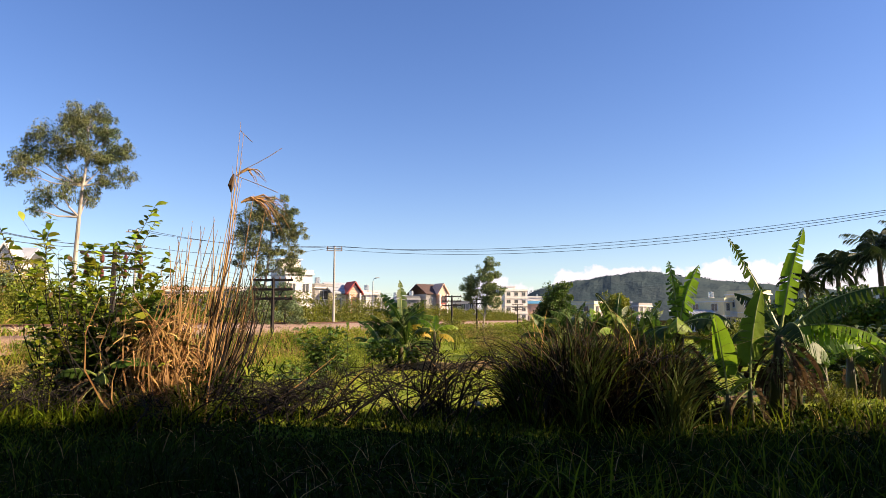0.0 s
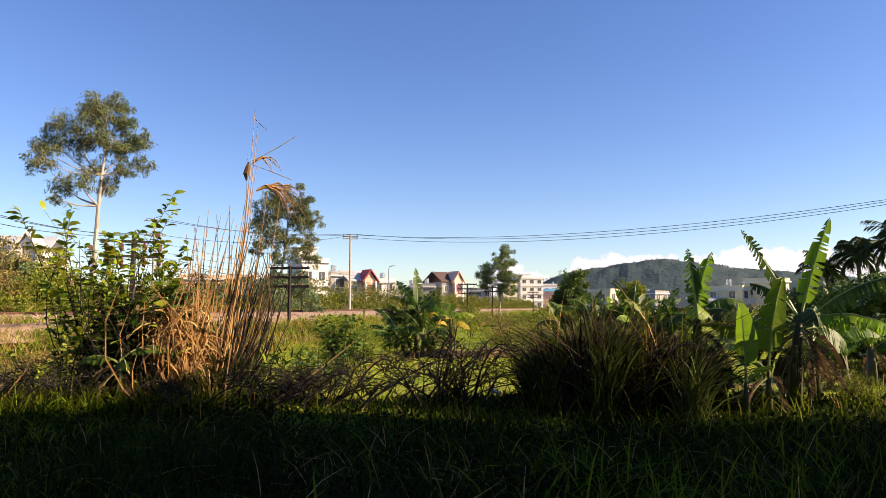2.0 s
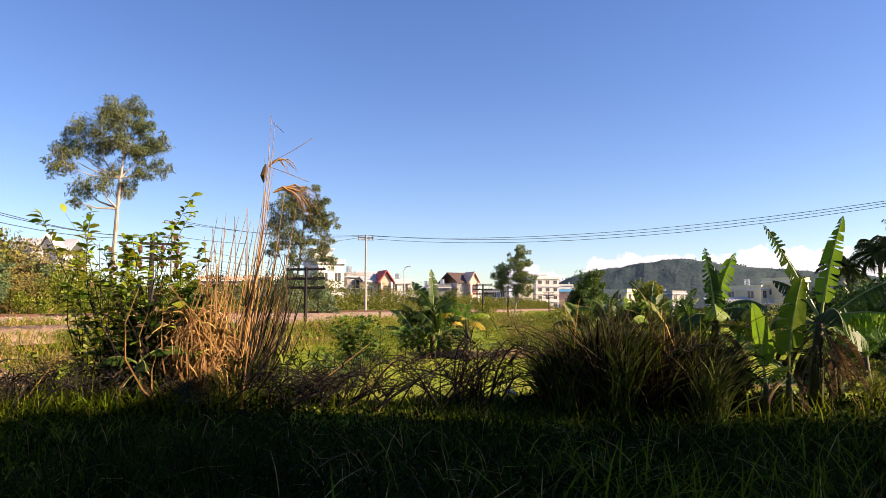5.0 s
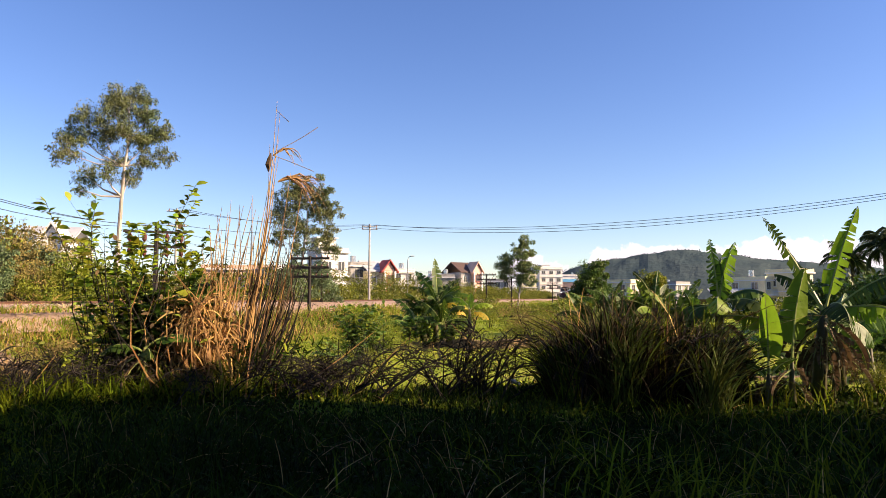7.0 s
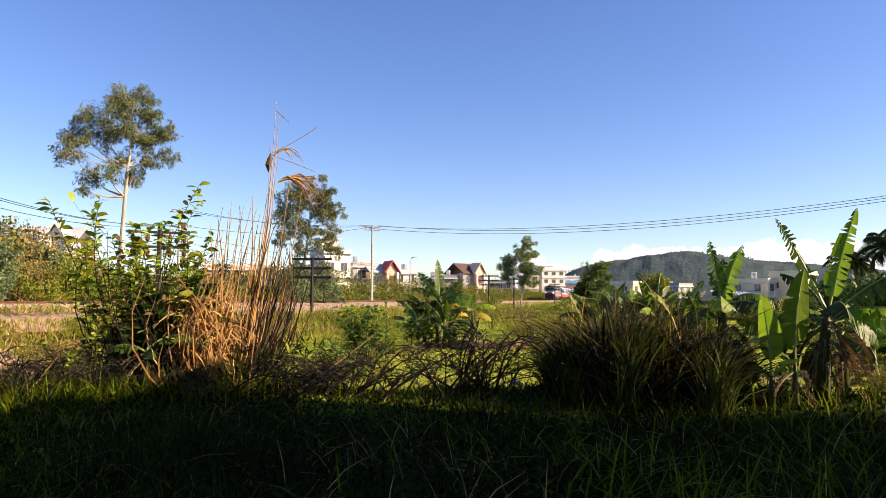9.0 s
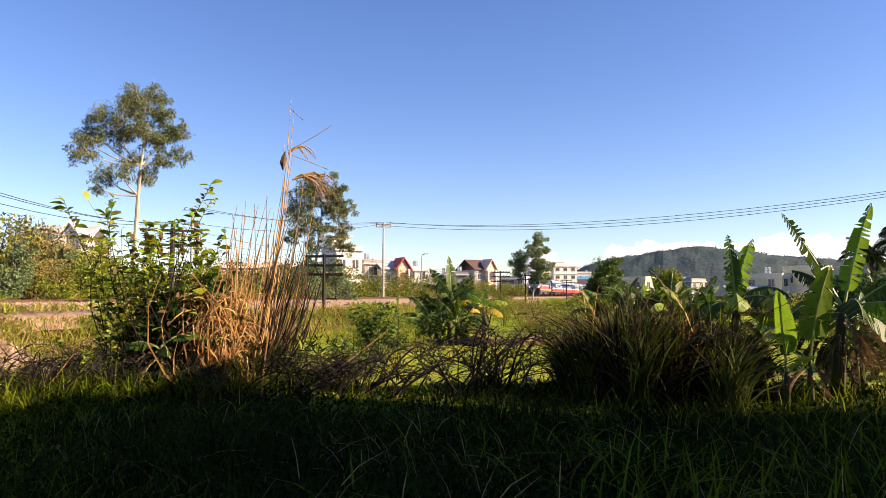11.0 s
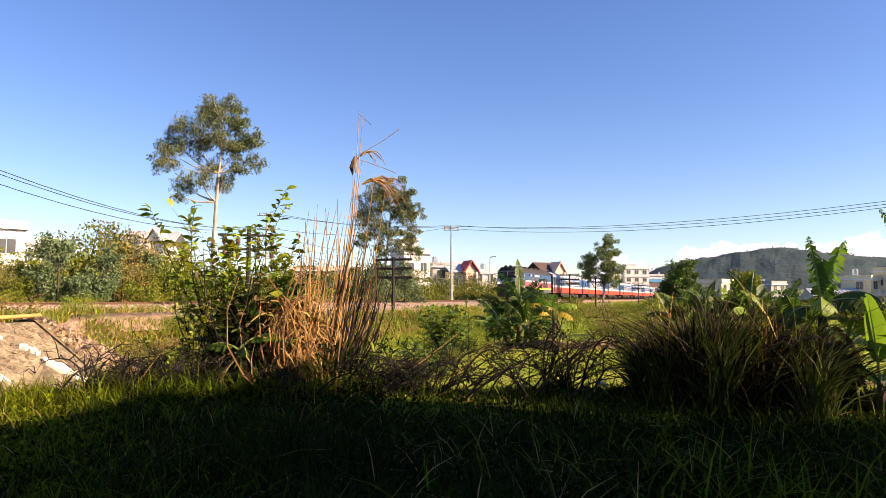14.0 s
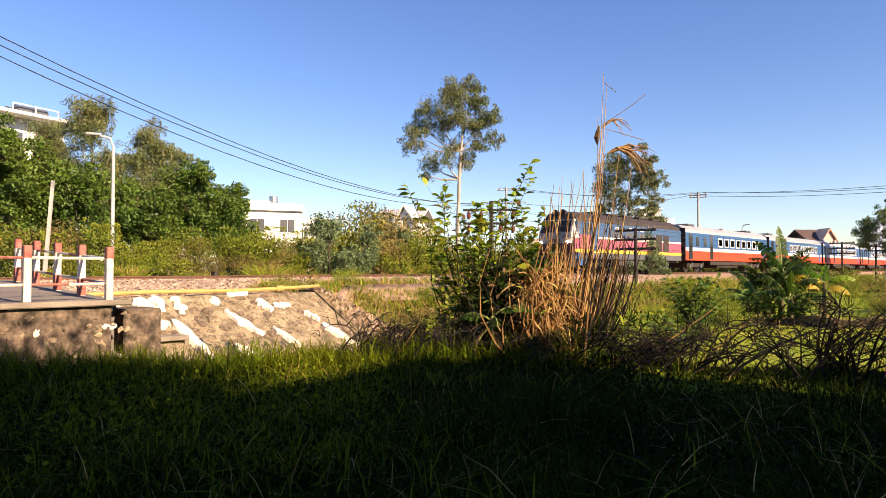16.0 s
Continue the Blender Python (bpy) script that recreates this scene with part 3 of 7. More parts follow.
# ---- distance: hill, clouds, houses ----
def build_hill():
    bm = bmesh.new()
    nb, nd = 220, 14
    rows = []
    for j in range(nd):
        d = j / (nd - 1)
        row = []
        for i in range(nb):
            b = -5 + 75 * i / (nb - 1)
            top = 62 * math.exp(-((b - 16.2) / 5.2) ** 2) + 52 * math.exp(-((b - 24.5) / 8.0) ** 2) + 40 * math.exp(-((b - 42) / 9) ** 2) + 22 * float(step(2, 14, b))
            top = top + 12 * math.exp(-((b - 8.5) / 4.0) ** 2) + 16 * math.exp(-((b - 4.5) / 4.0) ** 2)
            top = top + 40 * math.exp(-((b - 9.7) / 4.6) ** 2)
            top = max(top, 0) * 1.0
            prof = math.sin(min(d, 0.7) / 0.7 * math.pi / 2) if d < 0.7 else math.cos((d - 0.7) / 0.3 * math.pi / 2)
            r = 1250 + d * 500
            nz = noise.noise(Vector((b * 0.9, d * 6, 0))) * 4
            row.append(bm.verts.new((r * math.sin(radians(b)), r * math.cos(radians(b)), -2 + top * prof + nz * (0.3 + prof) * min(1, top / 20))))
        rows.append(row)
    for a, b in zip(rows, rows[1:]):
        for i in range(nb - 1):
            bm.faces.new((a[i], a[i + 1], b[i + 1], b[i]))
    bmesh.ops.recalc_face_normals(bm, faces=bm.faces)
    hill = tagged(part("hill", bm, M_HILL), "low wooded hill, distance haze mixed into its blue-grey green", "hill", kind="structure")
    # tree tops along the ridge and slopes
    rng = np.random.default_rng(5)
    V = np.array([v.co[:] for v in hill.data.vertices])
    V = V[8 * nb:10 * nb]
    V = V[V[:, 2] > 20]
    P = V[rng.integers(0, len(V), 1400)] + rng.normal(size=(1400, 3)) * np.array([5, 5, 0.5])
    Q = np.repeat(P, 5, 0) + rng.normal(size=(7000, 3)) * np.array([1.6, 1.6, 0.8]) - np.array([0, 0, 1.0])
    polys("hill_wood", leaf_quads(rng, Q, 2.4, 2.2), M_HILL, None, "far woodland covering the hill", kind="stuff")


build_hill()


def facing(b, r, turn=0.0):
    """Pose on the ground at bearing and range; local -y looks back at the viewer, turned about z."""
    p = polar(b, r)
    return Matrix.Translation(p) @ pose(0, 0, 0, 0, 0, -b + turn)


def window(parent, x, y, z, w, h, depth=0.12, frame_mat=None, side=False):
    """Framed window on a front wall (plane y) or a side wall (plane x)."""
    def bx(a, b, c, d, e, f):
        return boxm(c, d, a, b, e, f) if side else boxm(a, b, c, d, e, f)
    u, v = (y, x) if side else (x, y)
    wd = part("window", bx(u - w / 2 - 0.07, u + w / 2 + 0.07, v - 0.05, v + 0.05, z - 0.07, z + h + 0.07), frame_mat or M_WALLW, parent)
    for k in range(2):
        a = u - w / 2 + k * w / 2 + 0.03
        part("pane", bx(a, a + w / 2 - 0.06, v - 0.062, v + 0.062, z, z + h), M_WIN, wd)
    part("sill", bx(u - w / 2 - 0.12, u + w / 2 + 0.12, v - 0.14, v + 0.14, z - 0.15, z - 0.07), frame_mat or M_WALLW, wd)


def slab_house(b, r, w, d, storeys, wall, label, turn=0.0, step_back=0.0, seed=0, h=3.3, parapet=0.7, wins=2, top=None, side_mat=None):
    """Flat-roofed town house: walls, floor bands, windows, balcony, parapet, stair tower."""
    rng = random.Random(seed)
    e = thing("house", label, "house", "far houses", facing(b, r, turn))
    H = storeys * h
    part("wall", boxm(-w / 2, w / 2, 0, d, -1.5, H), wall, e)
    for k in range(1, storeys + 1):
        part("floor_band", boxm(-w / 2 - 0.25, w / 2 + 0.25, -0.35, d + 0.1, k * h - 0.12, k * h + 0.1), M_WALLW, e)
    pw = part("parapet", box(box(boxm(-w / 2 - 0.1, w / 2 + 0.1, -0.2, 0, H, H + parapet), -w / 2 - 0.1, -w / 2 + 0.1, 0, d, H, H + parapet), w / 2 - 0.1, w / 2 + 0.1, 0, d, H, H + parapet), wall, e)
    for k in range(storeys):
        for i in range(wins):
            x = -w / 2 + (i + 0.5) * w / wins
            window(e, x, 0, k * h + 1.0, w / wins * 0.5, 1.35)
        for y in np.linspace(d * 0.25, d * 0.75, 2):
            window(e, w / 2, y, k * h + 1.0, d * 0.16, 1.3, side=True)
            window(e, -w / 2, y, k * h + 1.0, d * 0.16, 1.3, side=True)
    if storeys > 1:
        bal = part("balcony", boxm(-w * 0.4, w * 0.1, -0.95, -0.36, h - 0.14, h + 0.04), M_WALLW, e)
        for i in range(8):
            part("baluster", boxm(-w * 0.4 + i * w * 0.5 / 7.2, -w * 0.4 + i * w * 0.5 / 7.2 + 0.06, -0.93, -0.87, h + 0.04, h + 0.85), M_WALLW, bal)
        part("balcony_rail", boxm(-w * 0.41, w * 0.11, -0.96, -0.84, h + 0.85, h + 0.95), M_WALLW, bal)
    if top:
        tw, td, th, tx = top
        st = part("stair_tower", boxm(tx - tw / 2, tx + tw / 2, d * 0.3, d * 0.3 + td, H, H + th), wall, e)
        part("tower_roof", boxm(tx - tw / 2 - 0.3, tx + tw / 2 + 0.3, d * 0.3 - 0.3, d * 0.3 + td + 0.3, H + th, H + th + 0.15), M_WALLW, st)
    if rng.random() < 0.5:
        bm = tube(bmesh.new(), [(w * 0.2, d * 0.6, H + 0.9), (w * 0.2, d * 0.6, H + 2.0)], 0.5, 12)
        tk = part("water_tank", bm, M_WATERTANK, e)
        part("tank_stand", boxm(w * 0.2 - 0.5, w * 0.2 + 0.5, d * 0.6 - 0.5, d * 0.6 + 0.5, H, H + 0.9), M_WALLG, tk)
    return e


def gable_house(b, r, w, d, eave, ridge, wall, side, label, turn=0.0, trim=None, roof=None, front=None):
    """House with a pitched tiled roof, gable to the front, porch with columns."""
    e = thing("house", label, "house", "far houses", facing(b, r, turn))
    part("wall", boxm(-w / 2, w / 2, 0.02, d, -1.5, eave), side, e)
    bm = bmesh.new()
    fw = w * 0.46
    x0 = w / 2 - fw
    prof = [(x0, eave), (w / 2, eave), (w / 2 - fw / 2, ridge - 0.3)]
    loft(bm, [[(x, y, z) for x, z in prof] for y in (-0.9, 2.5)])
    part("gable", bm, front or wall, e)
    part("porch_wall", boxm(x0, w / 2, -0.9, 0.0, -1.5, eave), front or wall, e)
    bm = bmesh.new()
    prof = [(-0.3, eave - 0.1), (-0.3, eave + 0.1), (d / 2, ridge + 0.15), (d + 0.3, eave + 0.1), (d + 0.3, eave - 0.1), (d / 2, ridge - 0.05)]
    loft(bm, [[(x, y, z) for y, z in prof] for x in (-w / 2 - 0.2, w / 2 + 0.2)])
    rf = part("roof", bm, roof or M_ROOFT, e)
    for s in (-1, 1):
        bm = bmesh.new()
        xc = w / 2 - fw / 2
        a, c = (xc + s * (fw / 2 + 0.45), eave - 0.25), (xc, ridge - 0.05)
        loft(bm, [[(a[0], y, a[1]), (a[0], y, a[1] + 0.25), (c[0], y, c[1] + 0.25), (c[0], y, c[1])] for y in (-1.3, 2.6)])
        part("gable_roof", bm, trim or M_ROOFR, rf)
    for x in (x0 + 0.15, w / 2 - 0.15):
        part("column", boxm(x - 0.14, x + 0.14, -1.25, -0.92, -0.5, eave), M_WALLW, e)
    window(e, x0 + fw / 2, -0.9, 0.9, fw * 0.5, 1.6, frame_mat=M_ROOFR)
    window(e, x0 + fw / 2, -0.9, eave - 2.1, fw * 0.45, 1.4, frame_mat=M_ROOFR)
    window(e, -w * 0.27, 0, eave - 2.2, w * 0.18, 1.3)
    window(e, -w / 2, d * 0.4, eave - 2.2, 1.1, 1.3, side=True)
    part("balcony", boxm(x0 - 0.1, w / 2 + 0.1, -1.4, -0.92, eave * 0.45, eave * 0.45 + 0.18), M_WALLW, e)
    return e


slab_house(-11.9, 112, 4.6, 6, 2, M_WALLW, "white rendered three-storey town house, flat roof", 24, seed=3, h=3.9, top=(3.2, 3, 2.4, -0.6))
slab_house(-9.9, 116, 3.0, 8, 2, M_WALLG, "grey unpainted town house with flat roof", 20, seed=4, h=2.9, wins=1)
gable_house(-8.1, 115, 4.6, 8, 4.9, 6.7, M_WALLC, M_WALLC, "cream and pink house with red gabled roof", 22, trim=M_ROOFR, roof=M_TIN, front=M_WALLP)
slab_house(-6.2, 128, 4.2, 8, 2, M_WALLW, "low white house with flat roof", 15, seed=7, h=2.6)
slab_house(-4.3, 150, 8, 8, 1, M_WALLW, "small white house among bushes", 8, seed=8, h=4.6, wins=3)
slab_house(-2.9, 150, 5, 8, 1, M_WALLG, "small grey house among bushes", 4, seed=9, h=5.0, wins=2)
gable_house(-0.6, 156, 5.2, 8, 6.3, 8.6, M_WALLP, M_WALLG, "grey-walled house with brown tiled roof and peach gable front", 34, trim=M_WALLP, roof=M_ROOFT, front=M_WALLP)
slab_house(1.7, 195, 7, 9, 2, M_WALLG, "grey two-storey house behind trees", 0, seed=10, h=2.6, wins=3)
slab_house(4.3, 262, 5.5, 8, 2, M_WALLC, "cream two-storey house behind a tree", 15, seed=11, h=4.5)
slab_house(6.1, 275, 9.5, 13, 4, M_WALLW, "white four-storey town house with balconies", 20, seed=12, h=3.0, wins=3, top=(4, 4, 1.8, -0.8))
slab_house(7.9, 350, 11, 14, 3, M_WALLW, "white house with flat roof", 18, seed=13, h=3.9, wins=3)


def shed(b, r, w, d, h, roof, wall, label, turn=0.0):
    e = thing("shed", label, "shed", "", facing(b, r, turn))
    part("wall", boxm(-w / 2, w / 2, 0, d, -1.5, h), wall, e)
    bm = bmesh.new()
    loft(bm, [[(x, -0.7, h), (x, -0.7, h + 0.08), (x, d + 0.4, h + 1.6), (x, d + 0.4, h + 1.5)] for x in (-w / 2 - 0.4, w / 2 + 0.4)])
    rf = part("roof", bm, roof, e)
    for i in range(int(w / 0.6)):
        x = -w / 2 + i * 0.6
        part("roof_rib", loft(bmesh.new(), [[(x, -0.7, h + 0.08), (x + 0.06, -0.7, h + 0.08), (x + 0.06, -0.7, h + 0.14), (x, -0.7, h + 0.14)], [(x, d + 0.4, h + 1.6), (x + 0.06, d + 0.4, h + 1.6), (x + 0.06, d + 0.4, h + 1.66), (x, d + 0.4, h + 1.66)]]), roof, rf)
    for i in range(3):
        x = -w / 2 + (i + 0.5) * w / 3
        part("door", boxm(x - 0.6, x + 0.6, -0.04, 0.02, 0, 2.1), M_WIN, e)
    return e


shed(7.0, 300, 14, 12, 7.4, M_ROOFB, M_WALLP, "brick shed with bright blue metal roof", 5)
shed(20.4, 130, 7, 8, 2.3, M_TIN, M_WALLW, "long shed with grey metal roof", 10)
slab_house(12.9, 175, 5.5, 9, 2, M_WALLC, "cream two-storey house with flat roof", 58, seed=15, h=2.9)
slab_house(14.9, 175, 6.5, 9, 1, M_WALLP, "peach one-storey house with flat roof", 0, seed=16, h=4.6)
slab_house(16.4, 165, 5.5, 9, 2, M_WALLG, "grey house with dark upper windows", 58, seed=17, h=2.6)
slab_house(22.8, 140, 4.6, 8, 2, M_WALLC, "cream two-storey house in trees", 58, seed=18, h=2.7)
slab_house(25.0, 140, 5.0, 6, 2, M_WALLC, "broad cream building behind banana plants", 58, seed=19, h=3.4, wins=4)
slab_house(34.0, 150, 9, 10, 2, M_WALLW, "white building behind palms", -10, seed=20, h=3.4, wins=4)
slab_house(-43.6, 75, 6.4, 9, 2, M_WALLW, "white building with a roof tank and terrace", 12, seed=21, h=3.4, top=(2.4, 3, 1.0, -1.2))
slab_house(-40.4, 82, 4.0, 8, 2, M_WALLW, "lower white house with orange trim", 12, seed=22, h=2.9)
gable_house(-33.6, 88, 6.0, 9, 6.0, 8.4, M_WALLW, M_WALLW, "white gabled house behind scrub", -20, trim=M_WALLW, roof=M_TIN, front=M_WALLW)
villa = slab_house(-61.8, 72, 9.5, 10, 4, M_WALLW, "tall white villa with deep roof slab", 30, seed=23, h=3.45, wins=3, parapet=0.1)
part("roof_slab", boxm(-6.6, 6.6, -2.0, 11.5, 13.95, 14.25, bevel=0.03), M_WALLW, villa, "wide overhanging white roof slab")
for _y in (2.2, 3.6):
    part("roof_tank", tube(bmesh.new(), [(1.2, _y, 15.1), (1.35, _y, 15.1), (4.2, _y, 15.1), (4.35, _y, 15.1)], [0.35, 0.6, 0.6, 0.35], 12), M_GREY, villa, "dark horizontal roof tank")
for _x in (0.6, 2.7, 4.9):
    part("rail_post", boxm(_x - 0.04, _x + 0.04, 1.2, 1.28, 14.25, 15.6), M_WALLW, villa)
part("roof_rail", boxm(0.6, 4.9, 1.19, 1.29, 15.55, 15.65), M_WALLW, villa)
slab_house(-19.5, 120, 12, 8, 1, M_WALLP, "long low house with brick-red roof", 0, seed=24, h=5.0, wins=4)
slab_house(-16.0, 125, 8, 8, 1, M_WALLW, "low white house behind scrub", 0, seed=25, h=5.4, wins=3)


# ---- poles and wires ----
def catenary(a, b, sag, n=18):
    a, b = Vector(a), Vector(b)
    return [a.lerp(b, i / n) - Vector((0, 0, sag * 4 * (i / n) * (1 - i / n))) for i in range(n + 1)]


def power_pole(b, r, top, arm_dir, name="power_pole", half=0.75, gap=0.5):
    p = polar(b, r)
    e = thing(name, "tall grey concrete power pole with crossarm", "utility pole", "power poles", Matrix.Translation(p))
    h = top - p.z
    part("pole", tube(bmesh.new(), [(0, 0, -0.5), (0, 0, h)], [0.14, 0.08], 8), M_POLE, e)
    a = Vector((math.sin(radians(arm_dir)), math.cos(radians(arm_dir)), 0))
    ends = []
    for z in (h - 0.25, h - 0.25 - gap):
        part("crossarm", tube(bmesh.new(), [a * -0.8 + Vector((0, 0, z)), a * 0.8 + Vector((0, 0, z))], 0.05, 4), M_POLE, e)
        for k in (-half, half):
            part("insulator", tube(bmesh.new(), [a * k + Vector((0, 0, z)), a * k + Vector((0, 0, z + 0.2))], [0.06, 0.03], 6), M_PORC, e)
            ends.append(p + a * k + Vector((0, 0, z + 0.2)))
    return ends


P_D = power_pole(-70, 23, 9.25, 45, half=0.3, gap=0.3)
P_A = power_pole(-24.3, 60, 8.9, 66, half=0.6, gap=1.2)
P_B = power_pole(-9.06, 70, 9.1, 80, half=0.7, gap=0.25)
P_C = power_pole(39, 52, 9.1, 0, half=0.5, gap=0.2)
for _u, _v, _sag in ((P_D, P_A[2:] + P_A[2:], 2.05), (P_A, P_B, 0.5), (P_B, P_C, 1.5)):
    for _k in (0, 1, 2):
        tagged(part("power_line", tube(bmesh.new(), catenary(_u[_k], _v[_k], _sag + 0.12 * _k), 0.017, 4), M_WIRE), "dark sagging overhead power line", "cable", "power lines")


def telegraph_pole(s, p, top, arms, label):
    g = trk(s, p)
    z0 = float(ground_z(g.x, g.y))
    e = thing("telegraph_pole", label, "utility pole", "trackside poles", Matrix.Translation((g.x, g.y, z0)) @ pose(0, 0, 0, 0, 0, -13.1 + 10))
    h = top - z0
    part("post", tube(bmesh.new(), [(0, 0, -0.4), (0.02, 0, h)], [0.13, 0.10], 6), M_WOODPOLE, e)
    for i in range(arms):
        z = h - 0.15 - 0.55 * i
        arm = part("crossarm", boxm(-1.2, 1.2, -0.06, 0.06, z - 0.07, z + 0.07), M_WOODPOLE, e)
        for x in (-1.1, -0.75, -0.4, 0.4, 0.75, 1.1):
            part("insulator", tube(bmesh.new(), [(x, 0, z + 0.05), (x, 0, z + 0.1), (x, 0, z + 0.2)], [0.02, 0.05, 0.03], 6), M_PORC, arm)
    for sx in (-1, 1):
        part("brace", tube(bmesh.new(), [(0, 0.07, h - 1.7), (sx * 0.95, 0.07, h - 0.2)], 0.025, 4), M_WOODPOLE, e)
    return [Vector((g.x, g.y, z0 + h - 0.15 - 0.55 * i)) for i in range(arms)]


_tp = []
for _s, _p, _top, _ar in ((37.2, 19.0, 4.1, 3), (83, 18.2, 4.6, 3), (97, 17.6, 4.6, 2), (150, 18.2, 5.0, 3)):
    _tp.append(telegraph_pole(_s, _p, _top, _ar, "dark trackside telegraph pole with three crossarms"))
# frame with hanging insulators
_g = trk(23.6, 19.0)
_z = float(ground_z(_g.x, _g.y))
frame_pole = thing("insulator_frame", "dark trackside frame with hanging brown insulators", "utility pole", "", Matrix.Translation((_g.x, _g.y, _z)) @ pose(0, 0, 0, 0, 0, 26))
part("post", tube(bmesh.new(), [(0, 0, -0.4), (0, 0, 3.95)], [0.12, 0.09], 6), M_WOODPOLE, frame_pole)
for _zz in (3.55, 2.95):
    _arm = part("beam", boxm(-1.25, 1.15, -0.05, 0.05, _zz - 0.05, _zz + 0.05), M_WOODPOLE, frame_pole)
    for _x in (-1.0, -0.45, 0.4, 0.95):
        part("insulator", tube(bmesh.new(), [(_x, 0, _zz - 0.05), (_x, 0, _zz - 0.15), (_x, 0, _zz - 0.32), (_x, 0, _zz - 0.42)], [0.03, 0.09, 0.09, 0.03], 8), M_PORC, _arm)
_fz = Vector((_g.x, _g.y, _z + 3.55))
for _k in range(3):
    for _o in (-0.9, 0.9):
        _off = TN * _o
        tagged(part("telegraph_wire", tube(bmesh.new(), catenary(_fz + _off - Vector((0, 0, 0.6 * min(_k, 1))), _tp[0][_k] + _off, 0.15), 0.008, 3), M_WIRE), "thin dark telegraph wire", "cable", "telegraph wires")
        tagged(part("telegraph_wire", tube(bmesh.new(), catenary(_tp[0][_k] + _off, _tp[1][_k] + _off, 0.35), 0.009, 3), M_WIRE), "thin dark telegraph wire", "cable", "telegraph wires")


def street_lamp(b, r, top, arm, side=-1):
    p = polar(b, r)
    h = top - p.z
    e = thing("street_lamp", "pale grey street lamp with a single arm", "street lamp", "street lamps", Matrix.Translation(p) @ pose(0, 0, 0, 0, 0, -b))
    part("pole", tube(bmesh.new(), [(0, 0, -0.3), (0, 0, h - 0.6), (side * 0.15, 0, h - 0.15), (side * arm, 0, h)], [0.11, 0.07, 0.06, 0.045], 8), M_LAMP, e)
    part("lamp_head", box(bmesh.new(), side * arm - 0.35, side * arm + 0.35, -0.14, 0.14, h - 0.06, h + 0.06, bevel=0.05), M_LAMP, e)


street_lamp(-55.5, 37.5, 8.3, 0.9)
street_lamp(-5.85, 105, 8.0, 0.7, 1)
street_lamp(-45.5, 100, 12.5, 1.2)
street_lamp(-36.0, 110, 10.0, 1.0)
_lp = polar(-60.0, 31.6)
leaning_post = tagged(part("concrete_post", tube(bmesh.new(), [(0, 0, -0.3), (0.30, 0, 4.3)], [0.10, 0.08], 4), M_POLE), "short leaning concrete post in the scrub", "post")
leaning_post.matrix_basis = Matrix.Translation(_lp) @ pose(0, 0, 0, 0, 0, 45)
_mk = trk(15.0, 27.4)
marker = tagged(part("marker_post", box(boxm(-0.09, 0.09, -0.09, 0.09, -0.2, 0.62, bevel=0.02), -0.12, 0.12, -0.11, 0.11, 0.42, 0.66, bevel=0.02), M_WOODPOLE), "small dark trackside marker post", "post")
marker.matrix_basis = Matrix.Translation((_mk.x, _mk.y, float(ground_z(_mk.x, _mk.y)) + 0.05))


# ---- trees ----
def tree(name, label, b, r, clumps, trunk, mleaf, mbark, seed, per=260, leaf=(0.22, 0.05), droop=0.9, rad=0.16, group="trees", sub=9, scale=1.0, fine=(0.36, 0.62), limb=0.5):
    """Tapered trunk, limbs to every clump, twigs, and a crown of small leaves. Clumps: (across, deep, height, radius)."""
    rng = np.random.default_rng(seed)
    clumps = [(x, y, z, cr * scale) for x, y, z, cr in clumps]
    p = polar(b, r)
    e = thing(name, label, "tree", group, Matrix.Translation(p) @ pose(0, 0, 0, 0, 0, -b))
    bm = bmesh.new()
    tr = [Vector(t) for t in trunk]
    n = len(tr)
    tube(bm, tr, [rad * (1 - 0.75 * i / (n - 1)) for i in range(n)], 8)
    for x, y, z, cr in clumps:
        c = Vector((x, y, z))
        below = [t for t in tr if t.z < z - 0.2 * cr] or [tr[0]]
        q = min(below, key=lambda t: (t - c).length + 0.35 * (c.z - t.z))
        i = tr.index(q)
        rr = rad * (1 - 0.75 * i / (n - 1)) * limb
        mid = q.lerp(c, 0.5) + Vector((rng.normal() * 0.1, rng.normal() * 0.1, -0.08 * (c - q).length))
        tube(bm, [q, mid, c], [rr, rr * 0.6, rr * 0.25], 5)
        for k in range(5):
            d = Vector(rand_unit(rng, 1)[0]) * cr * 0.85
            tube(bm, [mid.lerp(c, 0.7), c + d * 0.5, c + d], [rr * 0.3, rr * 0.2, rr * 0.08], 3)
    part("trunk", bm, mbark, e)
    subs = []
    for x, y, z, cr in clumps:
        for k in range(sub):
            d = rand_unit(rng, 1)[0] * cr * rng.uniform(0.3, 1.12)
            subs.append((x + d[0], y + d[1], z + d[2], cr * rng.uniform(*fine)))
    P = in_clumps(rng, subs, per)
    polys("crown", leaf_quads(rng, P, leaf[0], leaf[1], droop=droop), mleaf, e)
    return e


def rnd_clumps(seed, n, w, z0, z1, r0, r1, taper=0.5):
    rng = random.Random(seed)
    out = []
    for i in range(n):
        t = rng.random()
        ww = w * (1 - taper * t)
        out.append((rng.uniform(-ww, ww), rng.uniform(-ww, ww), z0 + (z1 - z0) * t, rng.uniform(r0, r1)))
    return out


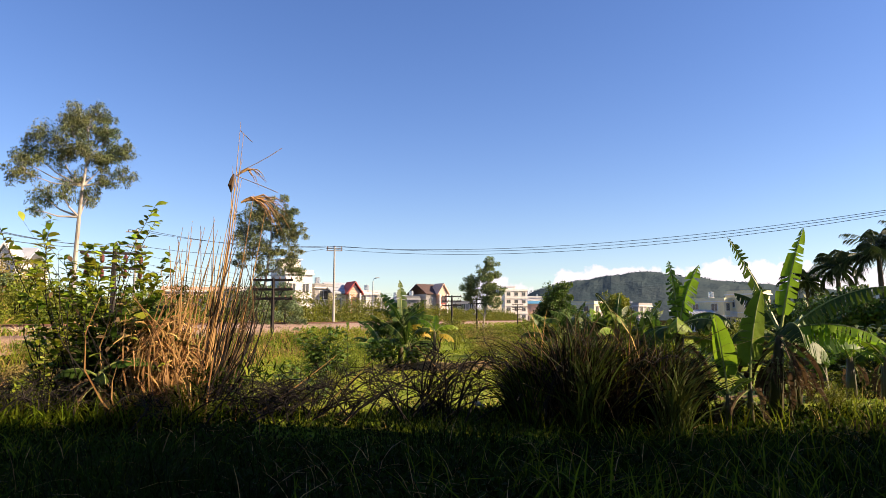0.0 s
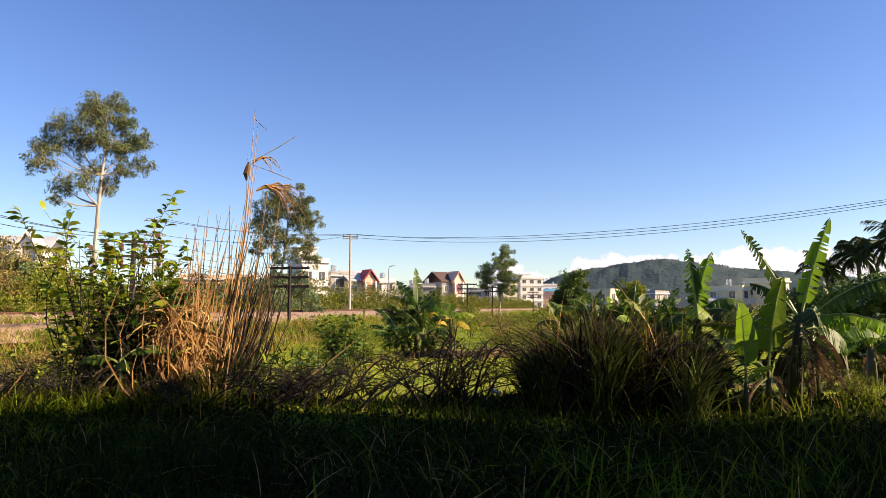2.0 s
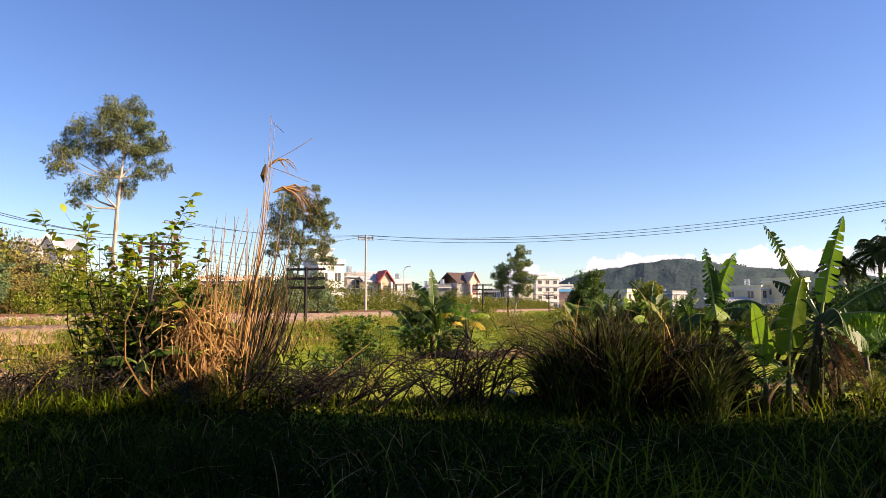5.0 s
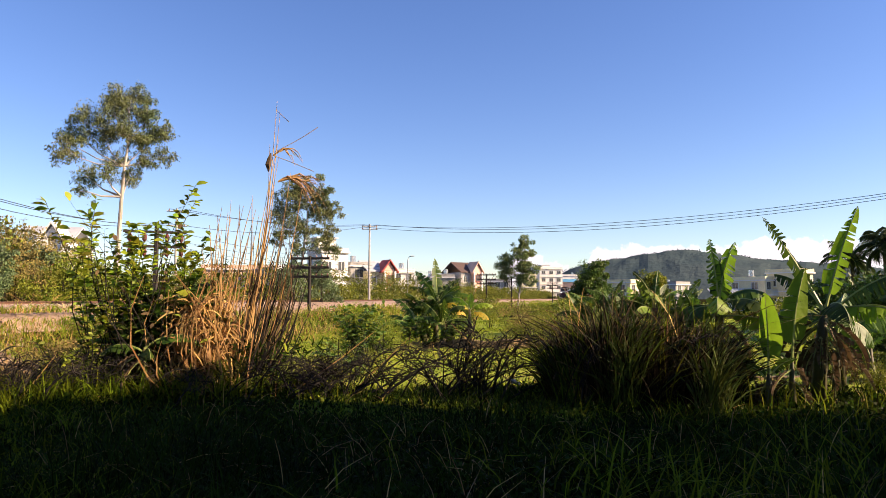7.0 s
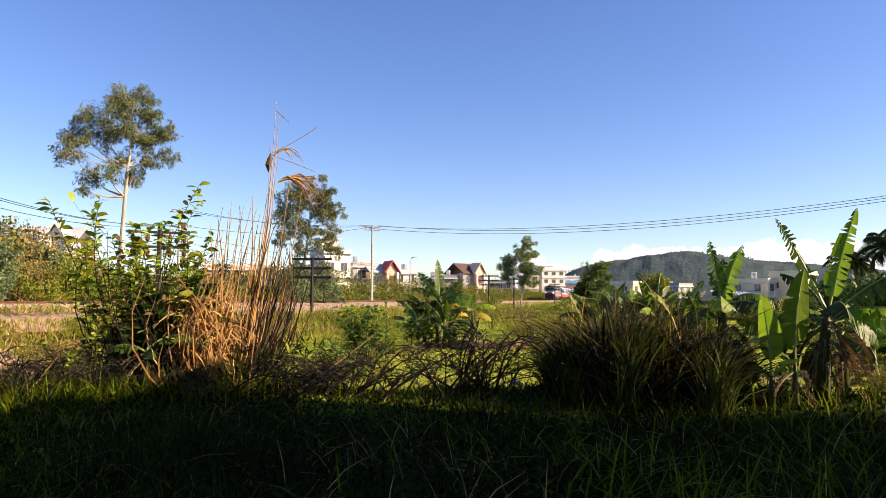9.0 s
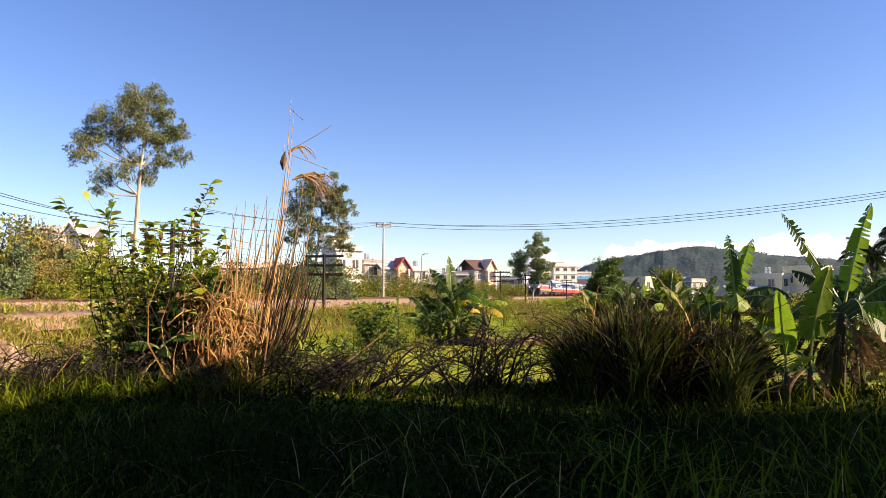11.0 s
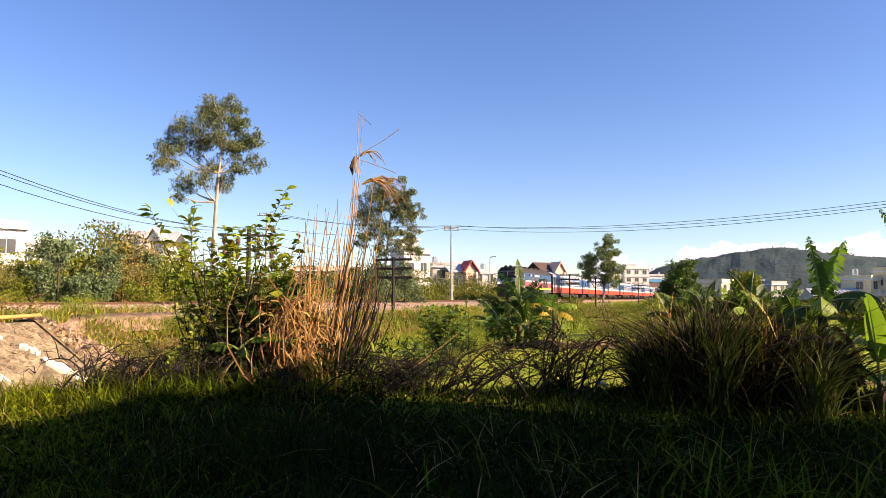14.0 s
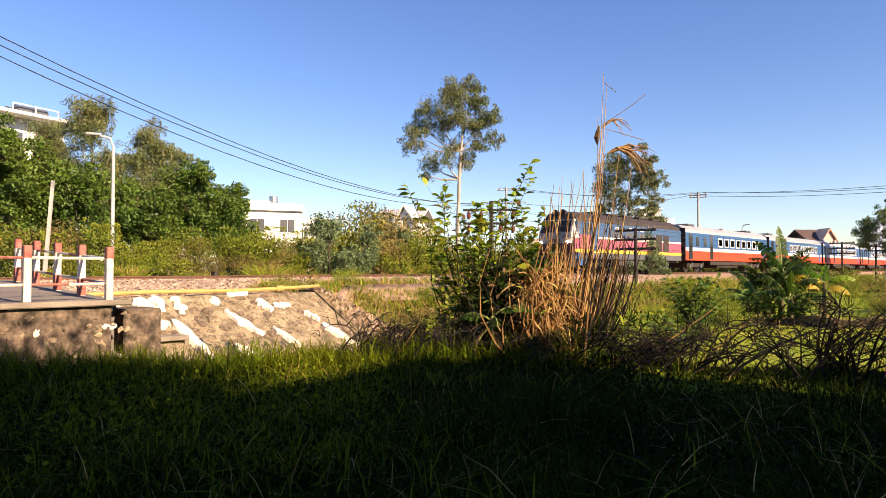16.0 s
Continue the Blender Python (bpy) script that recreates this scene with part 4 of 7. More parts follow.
tree("eucalyptus_tree", "tall eucalyptus with pale trunk and open grey-green crown", -28.45, 48.5,
     [(-1.5, 0, 12.0, 1.1), (0.6, 0.3, 13.1, 1.3), (1.7, -0.4, 12.6, 1.1), (-2.7, 0.3, 10.9, 0.9), (-3.0, -0.2, 9.5, 0.85), (-1.0, 0.5, 11.0, 1.0), (0.4, -0.4, 11.2, 1.1), (1.6, 0.5, 10.9, 1.1), (2.6, 0, 10.0, 0.75), (-1.9, 0.3, 8.2, 0.75), (-0.9, -0.5, 8.4, 0.7), (0.6, 0.2, 8.4, 0.8), (0.1, 0.5, 9.6, 0.8), (-2.2, 0, 7.3, 0.45), (1.3, -0.3, 9.4, 0.8), (-0.3, 0.3, 13.6, 0.8), (0.9, 0, 13.8, 0.7), (-0.6, -0.4, 12.4, 0.9), (-2.4, 0.2, 11.8, 0.8), (2.3, 0.2, 11.6, 0.9), (-3.3, 0.1, 10.4, 0.6)],
     [(0, 0, 0), (0.05, 0, 4), (0.15, 0, 7), (0.25, 0, 9), (0.5, 0.1, 11), (0.4, 0, 12.6)], M_EUC, M_BARK, 11, per=520, rad=0.16, scale=1.06, sub=22, fine=(0.22, 0.5), limb=0.75)
tree("eucalyptus_tree", "slender eucalyptus with dense grey-green crown", -14.3, 62,
     [(-1.6, 0, 9.9, 1.0), (-0.3, 0.3, 10.6, 1.1), (1.1, -0.3, 10.2, 1.2), (-2.2, 0, 8.3, 0.9), (-0.6, 0.4, 8.8, 1.2), (1.0, 0.2, 8.6, 1.2), (2.2, 0, 8.6, 0.9), (-1.4, -0.4, 6.9, 1.0), (0.2, 0, 6.9, 1.0), (1.8, 0.4, 6.8, 1.0), (2.3, 0, 5.3, 0.8), (-0.8, 0, 5.3, 0.7), (-2.4, 0.2, 6.0, 0.6), (1.0, -0.3, 5.4, 0.6)],
     [(-0.2, 0, 0), (-0.4, 0, 3), (-0.2, 0, 5), (0.1, 0, 7.5), (0.1, 0, 9.5)], M_EUC, M_BARK, 12, per=560, scale=1.14, rad=0.16, leaf=(0.24, 0.06), sub=24, fine=(0.16, 0.5), limb=0.5)
tree("eucalyptus_tree", "young eucalyptus with thin pale stems before the railway", 3.4, 98,
     [(0.0, 0, 8.9, 0.9), (0.9, 0.2, 9.6, 1.0), (1.4, 0, 8.3, 1.0), (0.4, -0.3, 7.4, 1.1), (-1.7, 0, 7.6, 0.9), (-2.3, 0.3, 6.6, 0.9), (-1.4, 0, 5.9, 1.0), (0.6, 0.3, 6.0, 1.2), (1.7, 0, 6.4, 1.0), (1.5, -0.2, 4.9, 0.9), (0.1, 0, 4.6, 0.9), (-1.9, 0.2, 5.0, 0.7), (0.8, 0, 10.2, 0.6)],
     [(-0.2, 0, 0), (0.1, 0, 2.5), (0.5, 0, 5), (0.8, 0, 7.5), (0.9, 0, 9.5)], M_TREE3, M_BARK, 13, per=420, scale=1.25, rad=0.14, leaf=(0.3, 0.08), sub=20, fine=(0.18, 0.5))
tree("round_tree", "round bushy dark green tree", 9.55, 92, rnd_clumps(21, 18, 2.3, 2.5, 6.6, 0.9, 1.4, 0.55), [(0, 0, 0), (0.1, 0, 2), (0, 0, 5.5)], M_DARKLEAF, M_BARKD, 14, per=260, leaf=(0.3, 0.14), droop=0.2)
tree("round_tree", "pale green bushy tree among houses", 14.3, 120, rnd_clumps(22, 10, 2.0, 2.4, 5.6, 0.9, 1.4, 0.4), [(0, 0, 0), (0.1, 0, 2), (0, 0, 4.5)], M_BUSH, M_BARKD, 15, per=200, leaf=(0.35, 0.16), droop=0.2)
# grove on the land behind the track
for _i, (_b, _r, _h, _w, _m, _k) in enumerate(((-56.9, 48, 11.3, 1.4, M_EUC, 0), (-59.6, 62, 12.6, 1.0, M_EUC, 0), (-52.8, 50, 10.3, 1.4, M_EUC, 0), (-51.4, 56, 10.2, 1.2, M_EUC, 0), (-55.0, 58, 10.0, 1.2, M_EUC, 0), (-61.3, 42, 7.4, 2.6, M_DARKLEAF, 1), (-58.3, 40, 6.0, 2.2, M_DARKLEAF, 1), (-53.8, 43, 5.9, 2.4, M_DARKLEAF, 1), (-50.1, 45, 7.9, 1.6, M_DARKLEAF, 1), (-46.9, 46, 6.5, 1.5, M_DARKLEAF, 1), (-64.0, 40, 7.9, 2.8, M_DARKLEAF, 1))):
    if _k == 0:
        tree("eucalyptus_tree", "tall slim eucalyptus in the grove behind the track", _b, _r, rnd_clumps(40 + _i, 22, _w, _h * 0.35, _h - 0.7, 0.6, 1.15, 0.55), [(0, 0, 0), (0.1, 0, _h * 0.4), (0, 0, _h * 0.75), (0, 0, _h * 0.95)], _m, M_BARK, 50 + _i, per=420, rad=0.16, scale=1.25, group="grove")
    else:
        tree("broadleaf_tree", "dense dark green tree behind the track", _b, _r, rnd_clumps(40 + _i, 20, _w, _h * 0.25, _h - 0.8, 0.8, 1.3, 0.6), [(0, 0, 0), (0.1, 0, _h * 0.4), (0, 0, _h * 0.8)], _m, M_BARKD, 50 + _i, per=420, leaf=(0.21, 0.10), droop=0.3, group="grove")
for _i, (_b, _r, _h, _w) in enumerate(((-39.2, 38, 3.8, 1.0), (-36.2, 40, 3.7, 0.8), (-35.0, 58, 5.4, 1.2), (-33.8, 47, 3.9, 1.3), (-13.0, 52, 3.8, 1.1), (-15.2, 50, 3.6, 1.2))):
    tree("young_tree", "young blue-green eucalyptus bush behind the track", _b, _r, rnd_clumps(70 + _i, 14, _w, 0.8, _h - 0.5, 0.45, 0.8, 0.6), [(0, 0, 0), (0.05, 0, _h * 0.5), (0, 0, _h * 0.85)], M_EUCBLUE, M_BARKD, 80 + _i, per=420, leaf=(0.2, 0.07), droop=0.5, rad=0.06, group="young trees")


# ---- scrub behind and before the track ----
def bush_meshes(kind_mat, seed, n=4, per=330, leaf=(0.17, 0.085)):
    out = []
    for k in range(n):
        rng = np.random.default_rng(seed + k)
        cl = [(rng.uniform(-1.1, 1.1), rng.uniform(-0.9, 0.9), rng.uniform(0.25, 1.35), rng.uniform(0.35, 0.7)) for _ in range(9)]
        e = thing("bush", "dense green scrub bush", "bush", "scrub bushes")
        polys("foliage", leaf_quads(rng, in_clumps(rng, cl, per), leaf[0], leaf[1], up=0.25), kind_mat, e)
        bm = bmesh.new()
        for x, y, z, r in cl:
            tube(bm, [(x * 0.2, y * 0.2, -0.1), (x * 0.7, y * 0.7, z * 0.6), (x, y, z + r * 0.5)], [0.025, 0.018, 0.006], 3)
        part("stem", bm, M_TWIG, e)
        out.append(e)
    return out


B_GREEN = bush_meshes(M_BUSH, 100)
B_BIG = bush_meshes(M_BUSH, 160, n=4, per=1100, leaf=(0.085, 0.045))
B_BIGDRY = bush_meshes(M_DRYBUSH, 170, n=2, per=1000, leaf=(0.085, 0.04))
B_DRY = bush_meshes(M_DRYBUSH, 120, n=3)
B_WEED = bush_meshes(M_WEED, 140, n=3, per=700, leaf=(0.085, 0.04))
_used = set()


def put_bush(pool, x, y, size, rng, tall=1.0, dz=0.0):
    e = pool[rng.randrange(len(pool))]
    m = Matrix.Translation((x, y, float(ground_z(x, y)) - 0.05 + dz)) @ pose(0, 0, 0, 0, 0, rng.uniform(0, 360)) @ Matrix.Diagonal((size, size, size * tall, 1))
    if e not in _used:
        _used.add(e)
        e.matrix_basis = m
        return e
    c = copy_thing(e, Matrix.Identity(4))
    c.matrix_basis = m
    return c


def scrub():
    rng = random.Random(9)
    # hedge behind the track
    s = -8.0
    while s < 48:
        for p in (29.6, 31.6, 34.0):
            hgt = {29.6: 0.8, 31.6: 1.55, 34.0: 2.3}[p] * (0.62 if s < 12 else 0.62 if s < 26 else 0.9) * (1.0 if s < 38 else 0.7)
            dry = rng.random() < (0.4 if s > 24 else 0.1)
            pool = (B_BIGDRY if dry else B_BIG) if p > 30 else (B_DRY if dry else B_GREEN)
            q = trk(s + rng.uniform(-0.8, 0.8), p + rng.uniform(-0.6, 0.6))
            put_bush(pool, q.x, q.y, hgt * rng.uniform(0.85, 1.25), rng, rng.uniform(0.9, 1.3))
        s += 1.85
    for b, r, z in ((-46.5, 41, 1.5), (-44.8, 42, 1.6), (-43.2, 41, 1.7), (-41.6, 42, 1.6), (-40.2, 41, 1.5), (-38.6, 42, 1.4), (-42.4, 38, 1.1), (-44.0, 38, 1.1)):
        q = polar(b, r)
        put_bush(B_BIG, q.x, q.y, z, rng)
    # the far hedge is one mass of foliage
    g = np.random.default_rng(33)
    cl = []
    while s < 270:
        for p in (30.3, 33.0, 36.0):
            q = trk(s + rng.uniform(-1, 1), p + rng.uniform(-0.8, 0.8))
            r = {30.3: 0.9, 33.0: 1.3, 36.0: 1.6}[p] * rng.uniform(0.8, 1.3)
            z = float(ground_z(q.x, q.y))
            cl.append((q.x, q.y, z + r * 0.6, r))
            if p > 32:
                cl.append((q.x + rng.uniform(-0.8, 0.8), q.y + rng.uniform(-0.8, 0.8), z + r * rng.uniform(1.2, 1.75), r * 0.75))
        s += 2.1
    polys("far_scrub", leaf_quads(g, in_clumps(g, cl, 110), 0.26, 0.13, up=0.25), M_BUSH, None, "dense green scrub along the far side of the track", kind="stuff")
    # far belt between the field and the houses
    for i in range(36):
        b = rng.uniform(-2, 33)
        r = rng.uniform(58, 125)
        q = polar(b, r)
        if abs(q.dot(TN) - TRACK_P) > 6:
            put_bush(B_GREEN, q.x, q.y, rng.uniform(1.1, 1.9), rng, 0.8)
    # embankment and field edge
    for i in range(42):
        q = trk(rng.uniform(14, 95), rng.uniform(14.6, 20.0))
        put_bush(B_WEED if rng.random() < 0.6 else B_DRY, q.x, q.y, rng.uniform(0.3, 0.75), rng)
    for i in range(34):
        q = trk(rng.uniform(12.8, 24), rng.uniform(15.6, 18.8))
        put_bush(B_WEED if rng.random() < 0.55 else B_DRY, q.x, q.y, rng.uniform(0.3, 0.62), rng, 0.8)
    for b, r, z in ((-17, 23, 0.5), (-10.2, 20, 0.75), (-9, 27, 1.1), (-7.5, 27, 0.9), (5.5, 33, 1.1), (7.5, 36, 1.2), (4.5, 40, 1.3), (9.5, 30, 1.0), (3, 38, 0.8), (6, 42, 1.0), (1, 45, 0.9), (8, 50, 1.1), (-10, 33, 0.8), (-6, 40, 0.9), (-31, 17, 0.6), (-34, 18, 0.7), (-28, 16, 0.6), (29, 24, 0.9), (31, 21, 0.8), (33, 26, 1.1), (27, 30, 1.0), (24, 34, 1.2)):
        q = polar(b, r)
        put_bush(B_BIG if rng.random() < 0.93 else B_BIGDRY, q.x, q.y, z * 0.9, rng, 1.15)
    for k in range(28):
        q = trk(rng.uniform(55, 135), rng.uniform(3, 16.5))
        put_bush(B_BIG, q.x, q.y, rng.uniform(0.6, 1.0), rng)
    for k in range(10):
        q = polar(rng.uniform(-16, 34), rng.uniform(26, 58))
        if q.dot(TN) < 16:
            put_bush(B_WEED, q.x, q.y, rng.uniform(0.25, 0.6), rng)

    # low dark bushes at the bank edge
    for b, r, z in ((-13.5, 11.5, 0.4), (-1.2, 11.3, 0.35), (-20, 11.3, 0.4), (-28.5, 11.6, 0.5), (-31.5, 12.0, 0.5), (7, 11.9, 0.4), (29, 12.2, 0.35)):
        q = polar(b, r)
        put_bush(B_BIG, q.x, q.y, z, rng)


scrub()


# ---- crossing ramp, wall, paved slope, pipe ----
def track_pose(s, p, z):
    """Local x along the track, local y to its far side."""
    return Matrix.Translation(trk(s, p, z)) @ pose(0, 0, 0, 0, 0, 90 - 13.1)


wall = tagged(part("retaining_wall", box(boxm(-14, 4.98, 0, 0.6, -0.9, 0.98, bevel=0.02), 5.2, 5.9, 0, 0.9, -0.9, 0.9, bevel=0.03), M_OLDWALL), "stained rubble retaining wall under the crossing ramp", "retaining wall", kind="structure")
wall.matrix_basis = track_pose(0, 12.95, 0)
coping = tagged(part("coping", boxm(-14.1, 5.3, -0.12, 0.75, 0.98, 1.08, bevel=0.02), M_CONC, wall), "worn concrete coping")
bm = bmesh.new()
loft(bm, [[(x, 0.0, -0.9), (x, 0.0, 1.06), (x, 5.2, 1.36), (x, 9.2, 1.40), (x, 9.2, -0.9)] for x in (-14, 5.2)])
ramp = tagged(part("crossing_ramp", bm, M_ROADB), "worn tarmac ramp up to the level crossing", "road", kind="structure")
ramp.matrix_basis = track_pose(0, 13.3, 0)


def slope_z(q):
    return 1.0 - 1.5 * (q / 2.7)


bm = bmesh.new()
loft(bm, [[(x, -2.7, -0.5), (x, 0.0, 1.0), (x, 0.5, 1.0), (x, 0.5, -0.9), (x, -2.7, -0.9)] for x in np.linspace(5.7, 11.8, 14)])
for v in bm.verts:
    v.co += Vector((0, 0, 0.04 * noise.noise(v.co * 1.5)))
slope = tagged(part("paved_slope", bm, M_MASONRY), "rubble-paved bank slope with white mortar patches", "stone slope", kind="structure")
slope.matrix_basis = track_pose(0, 16.0, 0)
_rng = random.Random(31)
_stones = []
for k in range(5):
    bm = bmesh.new()
    bmesh.ops.create_icosphere(bm, subdivisions=1, radius=1)
    for v in bm.verts:
        v.co = v.co * _rng.uniform(0.75, 1.1)
        v.co.z *= 0.2
    me = bpy.data.meshes.new("stone")
    bm.to_mesh(me)
    bm.free()
    me.materials.append(M_MASONRY)
    _stones.append(me)
_tilt = math.degrees(math.atan2(1.5, 2.7))
for i in range(17):
    for j in range(11):
        x, q = 5.6 + i * 0.37 + _rng.uniform(-0.1, 0.1), 0.12 + j * 0.245 + _rng.uniform(-0.06, 0.06)
        o = new("stone", _rng.choice(_stones))
        o.parent = slope
        r = _rng.uniform(0.12, 0.20)
        o.matrix_basis = pose(x, -q, slope_z(q) + 0.0, _tilt + _rng.uniform(-6, 6), 0, 0) @ pose(0, 0, 0, 0, 0, _rng.uniform(0, 360)) @ Matrix.Diagonal((r * 1.2, r, r, 1))



def mortar(x0, q0, x1, q1, w):
    """An irregular raised streak of white mortar on the slope."""
    secs = []
    n = 10
    d = Vector((-(q1 - q0), x1 - x0)).normalized()
    for i in range(n):
        t = i / (n - 1)
        wob = _rng.uniform(-0.35, 0.35) * w
        x, q = x0 + (x1 - x0) * t + d.x * wob, q0 + (q1 - q0) * t + d.y * wob
        ww = 1.25 * w * (0.4 + 0.6 * math.sin(math.pi * min(0.95, t + 0.06))) * _rng.uniform(0.55, 1.45)
        ring = []
        for sd, dz in ((0.8, 0.085), (-0.8, 0.085), (-1.1, -0.03), (1.1, -0.03)):
            xx, qq = x + sd * d.x * ww, q + sd * d.y * ww
            ring.append((xx, -qq, slope_z(qq) + dz))
        secs.append(ring)
    bm = loft(bmesh.new(), secs)
    bmesh.ops.recalc_face_normals(bm, faces=bm.faces)
    part("mortar_patch", bm, M_LIME, slope, "bright white mortar")


for _a in ((5.7, 0.1, 6.25, 0.55, 0.07), (6.7, 0.15, 6.9, 0.75, 0.16), (7.1, 0.1, 7.0, 0.6, 0.14), (7.6, 0.15, 7.45, 0.75, 0.11), (6.6, 1.05, 7.0, 1.12, 0.09), (7.15, 1.0, 7.35, 2.3, 0.10), (8.55, 0.2, 8.5, 0.45, 0.08), (8.55, 0.75, 9.0, 1.7, 0.10), (9.7, 0.35, 9.85, 0.8, 0.10), (10.0, 0.6, 10.5, 0.62, 0.06), (10.75, 0.95, 10.95, 1.3, 0.07), (10.9, 1.5, 11.4, 2.5, 0.10), (9.4, 1.5, 9.7, 2.2, 0.06), (8.1, 2.0, 8.5, 2.5, 0.09), (6.0, 1.6, 6.3, 2.0, 0.07), (5.9, -0.02, 6.2, 0.0, 0.06), (9.0, 0.02, 9.6, 0.02, 0.05)):
    mortar(*_a)
for _i in range(170):
    _x, _z = _rng.uniform(-4.8, 5.8), _rng.uniform(-0.25, 0.84)
    _k = _rng.uniform(0.4, 1.05)
    bm = bmesh.new()
    bmesh.ops.create_icosphere(bm, subdivisions=2, radius=1)
    for v in bm.verts:
        v.co *= 1 + 0.9 * noise.noise(v.co * 1.7 + Vector((_i, 0, 0)))
        v.co = Vector((v.co.x * 0.075 * _k, v.co.y * 0.02, v.co.z * 0.05 * _k))
    _o = part("wall_stone", bm, M_LIME if _rng.random() < 0.13 else M_MASONRY if _rng.random() < 0.5 else M_OLDWALL, wall)
    _o.matrix_basis = pose(_x, -0.004, _z, 0, _rng.uniform(0, 180), 0)
pipe = thing("yellow_pipe", "yellow painted pipe lying along the slope top", "pipe", "", track_pose(0, 16.0, 1.06))
part("pipe_run", tube(bmesh.new(), [(5.3, -0.05, 0.02), (7, -0.02, 0.05), (9, 0.0, 0.03), (10.6, 0.05, 0.05)], 0.055, 10), M_YPIPE, pipe)
part("pipe_end", tube(bmesh.new(), [(10.65, 0.06, 0.06), (12.0, 0.15, 0.10)], 0.05, 10), M_YPIPE, pipe)
part("pipe_collar", tube(bmesh.new(), [(10.5, 0.05, 0.05), (10.75, 0.06, 0.06)], 0.085, 10), M_YPIPE, pipe)
outlet = tagged(part("drain_outlet", box(box(boxm(0, 0.9, -0.1, 0.5, 0, 0.10, bevel=0.01), 0, 0.1, -0.1, 0.5, -0.6, 0), 0.8, 0.9, -0.1, 0.5, -0.6, 0), M_CONC), "small concrete drain outlet in the slope", "drain")
outlet.matrix_basis = track_pose(6.2, 14.3, 0.12)


def fence_post(parent, x, y, z, h=0.95, red=True):
    po = part("post", boxm(x - 0.06, x + 0.06, y - 0.06, y + 0.06, z - 0.2, z + h, bevel=0.012), M_WHITEPAINT, parent)
    part("post_cap", boxm(x - 0.066, x + 0.066, y - 0.066, y + 0.066, z + h - 0.2, z + h + 0.02, bevel=0.015), M_REDPAINT, po)
    if red:
        part("red_band", boxm(x - 0.063, x + 0.063, y - 0.063, y + 0.063, z - 0.02, z + 0.3), M_REDPAINT, po)


def rail_run(parent, pts, zoff):
    for i, (a, b) in enumerate(zip(pts, pts[1:])):
        a, b = Vector(a), Vector(b)
        for k in range(2):
            u, v = a.lerp(b, k / 2), a.lerp(b, (k + 1) / 2)
            part("rail", tube(bmesh.new(), [u + Vector((0, 0, zoff)), v + Vector((0, 0, zoff))], 0.026, 6), (M_WHITEPAINT, M_WHITEPAINT, M_REDPAINT)[(i * 2 + k + (zoff < 0.5)) % 3], parent)


fence = thing("crossing_fence", "red and white concrete post fence beside the level crossing", "fence", "crossing fences", track_pose(0, 0, 0))
_row = [(4.98, 13.1 + 1.32 * i, 1.07 + 0.078 * i) for i in range(5)]
_front_row = [(4.98 - 1.32 * i, 13.15, 1.07) for i in range(7)]
for i, _q in enumerate(_row):
    fence_post(fence, *_q, red=i > 0)
for _q in _front_row[1:]:
    fence_post(fence, *_q, red=False)
for _zo in (0.76, 0.30):
    rail_run(fence, _row, _zo)
    rail_run(fence, _front_row, _zo)
fence2 = thing("crossing_fence", "second red and white fence across the ramp", "fence", "crossing fences", track_pose(0, 0, 0))
_row2 = [(1.2, 15.4 + 1.32 * i, 1.2 + 0.078 * i) for i in range(4)]
for _q in _row2:
    fence_post(fence2, *_q)
for _zo in (0.76, 0.30):
    rail_run(fence2, _row2, _zo)


def rubble_bank():
    """Bare earth and gravel falling away beyond the end of the paved slope."""
    bm = bmesh.new()
    rows = []
    for s in np.linspace(11.75, 17.0, 26):
        row = []
        for p in np.linspace(13.2, 19.6, 26):
            q = trk(s, p)
            g = float(ground_z(q.x, q.y))
            paved = min(1.0, max(-0.5, slope_z(16.0 - p)))
            t = float(step(11.7, 15.5, s))
            z = paved * (1 - t) + g * t
            z = max(z, g) + 0.05 + 0.10 * noise.noise(Vector((s * 1.1, p * 1.1, 4))) * min(1, (s - 11.7)) - 0.25 * float(step(14.5, 17.0, s))
            row.append(bm.verts.new(trk(s, p, z)))
        rows.append(row)
    for a, b in zip(rows, rows[1:]):
        for i in range(len(a) - 1):
            bm.faces.new((a[i], b[i], b[i + 1], a[i + 1]))
    bmesh.ops.recalc_face_normals(bm, faces=bm.faces)
    tagged(part("rubble_bank", bm, M_SAND), "bare tan earth and gravel beside the paved slope", "earth bank", kind="structure")
    rng = np.random.default_rng(78)
    n = 6000
    s, p = rng.uniform(11.8, 16.8, n), rng.uniform(13.6, 19.4, n)
    t = step(11.7, 15.5, s)
    x, y = s * TD.x + p * TN.x, s * TD.y + p * TN.y
    z = np.maximum(np.clip(1.0 - 1.5 * (16 - p) / 2.7, -0.5, 1.0) * (1 - t) + ground_z(x, y) * t, ground_z(x, y)) + 0.06
    P = np.stack([x, y, z], 1)
    Q = leaf_quads(rng, P, 0.12, 0.09)
    polys("bank_gravel", Q, M_STONE, None, "loose gravel chips on the bare bank", kind="stuff")
    k = rng.uniform(size=n) < 0.6
    blades("bank_tufts", "dry grass tufts on the bare bank", P[k] - np.array([0, 0, 0.08]), 0.26, 0.006, M_STRAW, rng, 0.8)
    k = s > 13.2
    blades("bank_green_tufts", "green grass tufts on the bare bank", P[k] - np.array([0, 0, 0.08]), 0.3, 0.008, M_WEED, rng, 0.8)


